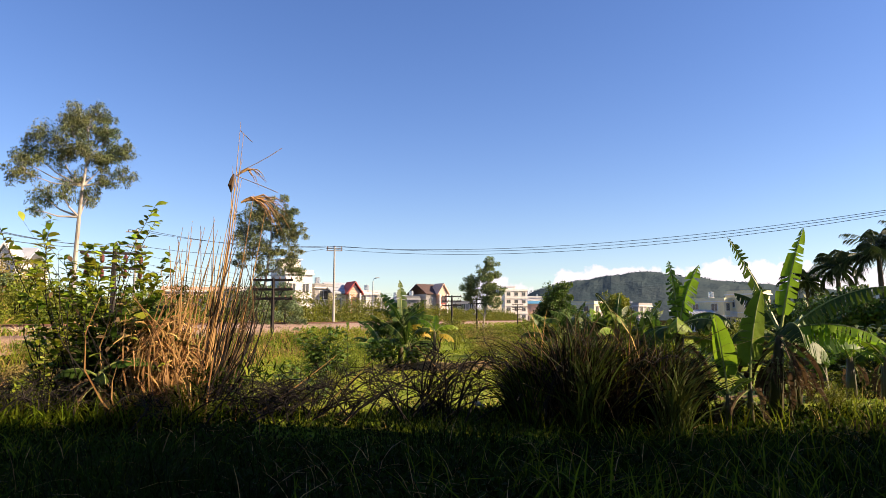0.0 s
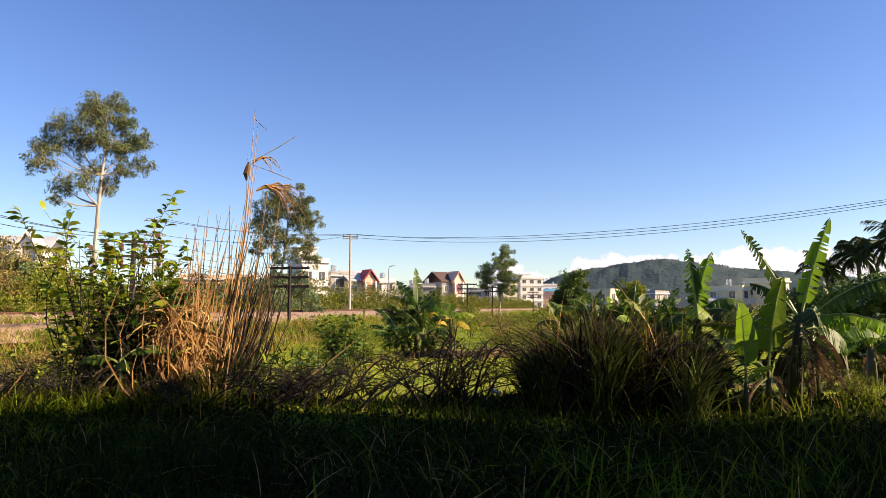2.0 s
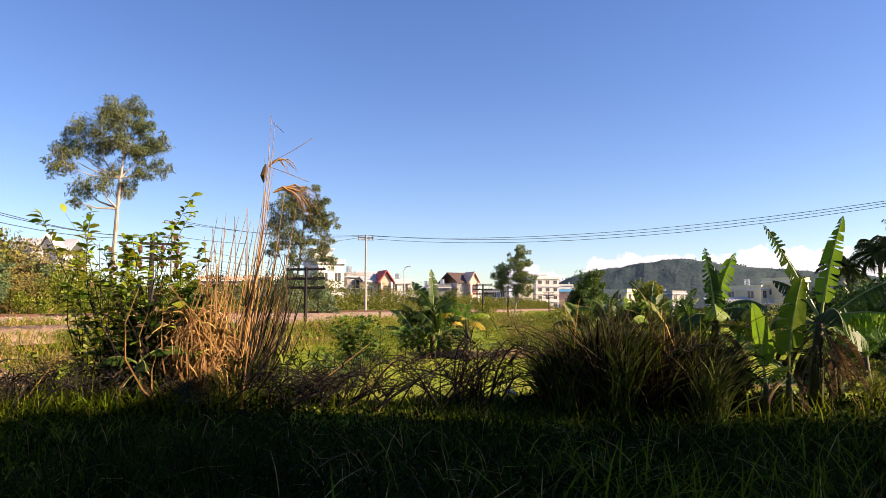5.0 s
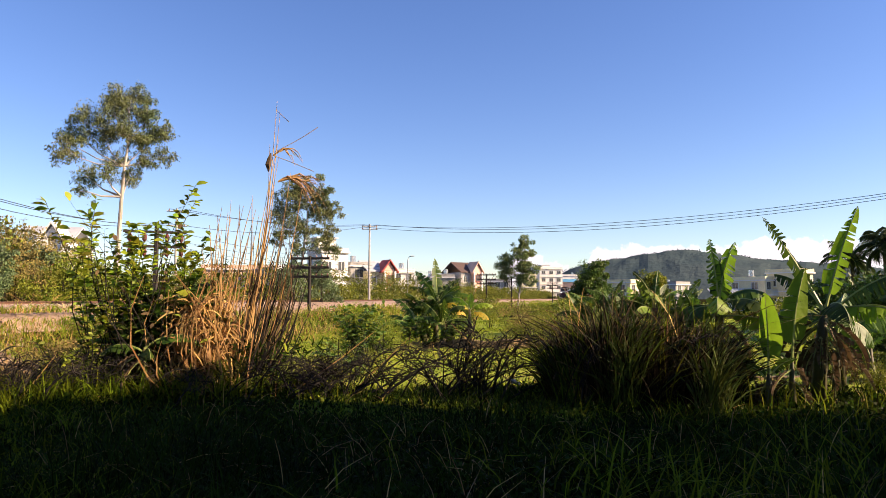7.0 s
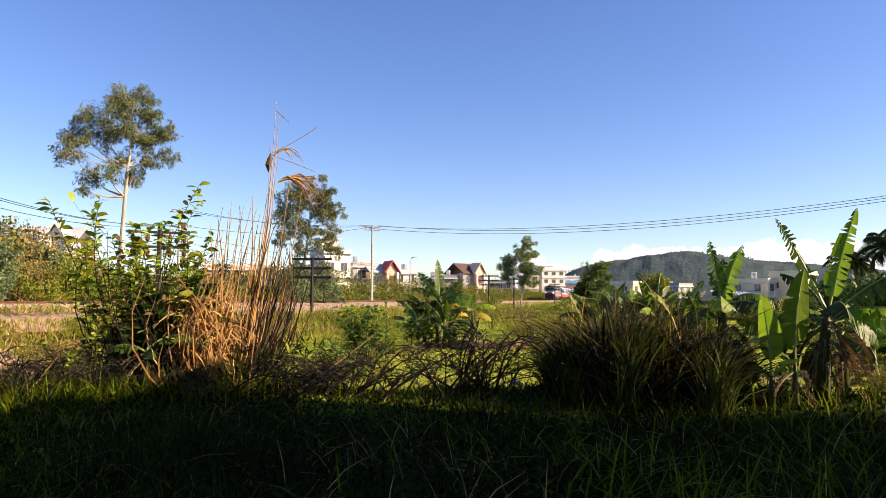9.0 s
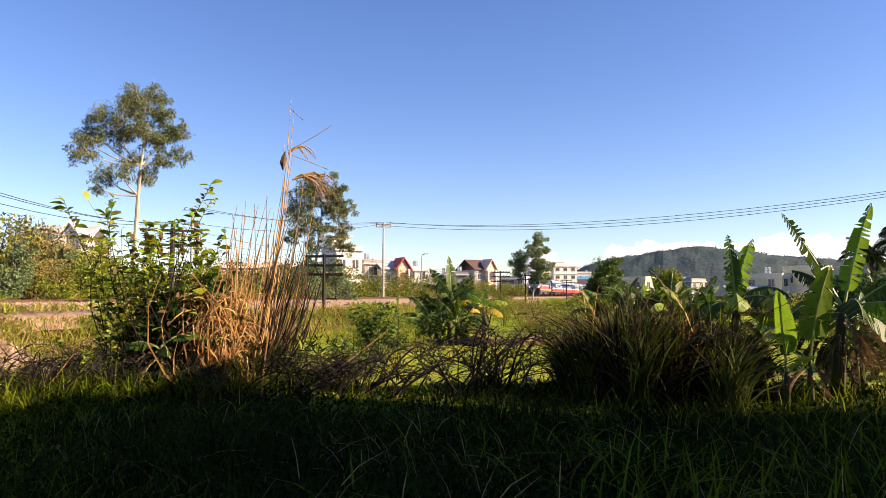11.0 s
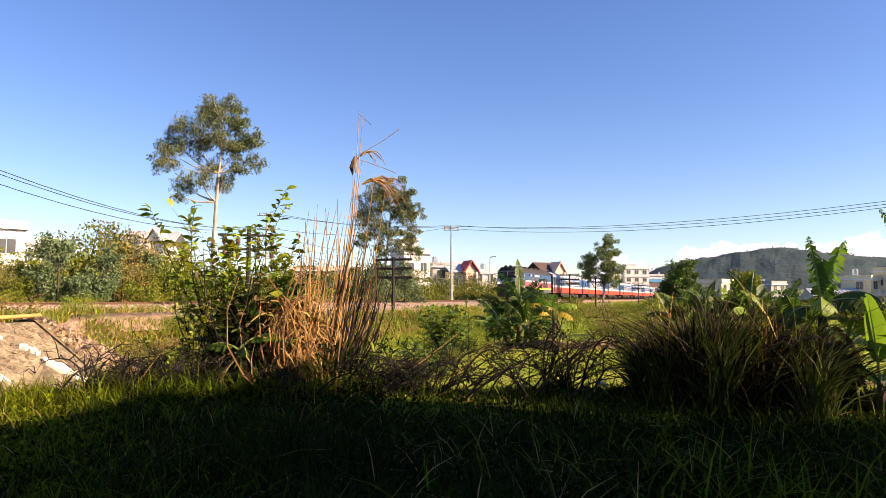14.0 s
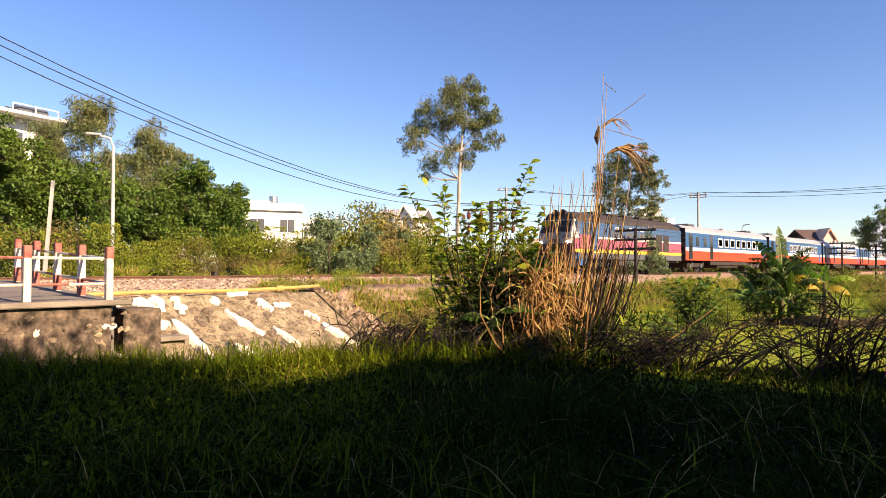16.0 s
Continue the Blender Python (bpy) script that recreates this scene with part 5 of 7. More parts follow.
# ---- loose ballast stones on the near shoulder ----
def ballast_stones():
    rng = np.random.default_rng(77)
    n = 9000
    s, p = rng.uniform(-6, 45, n), rng.uniform(17.3, 23.4, n)
    s = -6 + (s + 6) * rng.uniform(0.3, 1, n)
    p = np.where((s > 13) & (p < 19.8), p + 2.8, p)
    z = np.interp(p, [16, 18.5, 20.6, 22.3, 25.7], [0.88, 1.02, 1.12, 1.27, 1.27])
    c = s[:, None] * np.array(TD) + p[:, None] * np.array(TN)
    c[:, 2] = z + 0.02
    r = rng.uniform(0.03, 0.07, n)[:, None]
    o = np.array([[1, 0, 0], [-1, 0, 0], [0, 1, 0], [0, -1, 0], [0, 0, 1], [0, 0, -1]], float)
    V = c[:, None, :] + (o[None] + rng.normal(size=(n, 6, 3)) * 0.25) * r[:, None, :] * np.array([1, 1, 0.75])
    f = np.array([[0, 2, 4], [2, 1, 4], [1, 3, 4], [3, 0, 4], [2, 0, 5], [1, 2, 5], [3, 1, 5], [0, 3, 5]])
    me = bpy.data.meshes.new("ballast_stones")
    me.from_pydata(V.reshape(-1, 3).tolist(), [], (f[None] + (np.arange(n) * 6)[:, None, None]).reshape(-1, 3).tolist())
    me.materials.append(M_STONE)
    tagged(new("ballast_stones", me), "loose crushed stones on the ballast shoulder", "ballast", kind="stuff")


ballast_stones()
bm = bmesh.new()
_bp = [(polar(-6 + i * 1.2, 29.0 + 0.5 * math.sin(i * 0.8)) + Vector((0, 0, 0.08 * math.sin(i * 1.9)))) for i in range(14)]
tube(bm, _bp, [0.42] * 14, 6)
tagged(part("mud_bund", bm, M_MUD), "low earth bund across the wet field", "earth bund", kind="structure")
bm = bmesh.new()
_bp = [(polar(14 + i * 1.5, 21.0 + 0.4 * math.sin(i)) + Vector((0, 0, -0.1))) for i in range(16)]
tube(bm, _bp, [0.25] * 16, 6)
tagged(part("mud_bund", bm, M_MUD), "low grassy bund across the field", "earth bund", kind="structure")


# ---- grass and field cover ----
def blades(name, label, P, length, width, material, rng, lean=0.35, wind=(0.0, 0.0), k=4):
    """Grass blades at points P, curving outwards."""
    n = len(P)
    a = rng.uniform(0, 2 * math.pi, n)
    out = np.stack([np.cos(a), np.sin(a), np.zeros(n)], 1)
    out[:, 0] += wind[0]
    out[:, 1] += wind[1]
    L = (length * rng.uniform(0.5, 1.3, n))[:, None]
    ln = (lean * rng.uniform(0.3, 2.0, n))[:, None]
    ts = np.linspace(0, 1, k)
    C = np.stack([P + np.array([0, 0, 1]) * L * (t - 0.35 * ln * t * t) + out * L * ln * t * t for t in ts], 1)
    sd = np.cross(out, np.array([0, 0, 1.0])) + rng.normal(size=(n, 3)) * 0.3
    sd /= np.linalg.norm(sd, axis=1, keepdims=True)
    W = (width * rng.uniform(0.6, 1.4, n))[:, None]
    S = np.stack([sd * W * w for w in (0.8, 1.0, 0.7, 0.06)][:k], 1)
    return strips(name, C, S, material, None, label, "stuff")


def on_ground(x, y, dz=-0.02):
    return np.stack([x, y, ground_z(x, y) + dz], 1)


def near_grass():
    rng = np.random.default_rng(3)

    def sector(n, b0, b1, r0, r1, power=1.0):
        b = np.radians(rng.uniform(b0, b1, n))
        r = r0 + (r1 - r0) * rng.uniform(0, 1, n) ** power
        return r * np.sin(b), r * np.cos(b)

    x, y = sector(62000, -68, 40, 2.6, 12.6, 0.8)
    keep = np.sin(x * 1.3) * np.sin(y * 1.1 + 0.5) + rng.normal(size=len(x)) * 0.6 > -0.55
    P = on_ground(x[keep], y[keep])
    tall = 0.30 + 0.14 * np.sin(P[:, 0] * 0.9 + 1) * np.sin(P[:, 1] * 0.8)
    blades("bank_grass", "long green grass on the near bank", P, tall, 0.006, M_GRASS_SHADED, rng, 0.5)
    x, y = sector(900, -68, 40, 3.0, 12.0, 0.8)
    blades("dry_bank_grass", "dry straw blades among the bank grass", on_ground(x, y), 0.42, 0.004, M_STRAW, rng, 0.8)
    x, y = sector(200, -66, 38, 3.6, 8.5)
    blades("long_grass", "long pale arching grass blades on the bank", on_ground(x, y), 0.5, 0.004, M_STRAW, rng, 0.9)
    x, y = sector(700, -66, 38, 3.4, 9.5)
    blades("long_green_grass", "long green arching grass blades on the bank", on_ground(x, y), 0.5, 0.006, M_GRASS_SHADED, rng, 0.8)
    # Lit-tone blades scattered as painted highlights in the dark grass.
    x, y = sector(1500, -66, 38, 3.2, 9.0)
    keep = np.sin(x * 0.8 + 1) * np.sin(y * 1.2) + rng.normal(size=len(x)) * 0.3 > 0.1
    blades("pale_green_grass", "long blades in the lit grass tone, scattered as highlights", on_ground(x[keep], y[keep]), 0.45, 0.007, M_GRASS_LIT, rng, 0.8)
    x, y = sector(1000, 6, 38, 4.2, 10.0)
    keep = np.sin(x * 1.4 + 2) * np.sin(y * 1.1) + rng.normal(size=len(x)) * 0.4 > -0.1
    blades("lush_grass", "tall lush green blades on the bank", on_ground(x[keep], y[keep]), 0.55, 0.008, M_GRASS_LIT, rng, 0.6)
    # Bank edge at the left takes the sunlit grass tone.
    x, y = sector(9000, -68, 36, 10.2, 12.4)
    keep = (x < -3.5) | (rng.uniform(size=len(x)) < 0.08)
    blades("edge_grass", "tall green grass along the bank edge", on_ground(x[keep], y[keep]), 0.55, 0.009, M_GRASS_LIT, rng, 0.5)
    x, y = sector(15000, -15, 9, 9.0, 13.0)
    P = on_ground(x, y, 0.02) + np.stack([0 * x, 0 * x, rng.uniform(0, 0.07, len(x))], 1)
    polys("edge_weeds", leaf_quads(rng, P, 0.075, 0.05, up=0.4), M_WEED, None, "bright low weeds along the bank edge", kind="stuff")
    # Left of the shade the grass switches to the sunlit tone.
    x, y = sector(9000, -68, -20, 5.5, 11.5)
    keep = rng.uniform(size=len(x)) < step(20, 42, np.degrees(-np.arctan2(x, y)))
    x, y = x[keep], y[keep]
    blades("sunny_grass", "open-bank grass in the sunlit tone", on_ground(x, y), 0.34, 0.008, M_GRASS_LIT, rng, 0.7)
    x, y = sector(5000, -68, -26, 6.0, 11.5)
    keep = (np.sin(x * 1.7) * np.sin(y * 1.9) > 0.1) & (rng.uniform(size=len(x)) < step(28, 48, np.degrees(-np.arctan2(x, y))))
    x, y = x[keep], y[keep]
    P = on_ground(x, y, 0.1) + np.stack([0 * x, 0 * x, rng.uniform(0, 0.2, len(x))], 1)
    polys("sunny_weeds", leaf_quads(rng, P, 0.06, 0.045, up=0.4), M_GRASS_LIT, None, "broad-leaved weeds on the open bank", kind="stuff")
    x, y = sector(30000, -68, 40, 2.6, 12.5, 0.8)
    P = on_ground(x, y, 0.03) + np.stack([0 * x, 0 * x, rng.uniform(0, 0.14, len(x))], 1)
    polys("bank_weeds", leaf_quads(rng, P, 0.07, 0.045, up=0.4), M_GRASS_SHADED, None, "low weeds covering the near bank", kind="stuff")


def field_carpet():
    """Low closed cover of creeping plants over the wet field: a bumpy sheet that follows the ground."""
    bear = np.radians(np.arange(-46, 38, 0.35))
    rad = 12.6 * 1.012 ** np.arange(0, 150)
    B, R = np.meshgrid(bear, rad)
    X, Y = R * np.sin(B), R * np.cos(B)
    S, P = X * TD.x + Y * TD.y, X * TN.x + Y * TN.y
    fade = step(16.8, 15.6, P) * step(12.6, 13.4, R) * step(11.9, 13.5, S)
    bump = 0.03 * np.sin(X * 3.1 + np.sin(Y * 2.3)) * np.sin(Y * 2.7 + 1.3 * np.sin(X * 1.7)) + 0.018 * np.sin(X * 9.1) * np.sin(Y * 8.3 + X)
    rows = np.sin((Y + 0.12 * X) * 0.9) > 0.82
    Z = ground_z(X, Y) + np.where(fade > 0.5, 0.07 + bump - 0.09 * rows, -0.15)
    V = np.stack([X, Y, Z], 2).reshape(-1, 3)
    nb, nr = len(bear), len(rad)
    I = (np.arange(nr - 1)[:, None] * nb + np.arange(nb - 1)[None, :]).reshape(-1)
    me = bpy.data.meshes.new("creeping_plants")
    me.from_pydata(V.tolist(), [], np.stack([I, I + 1, I + nb + 1, I + nb], 1).tolist())
    me.materials.append(M_CARPET)
    return tagged(new("creeping_plants", me), "closed mat of creeping plants on the wet field", "plants", kind="stuff")


def field_cover():
    rng = np.random.default_rng(4)
    n = 230000
    b = np.radians(rng.uniform(-44, 36, n))
    r = 12.2 + 60 * rng.uniform(0, 1, n) ** 2.0
    x, y = r * np.sin(b), r * np.cos(b)
    p, s = x * TN.x + y * TN.y, x * TD.x + y * TD.y
    open_bank = s > 12.3
    ok = ((p < 13.2) | (open_bank & (p < 16.5))) & (np.sin(x * 0.45 + 2) * np.sin(y * 0.6) + 0.4 * np.sin(x * 1.7 + y) + rng.normal(size=n) * 0.4 > -0.75)
    x, y, r = x[ok], y[ok], r[ok]
    P = on_ground(x, y, 0)
    hgt = 0.05 + 0.12 * np.clip(np.sin(x * 0.7) * np.sin(y * 0.9), 0, 1)
    P[:, 2] += rng.uniform(0, 1, len(x)) * hgt
    k = np.clip(r / 22, 0.75, 2.2)
    Q = leaf_quads(rng, P, 1.0, 0.6, up=0.5)
    Q = P[:, None, :] + (Q - P[:, None, :]) * (0.07 * k)[:, None, None]
    polys("field_weeds", Q, M_WEED, None, "bright green creeping plants covering the wet field", kind="stuff")
    n = 30000
    s = 11.5 + 90 * rng.uniform(0, 1, n) ** 1.6
    p = rng.uniform(14.8, 19.0, n)
    x, y = s * TD.x + p * TN.x, s * TD.y + p * TN.y
    ok = (p > 15.2) & ((s > 22) | (p < 19.4))
    base = on_ground(x, y)
    base[:, 2] = np.maximum(base[:, 2], np.interp(p, [19.2, 20.1, 20.6, 22.3], [0.86, 1.0, 1.1, 1.25]) * (p > 19.2) - 5 * (p <= 19.2))
    half = rng.uniform(size=n) < 0.45
    blades("bank_straw", "dry yellowed grass on the railway bank", base[ok & half], 0.42, 0.010, M_STRAW, rng, 0.6)
    blades("bank_green", "green grass on the railway bank", base[ok & ~half], 0.5, 0.012, M_WEED, rng, 0.6)
    n = 9000
    s, p = rng.uniform(12.2, 24, n), rng.uniform(15.4, 20.0, n)
    x, y = s * TD.x + p * TN.x, s * TD.y + p * TN.y
    edge = 16.0 + 3.2 * step(12, 16, s)
    base = on_ground(x, y)
    base[:, 2] = np.where(p > edge, np.maximum(base[:, 2], 0.9 + 0.05 * (p - 16)), base[:, 2])
    keep = np.sin(x * 1.1) * np.sin(y * 0.9 + 1) + rng.normal(size=n) * 0.5 > -0.5
    dry = rng.uniform(size=n) < 0.4
    blades("shelf_straw", "dry grass on the shoulder below the rails", base[keep & dry], 0.34, 0.010, M_STRAW, rng, 0.7)
    blades("shelf_grass", "green weeds on the shoulder below the rails", base[keep & ~dry], 0.36, 0.014, M_WEED, rng, 0.7)
    n = 9000
    s = 42 + 160 * rng.uniform(0, 1, n) ** 1.4
    p = rng.uniform(16.4, 19.4, n)
    x, y = s * TD.x + p * TN.x, s * TD.y + p * TN.y
    base = on_ground(x, y)
    base[:, 2] = np.maximum(base[:, 2], np.interp(p, [19.2, 20.1, 20.6, 22.3], [0.86, 1.0, 1.1, 1.25]) * (p > 19.2) - 5 * (p <= 19.2))
    blades("far_bank_grass", "rough green grass on the far railway bank", base, 0.38, 0.04, M_WEED, rng, 0.6)
    # sparse strip of weeds beyond the rails
    n = 6000
    s, p = rng.uniform(-8, 60, n), rng.uniform(27.6, 30.0, n)
    x, y = s * TD.x + p * TN.x, s * TD.y + p * TN.y
    blades("verge_grass", "yellow-green grass beyond the rails", on_ground(x, y), 0.45, 0.012, M_WEED, rng, 0.6)
    n = 1500
    b = np.radians(rng.uniform(-16, 34, n))
    r = rng.uniform(12.5, 30, n)
    x, y = r * np.sin(b), r * np.cos(b)
    blades("field_straw", "dry stalks standing in the field", on_ground(x, y), 0.5, 0.005, M_STRAW, rng, 0.5)


near_grass()
field_carpet()
field_cover()
rubble_bank()


# ---- banana plants ----
def banana_leaf(parent, az, elev, length, width, bend, seed, torn=0.3, mat_leaf=None, fold=0.25, base=(0, 0, 0), twist=0.0, petiole=0.18):
    """One leaf with its own pivot at its stalk: a curved midrib and a blade torn into lobes. az: degrees right of away from the viewer."""
    rng = random.Random(seed)
    n = 26
    a, el = radians(az), radians(elev)
    p = Vector((0, 0, 0))
    rib, tan = [p.copy()], []
    st = length / n
    for i in range(n):
        t = i / (n - 1)
        e2 = el - radians(bend) * t ** 1.4
        d = Vector((math.sin(a) * math.cos(e2), math.cos(a) * math.cos(e2), math.sin(e2)))
        tan.append(d)
        p = p + d * st
        rib.append(p.copy())
    tan.append(tan[-1])
    bm = bmesh.new()
    side0 = Vector((math.cos(a), -math.sin(a), 0))
    for sgn in (-1, 1):
        prev = None
        gap = 0
        drp = 0.0
        for i in range(n + 1):
            t = i / n
            u = (t - petiole) / (1 - petiole)
            if u < 0:
                continue
            w = width * 0.5 * (math.sin(math.pi * min(1, u ** 0.6)) ** 0.55 if 0 < u < 1 else 0.02)
            nrm = side0.cross(tan[i]).normalized()
            sd = (Matrix.Rotation(radians(twist), 3, tan[i]) @ side0)
            nrm = (Matrix.Rotation(radians(twist), 3, tan[i]) @ nrm)
            if rng.random() < torn:
                gap = 1
                drp = rng.uniform(0.0, 0.7) * torn * 1.6
            o = sd * sgn * w * (math.cos(fold + drp)) + nrm * w * math.sin(fold) * (1 if nrm.z > 0 else -1) - Vector((0, 0, 1)) * w * drp + tan[i] * w * 0.12
            inner = bm.verts.new(rib[i] + sd * sgn * 0.006)
            mid = bm.verts.new(rib[i] + o * 0.55 + nrm * w * 0.06)
            outer = bm.verts.new(rib[i] + o + tan[i] * rng.uniform(-0.01, 0.012))
            if prev and not gap:
                bm.faces.new((prev[0], inner, mid, prev[1]))
                bm.faces.new((prev[1], mid, outer, prev[2]))
            elif prev:
                # a tear: the lobe narrows to the rib on the previous edge
                m2 = bm.verts.new(prev[1].co.lerp(mid.co, 0.55))
                o2 = bm.verts.new(prev[2].co.lerp(outer.co, 0.5) - Vector((0, 0, w * 0.1)))
                bm.faces.new((prev[0], inner, m2, prev[1]))
                bm.faces.new((prev[1], m2, o2, prev[2]))
            gap = 0
            prev = (inner, mid, outer)
    leaf = part("leaf", bm, mat_leaf or M_BANANA, parent)
    smooth(leaf)
    rb = part("midrib", tube(bmesh.new(), rib[::2], [0.022 * (1 - 0.85 * i / (len(rib[::2]) - 1)) * (0.6 + length * 0.3) for i in range(len(rib[::2]))], 5), M_RIB, leaf)
    leaf.matrix_basis = pose(*base)
    return leaf


def banana(b, r, stem_h, leaves, seed, label="banana plant with torn green leaves and dry sheaths", dry=3, stem_r=0.09, lean=(0, 0), group="banana plants"):
    """Stem of sheaths, leaves (az, elev, length, width, bend, torn, material) and hanging withered leaves."""
    rng = random.Random(seed)
    p = polar(b, r)
    e = thing("banana_plant", label, "banana plant", group, Matrix.Translation(p) @ pose(0, 0, 0, 0, 0, -b))
    top = Vector((lean[0], lean[1], stem_h))
    bm = bmesh.new()
    for k in range(4):
        ax = rng.uniform(0, 6.28)
        off = Vector((math.cos(ax), math.sin(ax), 0)) * stem_r * 0.45
        tube(bm, [off - Vector((0, 0, 0.2)), top * 0.5 + off, top + off * 0.5], [stem_r * 0.9, stem_r * 0.7, stem_r * 0.4], 8)
    smooth(part("stem", bm, M_BANSTEM, e))
    made = []
    for i, (az, el, ln, wd, bd, torn, m) in enumerate(leaves):
        side = abs(math.sin(radians(az))) > 0.6
        hang = bd >= 55
        tw = rng.uniform(-20, 20) if hang or not side else rng.choice((-1, 1)) * rng.uniform(55, 80)
        made.append(banana_leaf(e, az, el, ln * 0.97, wd * 1.15, bd, seed * 31 + i, torn, m, fold=-0.75 if hang else 0.22, base=tuple(top + Vector((0, 0, -0.06 * (i % 4)))), twist=tw))
    for i in range(dry):
        lf = banana_leaf(e, rng.uniform(0, 360), rng.uniform(-55, -20), rng.uniform(0.6, 1.1) * max(0.6, stem_h * 0.7), 0.22, 55, seed * 57 + i, 0.6, M_DRYLEAF, fold=0.9, base=tuple(top * rng.uniform(0.6, 0.95)))
        lf["label"] = "withered brown hanging leaf"
    return e, made


# G: leaf in its sunlit tone, D: in its shaded tone, Y: yellowed.
G, D, Y = M_BANANA, M_BANANA_SHADED, M_BANANA_YEL
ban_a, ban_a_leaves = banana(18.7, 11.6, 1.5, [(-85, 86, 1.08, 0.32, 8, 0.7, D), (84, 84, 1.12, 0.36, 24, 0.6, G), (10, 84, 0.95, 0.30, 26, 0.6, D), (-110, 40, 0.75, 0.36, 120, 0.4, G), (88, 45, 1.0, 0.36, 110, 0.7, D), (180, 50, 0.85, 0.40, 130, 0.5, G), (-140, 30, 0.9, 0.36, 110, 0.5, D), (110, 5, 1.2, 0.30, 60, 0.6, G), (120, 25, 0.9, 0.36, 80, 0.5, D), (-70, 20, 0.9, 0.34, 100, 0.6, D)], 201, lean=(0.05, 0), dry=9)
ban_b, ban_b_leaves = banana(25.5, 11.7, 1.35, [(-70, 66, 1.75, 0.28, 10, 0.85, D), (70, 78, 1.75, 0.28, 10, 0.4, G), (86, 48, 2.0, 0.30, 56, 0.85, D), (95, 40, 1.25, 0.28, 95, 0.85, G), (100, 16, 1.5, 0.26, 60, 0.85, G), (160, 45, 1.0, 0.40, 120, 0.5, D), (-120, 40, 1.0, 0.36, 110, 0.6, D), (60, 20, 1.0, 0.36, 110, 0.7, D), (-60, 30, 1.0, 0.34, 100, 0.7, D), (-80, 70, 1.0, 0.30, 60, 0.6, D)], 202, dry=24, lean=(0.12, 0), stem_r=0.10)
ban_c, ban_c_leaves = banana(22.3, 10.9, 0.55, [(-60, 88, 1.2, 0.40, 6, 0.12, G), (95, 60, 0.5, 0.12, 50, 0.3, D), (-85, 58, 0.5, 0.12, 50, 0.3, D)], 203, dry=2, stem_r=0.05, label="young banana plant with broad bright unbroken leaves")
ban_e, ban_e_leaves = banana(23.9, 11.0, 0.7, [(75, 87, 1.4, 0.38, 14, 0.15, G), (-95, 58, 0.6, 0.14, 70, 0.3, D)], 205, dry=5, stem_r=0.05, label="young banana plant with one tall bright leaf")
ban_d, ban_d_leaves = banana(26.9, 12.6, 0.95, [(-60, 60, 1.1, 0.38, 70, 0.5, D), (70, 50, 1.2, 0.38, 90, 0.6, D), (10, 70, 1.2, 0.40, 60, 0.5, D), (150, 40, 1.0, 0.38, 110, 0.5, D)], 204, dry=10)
_br = random.Random(55)
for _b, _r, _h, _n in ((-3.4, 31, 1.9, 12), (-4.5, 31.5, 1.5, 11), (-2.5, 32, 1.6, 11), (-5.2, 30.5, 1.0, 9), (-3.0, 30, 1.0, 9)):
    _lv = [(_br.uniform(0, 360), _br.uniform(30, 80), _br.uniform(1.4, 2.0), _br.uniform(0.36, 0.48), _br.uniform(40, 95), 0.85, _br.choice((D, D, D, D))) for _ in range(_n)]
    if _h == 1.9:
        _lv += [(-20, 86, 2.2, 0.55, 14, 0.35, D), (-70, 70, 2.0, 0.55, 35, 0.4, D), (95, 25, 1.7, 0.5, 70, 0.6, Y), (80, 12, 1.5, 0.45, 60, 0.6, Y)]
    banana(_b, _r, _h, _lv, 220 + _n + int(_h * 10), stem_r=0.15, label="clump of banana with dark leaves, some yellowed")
banana(-0.7, 28.5, 1.7, [(-60, 60, 1.1, 0.4, 80, 0.5, G), (80, 45, 1.2, 0.4, 90, 0.5, G), (10, 82, 0.9, 0.35, 40, 0.3, G), (100, 20, 1.0, 0.4, 90, 0.5, Y), (-100, 30, 1.0, 0.4, 90, 0.4, D)], 207, stem_r=0.07, label="slim young banana plant in the field")
for _i, (_b, _r, _h) in enumerate(((9.3, 12.4, 1.3), (10.8, 12.0, 1.45), (12.6, 12.2, 1.4), (14.2, 12.0, 1.5), (15.8, 12.0, 1.3), (17.2, 11.9, 1.2), (30.5, 16, 1.0), (32.5, 15, 0.9), (28.8, 18, 1.2), (-25.4, 11.8, 0.8), (-23.6, 12.6, 1.1), (-27.0, 12.4, 0.7))):
    _rr = random.Random(300 + _i)
    banana(_b, _r, _h, [(_rr.uniform(0, 360), _rr.uniform(35, 85), _rr.uniform(0.5, 0.85), _rr.uniform(0.13, 0.22), _rr.uniform(25, 90), _rr.uniform(0.4, 0.8), _rr.choice((D, D, D, G))) for _ in range(12)], 210 + _i, label="low banana plant among scrub")


# ---- reeds, shrubs, brush ----
def bent(rng, base, tip, sway=0.08, n=6):
    base, tip = Vector(base), Vector(tip)
    o = Vector((rng.normal(), rng.normal(), 0)) * sway * (tip - base).length
    return [base.lerp(tip, i / (n - 1)) + o * math.sin(math.pi * i / (n - 1)) for i in range(n)]


def side_frame(b):
    """Across and away unit vectors at a bearing."""
    a = radians(b)
    return Vector((math.cos(a), -math.sin(a), 0)), Vector((math.sin(a), math.cos(a), 0))


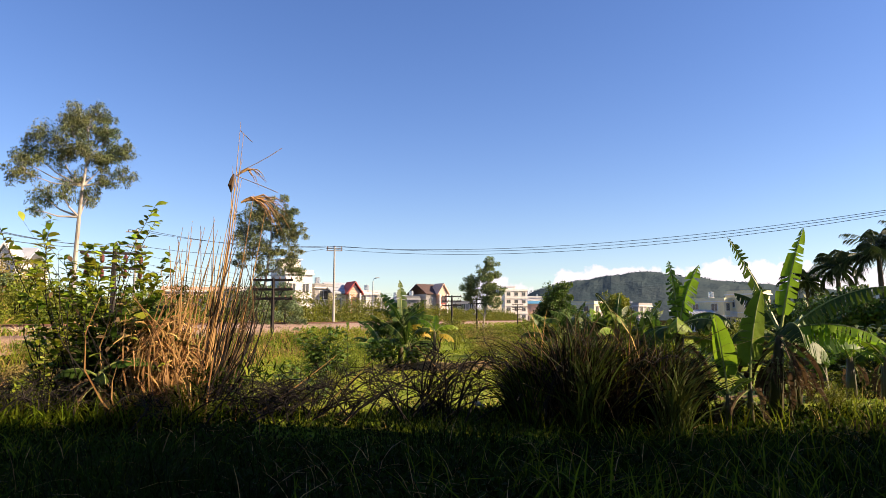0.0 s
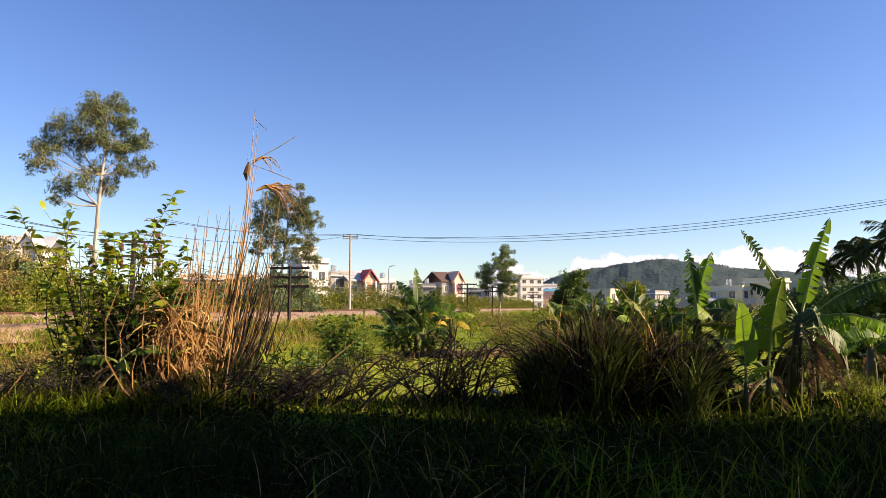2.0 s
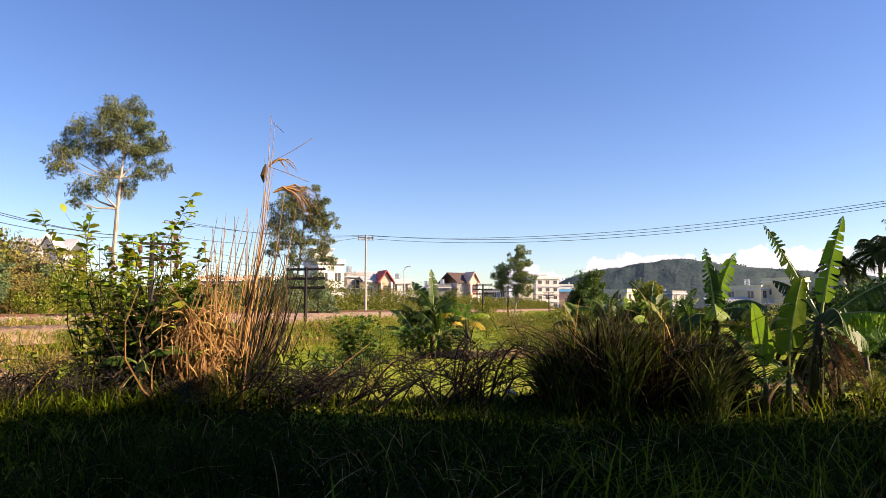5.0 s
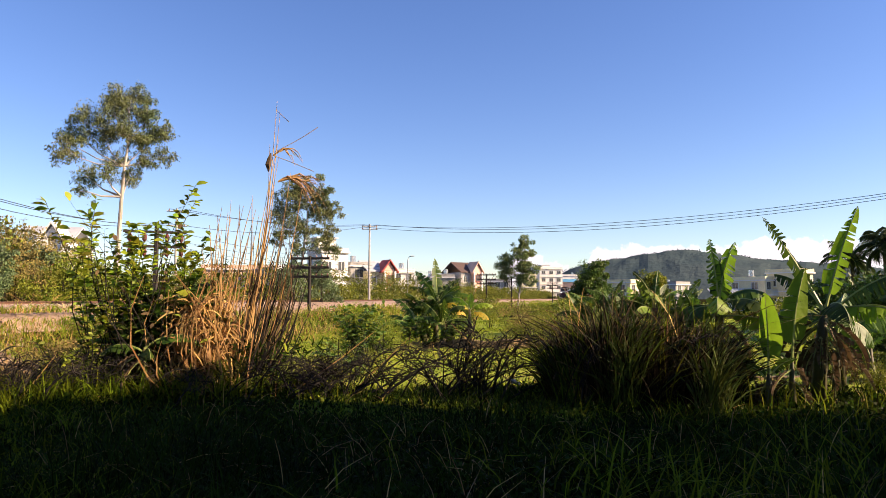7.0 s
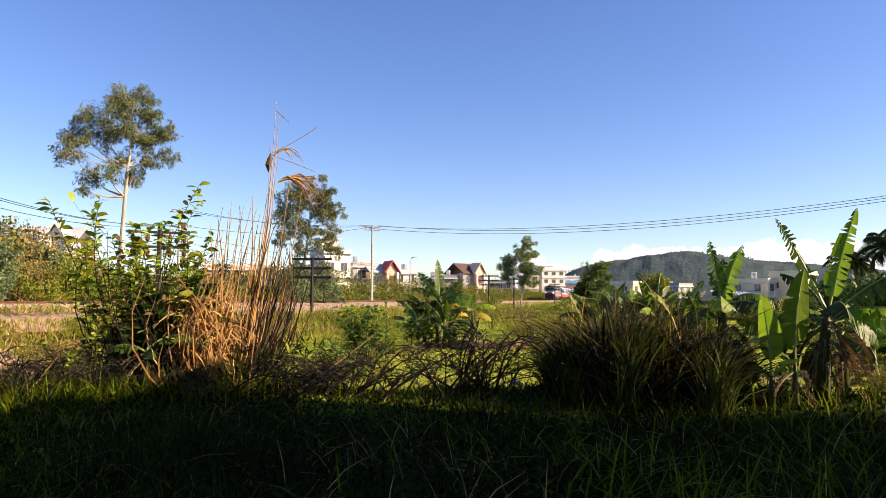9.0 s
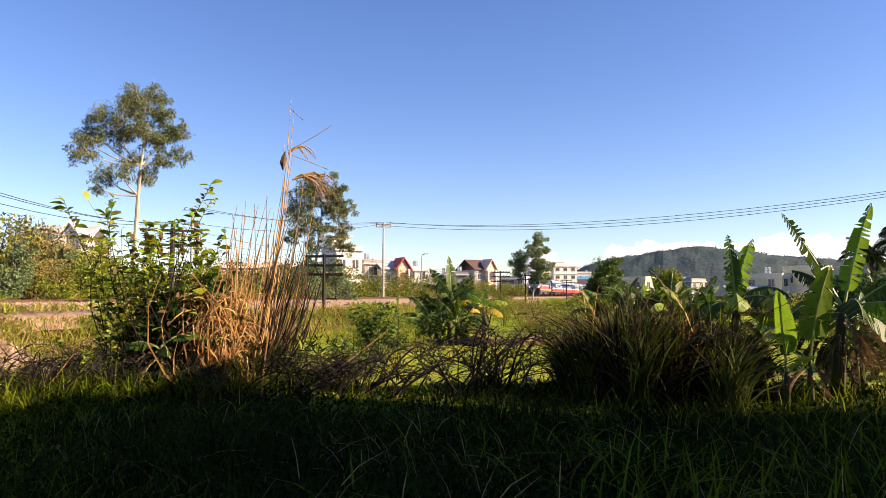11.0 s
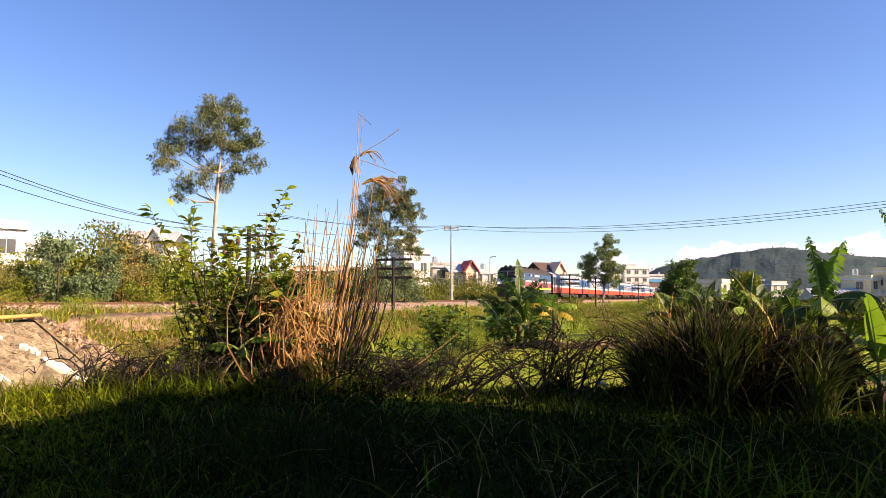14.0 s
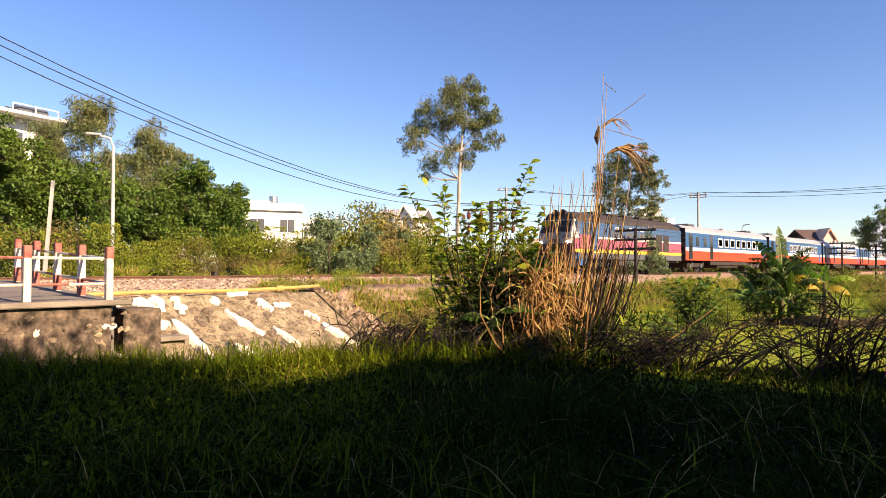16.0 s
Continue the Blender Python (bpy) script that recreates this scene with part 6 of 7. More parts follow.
def reed_clump():
    rng = np.random.default_rng(61)
    c = polar(-19.2, 11.8)
    e = thing("reed_clump", "tall clump of dry golden reeds with bent plumes", "reeds", "", Matrix.Translation(c) @ pose(0, 0, 0, 0, 0, 19.2))
    # tall stalks: foot across, tip across, tip height
    tall = [(-0.1, 0.44, 4.8), (-0.08, 0.50, 4.65), (0.0, 0.52, 4.35), (-0.05, 0.36, 4.2), (0.05, 0.5, 3.9), (0.15, 0.70, 3.65), (0.1, 0.45, 3.6), (0.2, 0.9, 3.5), (-0.1, 0.35, 3.3), (-0.45, -0.25, 3.15), (-0.6, -0.05, 3.05), (-0.5, 0.15, 3.0), (-0.25, 0.2, 2.9), (-0.7, -0.45, 2.85), (-0.35, 0.1, 3.2), (-0.55, -0.3, 3.0)]
    for f, t, h in tall:
        d = rng.normal() * 0.15
        part("stalk", tube(bmesh.new(), bent(rng, (f, d, 0), (t, d + rng.normal() * 0.2, h), 0.02), [0.016, 0.015, 0.013, 0.010, 0.007, 0.003], 5), M_STRAW, e)
    # drooping plumes
    for (x, z), w, cnt in (((0.5, 3.5), 0.75, 16), ((0.42, 3.95), 0.5, 5)):
        for k in range(cnt):
            L = w * rng.uniform(0.6, 1.1)
            pts = [Vector((x, 0, z)) + Vector((L * t, rng.normal() * 0.01, 0.16 * math.sin(t * 2.2) * (1 + 0.5 * rng.random()) - 0.34 * t * t * (0.5 + 0.1 * k))) for t in np.linspace(0, 1, 7)]
            part("plume_leaf", tube(bmesh.new(), pts, [0.012, 0.012, 0.011, 0.010, 0.008, 0.006, 0.002], 4), M_STRAW, e)
    part("seed_head", tube(bmesh.new(), [(0.34, 0, 3.66), (0.33, 0, 3.78), (0.35, 0, 3.88), (0.37, 0, 3.98)], [0.01, 0.05, 0.04, 0.012], 6), M_DRYLEAF, e, "dark brown seed head")
    for dx, z0, x1, z1 in ((0.42, 4.0, 1.15, 4.5), (0.44, 4.74, 0.66, 4.56), (0.4, 3.95, 1.1, 3.72)):
        part("awn", tube(bmesh.new(), bent(rng, (dx, 0, z0), (x1, 0.05, z1), 0.05), 0.006, 3), M_STRAW, e)
    # lower stalks: a dark leaning bundle and a golden broken one
    for lab, m, n, cx, sx, h0, h1, lean, crook in (("dark withered stalk", M_TWIG, 44, 0.08, 0.17, 0.9, 2.5, 0.5, 0.05), ("brown withered stalk", M_DRYLEAF, 26, 0.1, 0.2, 1.4, 2.9, 0.45, 0.05), ("", M_STRAW, 100, -0.62, 0.23, 0.7, 2.1, 0.05, 0.12), ("", M_STRAW, 24, -0.45, 0.28, 1.6, 3.1, 0.25, 0.05)):
        for i in range(n):
            bm = bmesh.new()
            x, y = rng.normal(cx, sx), rng.normal(-0.5 if m == M_STRAW else 0, 0.25)
            h = rng.uniform(h0, h1)
            tube(bm, bent(rng, (x, y, -0.05), (x + rng.normal(lean, 0.08 + 2 * crook), y + rng.normal(0, 0.3), h), crook, 5), [0.016, 0.015, 0.013, 0.009, 0.004], 4, cap=False)
            part("stalk", bm, m, e, lab)
    n = 5200
    P = np.stack([rng.normal(-0.68, 0.2, n), rng.normal(-0.4, 0.22, n), rng.uniform(0.2, 1.55, n)], 1)
    d = rand_unit(rng, n)
    d[:, 2] = d[:, 2] * 0.8 + 0.1
    L = rng.uniform(0.12, 0.42, n)[:, None]
    ts = np.linspace(0, 1, 4)
    C = np.stack([P + d * L * t - np.array([0, 0, 1]) * L * 0.7 * t * t for t in ts], 1)
    sd = np.cross(d, rand_unit(rng, n))
    S = np.stack([sd * 0.014 * w for w in (0.6, 1, 0.7, 0.05)], 1)
    strips("dry_foliage", C, S, M_STRAW, e, kind="stuff")
    n = 1800
    P = np.stack([rng.normal(-0.1, 0.6, n), rng.normal(0, 0.4, n), rng.uniform(0.0, 0.8, n)], 1)
    polys("green_undergrowth", leaf_quads(rng, P, 0.22, 0.03, up=0.5), M_GRASS_SHADED, e, kind="stuff")
    return e


reed = reed_clump()


def shrub(name, b, r, label, branches, mleaf, leaf_len, seed, per=16, stem_r=0.018, leaf_w=0.45, span=0.5):
    """Branches (foot across, tip across, tip height, tip depth), each with its own big leaves along the upper part."""
    rng = np.random.default_rng(seed)
    c = polar(b, r)
    e = thing(name, label, "shrub", "", Matrix.Translation(c) @ pose(0, 0, 0, 0, 0, -b))
    for f, t, h, dp in branches:
        pts = bent(rng, (f, 0, 0), (t, dp, h), 0.07, 8)
        br = part("branch", tube(bmesh.new(), pts, [stem_r * (1 - 0.8 * i / 7) for i in range(8)], 5), M_TWIG, e)
        Q, dirs = [], []
        for k in range(per):
            tt = 1 - span * (k / per) ** 1.2
            i = min(6, int(tt * 7))
            q = pts[i].lerp(pts[i + 1], tt * 7 - i)
            d = Vector(rand_unit(rng, 1)[0])
            d.z = abs(d.z) * 0.6 + 0.15
            d.normalize()
            Q.append(q)
            dirs.append(d)
        Q, dirs = np.array(Q), np.array(dirs)
        n = len(Q)
        L = (leaf_len * rng.uniform(0.55, 1.2, n))[:, None]
        sd = np.cross(dirs, np.array([0, 0, 1.0]) + rng.normal(size=(n, 3)) * 0.5)
        sd /= np.linalg.norm(sd, axis=1, keepdims=True)
        C = np.stack([Q + dirs * L * t - np.array([0, 0, 1]) * L * 0.35 * t * t for t in (0, 0.12, 0.4, 0.7, 1.0)], 1)
        S = np.stack([sd * L * leaf_w * 0.5 * w for w in (0.05, 0.4, 1.0, 0.8, 0.05)], 1)
        smooth(strips("leaf_spray", C, S, mleaf, br, kind="stuff"))
    return e


_sr = random.Random(77)
_main = [(0.1, 0.62, 3.38, 0.1), (0, -1.5, 2.95, -0.2), (0, -0.85, 3.05, 0.1), (0.05, 0.12, 2.75, 0.2), (-0.05, -0.25, 2.65, -0.1), (0.1, 0.45, 2.6, 0), (0.05, 0.85, 2.55, 0.15), (-0.1, -0.65, 2.45, 0.2), (0.15, 0.62, 3.1, 0.15), (-0.1, -0.95, 2.85, 0.05)]
_main += [(_sr.uniform(-0.8, 0.3), _sr.uniform(-1.1, 0.75), _sr.uniform(0.5, 2.4), _sr.uniform(-0.5, 0.4)) for _ in range(46)]
_main += [(_sr.uniform(-0.2, 0.2), _sr.uniform(-0.35, 0.45), _sr.uniform(1.9, 2.9), _sr.uniform(-0.3, 0.3)) for _ in range(9)]
shrub("leafy_shrub", -26.0, 11.8, "tall sprigs of a shrub with large oval leaves at their tips", _main[:10], M_SHRUBLEAF, 0.22, 414, per=26, stem_r=0.014, leaf_w=0.42, span=0.3)
shrub("leafy_shrub", -26.2, 11.7, "leafy shrub with thin branches and glossy oval leaves", _main[10:], M_SHRUBLEAF, 0.15, 401, per=46, stem_r=0.013, leaf_w=0.42)
banana(-25.8, 11.8, 1.5, [(70, 70, 1.1, 0.24, 50, 0.9, D), (-50, 76, 1.0, 0.24, 60, 0.9, D), (160, 60, 0.9, 0.26, 100, 0.9, D), (90, 40, 0.9, 0.22, 100, 0.8, G), (-120, 30, 0.8, 0.2, 90, 0.8, D)], 253, dry=8, stem_r=0.045, label="slim banana plant with ribbon-torn leaves in the shrub")
shrub("bare_shrub", -25.2, 11.2, "bare crooked stems with a few dry leaves in the shrub", [(_sr.uniform(-0.6, 0.5), _sr.uniform(-1.0, 1.0), _sr.uniform(1.0, 2.6), _sr.uniform(-0.4, 0.2)) for _ in range(26)], M_DRYLEAF, 0.14, 407, per=3, stem_r=0.012)
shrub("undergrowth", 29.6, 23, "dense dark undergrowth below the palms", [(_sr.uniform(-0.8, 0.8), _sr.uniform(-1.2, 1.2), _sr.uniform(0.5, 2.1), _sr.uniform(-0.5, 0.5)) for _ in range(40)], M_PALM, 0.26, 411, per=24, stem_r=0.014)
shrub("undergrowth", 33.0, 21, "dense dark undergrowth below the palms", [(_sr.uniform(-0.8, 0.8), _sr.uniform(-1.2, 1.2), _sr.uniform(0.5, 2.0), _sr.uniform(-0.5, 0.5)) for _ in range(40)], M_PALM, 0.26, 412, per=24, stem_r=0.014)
# Low near-black growth, added to throw shade over the mound's foot.
shrub("undergrowth", 18.0, 11.5, "dark low growth added to shade the banana feet and mound", [(_sr.uniform(-0.5, 0.5), _sr.uniform(-0.7, 0.7), _sr.uniform(0.3, 1.0), _sr.uniform(-0.3, 0.3)) for _ in range(34)], M_PALM, 0.2, 413, per=22, stem_r=0.012)
shrub("field_shrub", -11.6, 15.5, "dark leafy shrub in the low field", [(_sr.uniform(-0.3, 0.3), _sr.uniform(-0.6, 0.6), _sr.uniform(0.5, 1.35), _sr.uniform(-0.4, 0.4)) for _ in range(24)], M_DARKLEAF, 0.15, 408, per=26, stem_r=0.01)
shrub("field_shrub", -10.0, 24.0, "dark leafy shrub in the low field", [(_sr.uniform(-0.4, 0.4), _sr.uniform(-1.0, 1.0), _sr.uniform(0.7, 1.9), _sr.uniform(-0.5, 0.5)) for _ in range(30)], M_DARKLEAF, 0.22, 409, per=26, stem_r=0.014)
shrub("field_shrub", -3.6, 29.2, "dark low growth round the banana stems", [(_sr.uniform(-1.2, 1.2), _sr.uniform(-1.6, 1.6), _sr.uniform(0.5, 1.5), _sr.uniform(-0.5, 0.5)) for _ in range(34)], M_DARKLEAF, 0.24, 410, per=24, stem_r=0.014)
banana(-26.4, 11.0, 0.75, [(95, 40, 0.95, 0.26, 95, 0.15, D), (-75, 35, 0.7, 0.2, 90, 0.5, D), (170, 45, 0.6, 0.2, 110, 0.5, D)], 251, dry=7, stem_r=0.035, label="low dark banana plant with one broad drooping leaf in the shrub")
shrub("pale_leaved_shoot", -24.8, 11.0, "shoots with a few large pale yellow leaves", [(0.1, 0.75, 2.2, 0), (0, 0.1, 1.55, 0), (0, -1.35, 2.85, 0), (0.3, 1.75, 0.62, 0), (0, -0.3, 1.0, 0), (-0.2, 0.45, 0.8, -0.2)], M_PALELEAF, 0.34, 405, per=2, stem_r=0.008, leaf_w=0.34)
shrub("leafy_shrub", -24.8, 11.5, "dark leafy shrub behind the reeds", [(_sr.uniform(-0.4, 0.4), _sr.uniform(-0.8, 0.9), _sr.uniform(0.6, 1.8), _sr.uniform(-0.4, 0.4)) for _ in range(30)], M_BANANA_SHADED, 0.3, 403, per=26, stem_r=0.013, leaf_w=0.38)
shrub("leafy_shrub", -30.5, 11.3, "low green shrub at the bank edge", [(0, -0.6, 0.9, 0), (0, 0.1, 1.1, 0), (0, 0.5, 0.8, 0), (0, -0.2, 0.7, -0.3), (0, 0.9, 1.0, 0.1)], M_BUSH, 0.13, 402, per=40)


def brush(name, b, r, width, count, label, seed, h=(0.7, 1.5), reach=1.2, mtl=None, depth=0.35, thick=0.015):
    """Arching bare twigs with side twigs."""
    rng = np.random.default_rng(seed)
    c = polar(b, r)
    e = thing(name, label, "brushwood", "brushwood", Matrix.Translation(c) @ pose(0, 0, 0, 0, 0, -b))
    for i in range(count):
        bm = bmesh.new()
        x, y = rng.uniform(-width, width), rng.normal(0, depth)
        hh = rng.uniform(*h)
        a = rng.choice([-1, 1, 1]) * rng.uniform(0.3, 1.0) * reach
        bow = rng.uniform(1.6, 2.7)
        wob = rng.uniform(0, 6.28)
        pts = [Vector((x + a * t + 0.05 * math.sin(t * 7 + wob), y + 0.3 * math.sin(t * 2 + wob), hh * math.sin(t * bow) * 0.95 - 0.05 + 0.03 * math.sin(t * 9 + wob))) for t in np.linspace(0, 1, 9)]
        k0 = thick * rng.uniform(0.6, 1.25)
        tube(bm, pts, [k0 * v for v in (1, 0.95, 0.88, 0.8, 0.68, 0.55, 0.42, 0.28, 0.12)], 4, cap=False)
        for k in range(9):
            q = pts[rng.integers(2, 9)]
            d = Vector(rand_unit(rng, 1)[0]) * rng.uniform(0.15, 0.55)
            d.z = abs(d.z) * 0.7
            tip = q + d + Vector((0, 0, -0.05))
            tube(bm, [q, q + d * 0.5 + Vector((0, 0, 0.04)), tip], [k0 * 0.5, k0 * 0.36, k0 * 0.15], 3, cap=False)
            f = Vector(rand_unit(rng, 1)[0]) * 0.14
            tube(bm, [q + d * 0.5 + Vector((0, 0, 0.04)), q + d * 0.5 + f], [k0 * 0.3, k0 * 0.12], 3, cap=False)
        part("twig", bm, mtl or M_TWIG, e)
    return e


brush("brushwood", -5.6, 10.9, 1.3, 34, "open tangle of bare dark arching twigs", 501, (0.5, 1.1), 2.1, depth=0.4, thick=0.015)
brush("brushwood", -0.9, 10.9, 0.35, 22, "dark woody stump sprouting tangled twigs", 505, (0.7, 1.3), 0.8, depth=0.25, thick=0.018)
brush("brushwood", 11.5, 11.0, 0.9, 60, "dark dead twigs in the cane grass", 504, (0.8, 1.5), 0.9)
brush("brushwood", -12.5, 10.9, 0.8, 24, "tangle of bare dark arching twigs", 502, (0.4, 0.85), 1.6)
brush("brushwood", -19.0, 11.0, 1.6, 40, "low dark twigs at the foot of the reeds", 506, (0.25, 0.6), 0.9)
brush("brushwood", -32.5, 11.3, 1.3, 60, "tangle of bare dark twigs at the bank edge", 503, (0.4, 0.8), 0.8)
_c = polar(-0.6, 11.3)
shoots = thing("bare_shoots", "thin upright bare shoots above the twigs", "brushwood", "", Matrix.Translation(_c))
_rg = np.random.default_rng(9)
for _f, _t, _h in ((0, 0.02, 1.55), (0.1, 0.3, 1.1), (-0.2, -0.35, 1.2), (-1.5, -1.45, 1.45), (-1.6, -1.75, 1.2), (0.6, 0.9, 0.9)):
    part("shoot", tube(bmesh.new(), bent(_rg, (_f, 0, 0), (_t, 0, _h), 0.03), [0.01, 0.009, 0.008, 0.006, 0.004, 0.002], 4), M_TWIG, shoots)
# broken cane leaning in front of the field
for _b, _r, _dx, _dz, _m in ((-10.8, 11.2, 1.0, 0.95, M_STRAW), (-16.0, 11.0, 1.4, 1.0, M_STRAW), (4.3, 11.2, -1.3, 1.25, M_STRAW), (-35.0, 10.9, 0.5, 0.7, M_STRAW)):
    _a, _w = side_frame(_b)
    _p = polar(_b, _r)
    tagged(part("leaning_cane", tube(bmesh.new(), bent(_rg, _p, _p + _a * _dx + Vector((0, 0, _dz)), 0.03), [0.012, 0.012, 0.011, 0.010, 0.008, 0.004], 5), _m), "dry broken cane leaning over the bank", "cane", "broken canes")


def strap_mound(name, b, r, w, h, label, seed, n=2600):
    """Mound of long strap leaves, dry and green, over near-black blades painted as inner shade."""
    rng = np.random.default_rng(seed)
    c = polar(b, r)
    e = thing(name, label, "tall grass", "", Matrix.Translation(c) @ pose(0, 0, 0, 0, 0, -b))
    for nm, m, cnt, hl, bw in (("dead_foliage", M_DEAD_SHADED, int(n * 0.9), 0.85, 0.012), ("cane_foliage", M_CANE, int(n * 0.6), 1.0, 0.011), ("green_foliage", M_GRASS_LIT, int(n * 0.05), 1.08, 0.009), ("dry_foliage", M_DRYLEAF, int(n * 0.13), 1.12, 0.009), ("straw_foliage", M_STRAW, int(n * 0.03), 1.15, 0.008)):
        tuss = np.stack([rng.uniform(-w, w, 16), rng.normal(0, 0.35, 16), np.zeros(16)], 1)
        lift = rng.uniform(0.5, 1.15, 16)
        ti = rng.integers(0, 16, cnt)
        P = tuss[ti] + np.stack([rng.normal(0, 0.09, cnt), rng.normal(0, 0.09, cnt), rng.uniform(-0.05, 0.3, cnt)], 1)
        hh = h * lift[ti] * (1 - 0.2 * np.clip(np.abs(P[:, 0]) / w, 0, 1)) * rng.uniform(0.35, 1.1, cnt) * hl
        d = np.stack([rng.normal(0, 0.24, cnt) + P[:, 0] * 0.1, rng.normal(0, 0.24, cnt), np.ones(cnt)], 1)
        ts = (0, 0.3, 0.6, 0.85, 1.0)
        C = np.stack([P + d * hh[:, None] * t * (1 - 0.12 * t) + np.stack([d[:, 0], d[:, 1], -0.55 * np.abs(d[:, 0]) - 0.1], 1) * hh[:, None] * 0.6 * t ** 3 for t in ts], 1)
        sd = np.cross(d, rand_unit(rng, cnt))
        sd /= np.linalg.norm(sd, axis=1, keepdims=True)
        W = rng.uniform(0.4, 1.1, cnt)[:, None] * bw
        S = np.stack([sd * W * q for q in (0.6, 1, 1, 0.6, 0.05)], 1)
        strips(nm, C, S, m, e, kind="stuff")
    return e


strap_mound("cane_grass_mound", 12.4, 11.0, 1.15, 1.95, "mound of cane grass with green strap leaves, dry blades and a core coloured as shade", 601, 5200)
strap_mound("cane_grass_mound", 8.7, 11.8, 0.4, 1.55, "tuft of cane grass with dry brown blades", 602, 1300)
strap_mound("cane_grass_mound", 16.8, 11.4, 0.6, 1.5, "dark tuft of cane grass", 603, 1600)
_wb = polar(2.8, 11.4)
litter = tagged(part("plastic_litter", box(boxm(-0.07, 0.05, -0.05, 0.05, 0, 0.07, bevel=0.03), 0.0, 0.13, -0.04, 0.06, 0.01, 0.05, bevel=0.02), M_WALLW), "crumpled white plastic litter in the grass", "litter")
litter.matrix_basis = Matrix.Translation(_wb + Vector((0, 0, 0.25))) @ pose(0, 0, 0, 12, 20, 30)


def grass_tufts():
    """Yellowing tall grass clumps at the foot of the hedge beyond the rails."""
    rng = random.Random(19)
    first = None
    for s, p, k in ((2.0, 29.2, 1.9), (3.2, 29.6, 1.6), (8.5, 29.0, 0.9), (12, 29.3, 1.1), (15.5, 29.0, 0.8), (18.8, 29.2, 1.2), (20.0, 29.5, 1.0), (24, 29.1, 0.9), (28, 29.2, 1.1), (6, 28.9, 0.8), (33, 29.2, 1.0), (22, 28.8, 0.7)):
        if first is None:
            e = first = thing("grass_tuft", "tall yellowing grass tuft beyond the rails", "tall grass", "grass tufts")
            g = np.random.default_rng(20)
            for nm, m, cnt in (("straw", M_STRAW, 130), ("green_foliage", M_WEED, 260)):
                P = np.stack([g.normal(0, 0.22, cnt), g.normal(0, 0.22, cnt), np.zeros(cnt)], 1)
                d = np.stack([g.normal(0, 0.33, cnt), g.normal(0, 0.33, cnt), np.ones(cnt)], 1)
                L = g.uniform(0.7, 1.4, cnt)[:, None]
                C = np.stack([P + d * L * t * (1 - 0.3 * t * t) + np.stack([d[:, 0], d[:, 1], 0 * d[:, 0]], 1) * L * t * t * 0.5 for t in (0, 0.35, 0.7, 1.0)], 1)
                sd = np.cross(d, rand_unit(g, cnt))
                strips(nm, C, np.stack([sd * 0.012 * w for w in (0.7, 1, 0.7, 0.05)], 1), m, e, kind="stuff")
        else:
            e = copy_thing(first, Matrix.Identity(4))
        q = trk(s, p)
        e.matrix_basis = Matrix.Translation((q.x, q.y, float(ground_z(q.x, q.y)) - 0.03)) @ pose(0, 0, 0, 0, 0, rng.uniform(0, 360)) @ Matrix.Diagonal((k, k, k, 1))


grass_tufts()


# ---- coconut palms ----
def palm(b, r, h, seed, n=20, fl=2.6):
    rng = np.random.default_rng(seed)
    p = polar(b, r)
    e = thing("coconut_palm", "dark coconut palm with drooping feathered fronds", "palm tree", "coconut palms", Matrix.Translation(p) @ pose(0, 0, 0, 0, 0, -b))
    part("trunk", tube(bmesh.new(), [(0, 0, -0.3), (0.1, 0, h * 0.4), (0.05, 0, h * 0.8), (0, 0, h)], [0.2, 0.16, 0.14, 0.12], 8), M_BARKD, e)
    for k in range(n):
        az, el = rng.uniform(0, 2 * math.pi), radians(rng.uniform(-25, 80))
        q = np.array([0, 0, h])
        L = fl * rng.uniform(0.8, 1.15)
        pts, tans = [], []
        for i in range(16):
            t = i / 15
            e2 = el - radians(72) * t ** 1.4
            d = np.array([math.cos(az) * math.cos(e2), math.sin(az) * math.cos(e2), math.sin(e2)])
            pts.append(q.copy())
            tans.append(d)
            q = q + d * L / 15
        pts, tans = np.array(pts), np.array(tans)
        fr = part("frond", tube(bmesh.new(), [Vector(v) for v in pts[::3]], [0.035, 0.03, 0.022, 0.015, 0.008, 0.004], 4), M_RIB, e)
        Q = np.repeat(pts[1:], 6, 0) + np.repeat(tans[1:], 6, 0) * rng.uniform(0, L / 15, 90)[:, None]
        T = np.repeat(tans[1:], 6, 0)
        sd = np.cross(T, np.array([0, 0, 1.0])) * np.where(np.arange(90) % 2, 1, -1)[:, None]
        d = sd + T * 0.7 + np.array([0, 0, -0.5]) + rng.normal(size=(90, 3)) * 0.12
        d /= np.linalg.norm(d, axis=1, keepdims=True)
        ll = (0.62 * np.sin(np.linspace(0.35, 2.9, 90)))[:, None] + 0.1
        ws = np.cross(d, T)
        ws /= np.linalg.norm(ws, axis=1, keepdims=True)
        C = np.stack([Q + d * ll * t - np.array([0, 0, 1]) * ll * 0.4 * t * t for t in (0, 0.5, 1)], 1)
        S = np.stack([ws * 0.028 * w for w in (0.8, 1, 0.05)], 1)
        strips("leaflet_fringe", C, S, M_PALM, fr, kind="stuff")


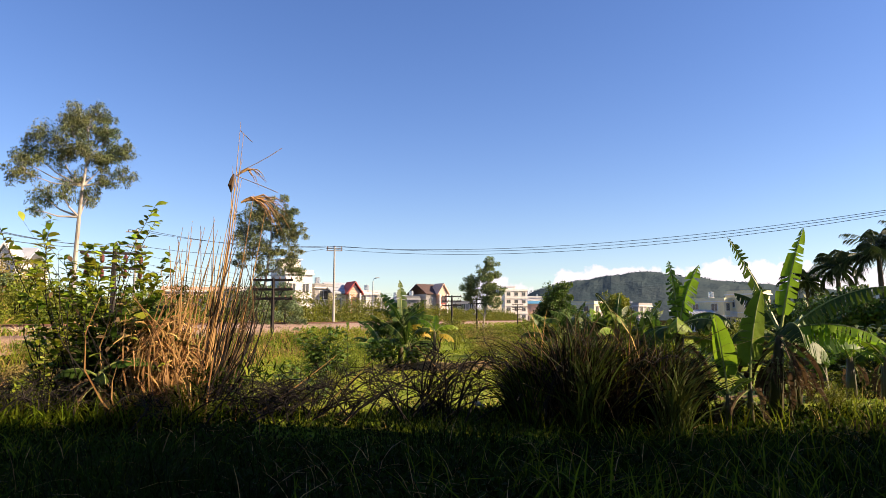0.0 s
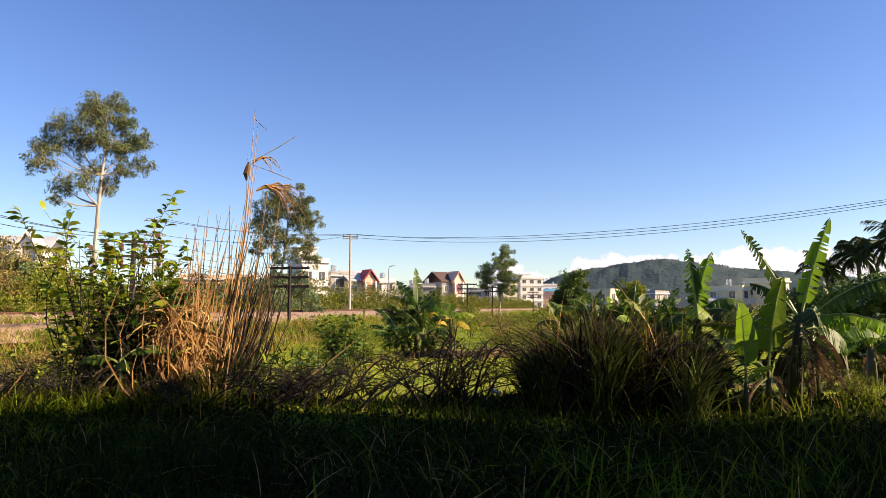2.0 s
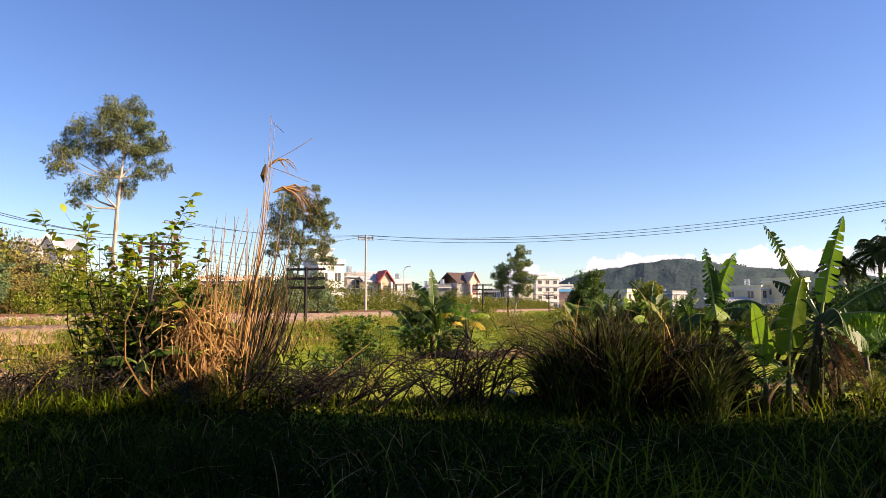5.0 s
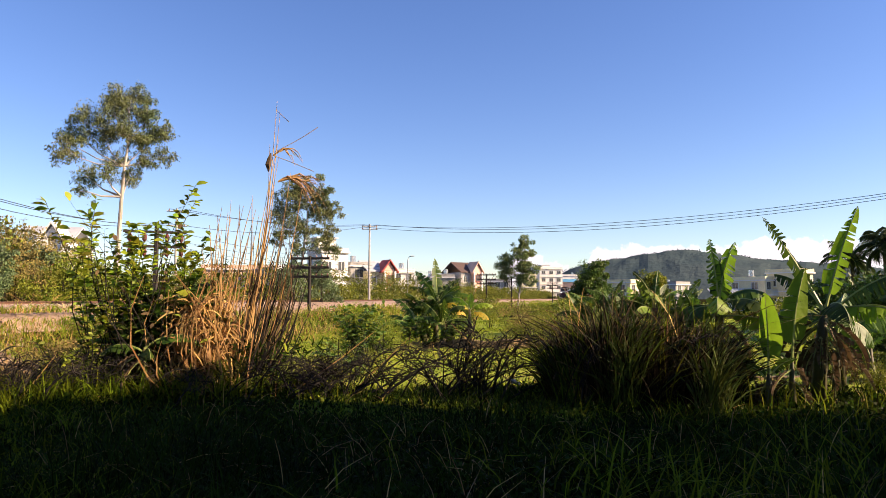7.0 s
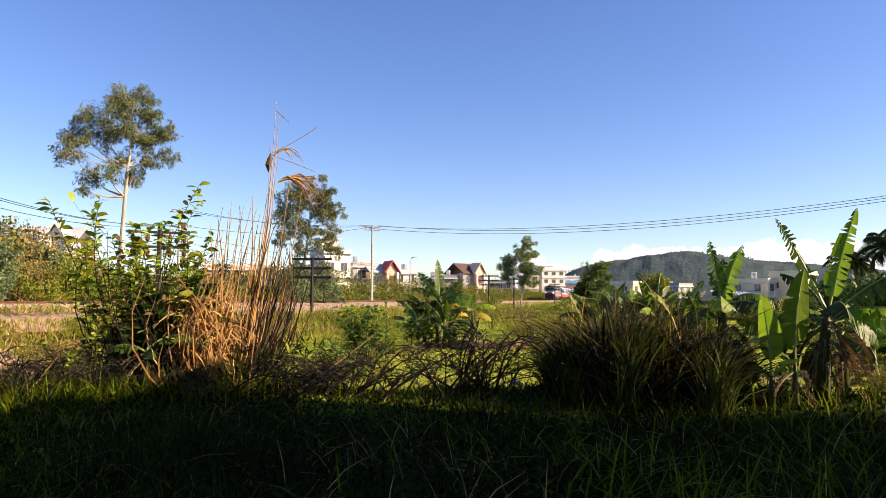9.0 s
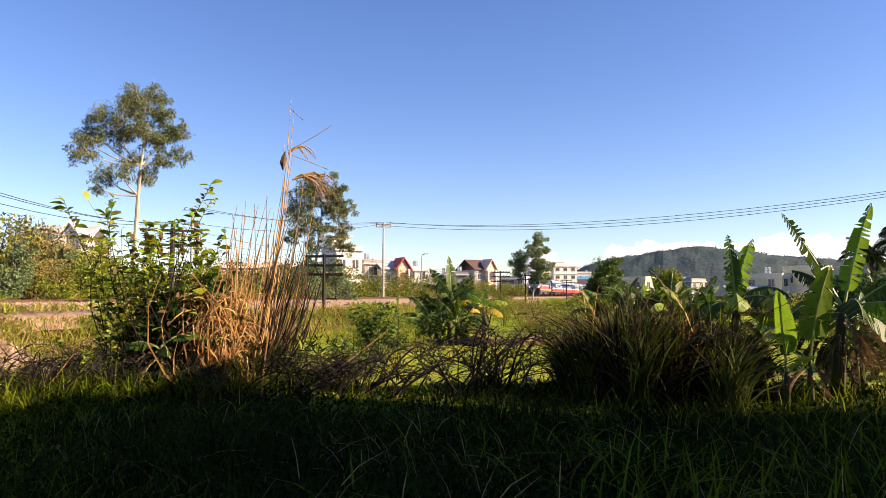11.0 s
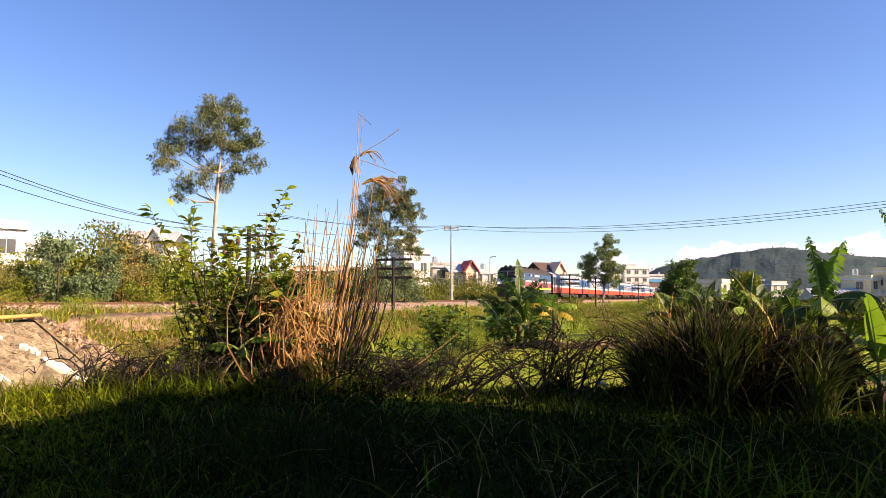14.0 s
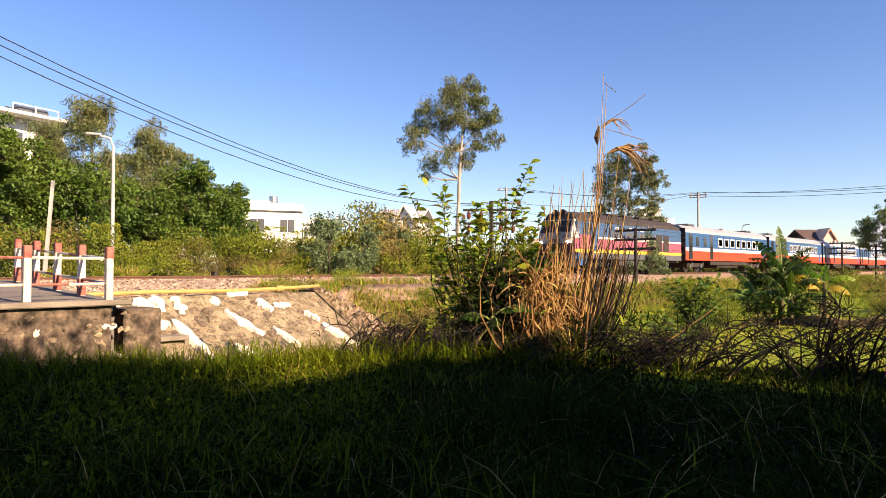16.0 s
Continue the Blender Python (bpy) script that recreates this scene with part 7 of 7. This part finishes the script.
palm(28.0, 58, 5.1, 701, 26, 1.9)
palm(30.0, 55, 5.8, 702, 26, 1.9)
palm(32.6, 50, 6.3, 703, 28, 2.1)
palm(34.6, 54, 7.0, 704, 28, 2.4)
for _i, (_b, _r, _h, _w) in enumerate(((27.0, 48, 3.6, 2.2), (30.0, 42, 3.9, 2.4), (33.2, 40, 4.2, 2.4), (36.0, 42, 4.6, 2.4))):
    tree("broadleaf_tree", "dark leafy tree below the palms", _b, _r, rnd_clumps(90 + _i, 14, _w, 0.7, _h - 0.7, 0.7, 1.1, 0.4), [(0, 0, 0), (0.1, 0, _h * 0.4), (0, 0, _h * 0.8)], M_DARKLEAF, M_BARKD, 95 + _i, per=230, leaf=(0.28, 0.12), droop=0.3, group="trees under the palms")


# ---- unseen house and trees beside and behind the viewer, added to shade the bank ----
SH = pose(13.6, 8.0, 0, 0, 0, -9)
shade_house = thing("back_house", "unseen house added to shade the bank", "house", "", SH)
part("wall", boxm(1.0, 30, -14, 0, -0.5, 9.9), M_WALLG, shade_house)
part("roof", boxm(0.8, 30.3, -14.3, 0.15, 9.9, 10.1), M_CONC, shade_house)
# Set-back top block, sized only to lengthen the shadow leftwards.
part("upper_storey", boxm(1.2, 30, -13.8, -1.7, 10.1, 10.35), M_WALLG, shade_house)
part("upper_roof", boxm(0.9, 30.2, -14.1, -1.4, 10.35, 10.5), M_CONC, shade_house)
for _k in range(3):
    for _i in range(6):
        window(shade_house, 3.0 + _i * 3.4, 0, 1.0 + _k * 3.2, 1.4, 1.4)
# Crowns out of view dapple the bank and hold back sky light.
for _i, (_b, _r, _n, _w, _z0, _z1, _per) in enumerate(((60, 6.2, 14, 1.6, 6.7, 8.6, 100), (95, 5.5, 26, 3.6, 4.6, 8.0, 170), (140, 3.4, 24, 3.6, 5.0, 8.0, 170), (165, 6.0, 22, 3.4, 3.4, 9.0, 130), (200, 5.0, 22, 3.4, 3.2, 9.0, 130), (240, 6.0, 22, 3.4, 3.2, 8.5, 130), (266, 8.0, 20, 3.0, 3.0, 7.6, 130))):
    tree("shade_tree", "unseen leafy tree added for shade and dapples", _b, _r, rnd_clumps(130 + _i, _n, _w, _z0, _z1, 0.7, 1.3, 0.4), [(0, 0, 0), (0.1, 0, 3), (0, 0, _z1 - 1)], M_DARKLEAF, M_BARKD, 140 + _i, per=_per, leaf=(0.3, 0.15), droop=0.3, group="trees behind the bank")


# ---- motions ----
def motions():
    for i, car in enumerate([loco] + coaches):
        off = 0 if i == 0 else 16.7 + (i - 1) * 20.5
        walk(car, [(t, Matrix.Translation(trk(s + off, TRACK_P, RAIL_Z)) @ pose(0, 0, 0, 0, 0, 90 - 13.1)) for t, s in TRAIN])

    # leaves and reeds in a light wind
    for k, leaf in enumerate(ban_a_leaves + ban_b_leaves + ban_c_leaves + ban_d_leaves + ban_e_leaves):
        home = leaf.matrix_basis.copy()
        amp = 5.0 if leaf in ban_c_leaves[:1] + ban_e_leaves[:1] else 3.0
        walk(leaf, [(t * 0.5, home @ pose(0, 0, 0, amp * math.sin(t * 0.5 * 1.9 + k * 1.3), amp * 0.7 * math.sin(t * 0.5 * 1.3 + k * 2.1), amp * math.sin(t * 0.5 * 0.8 + k))) for t in range(33)])
    home = reed.matrix_basis.copy()
    walk(reed, [(t * 0.5, home @ pose(0, 0, 0, 0.3 * math.sin(t * 0.7), 0.45 * math.sin(t * 0.55 + 1), 0)) for t in range(33)])


motions()
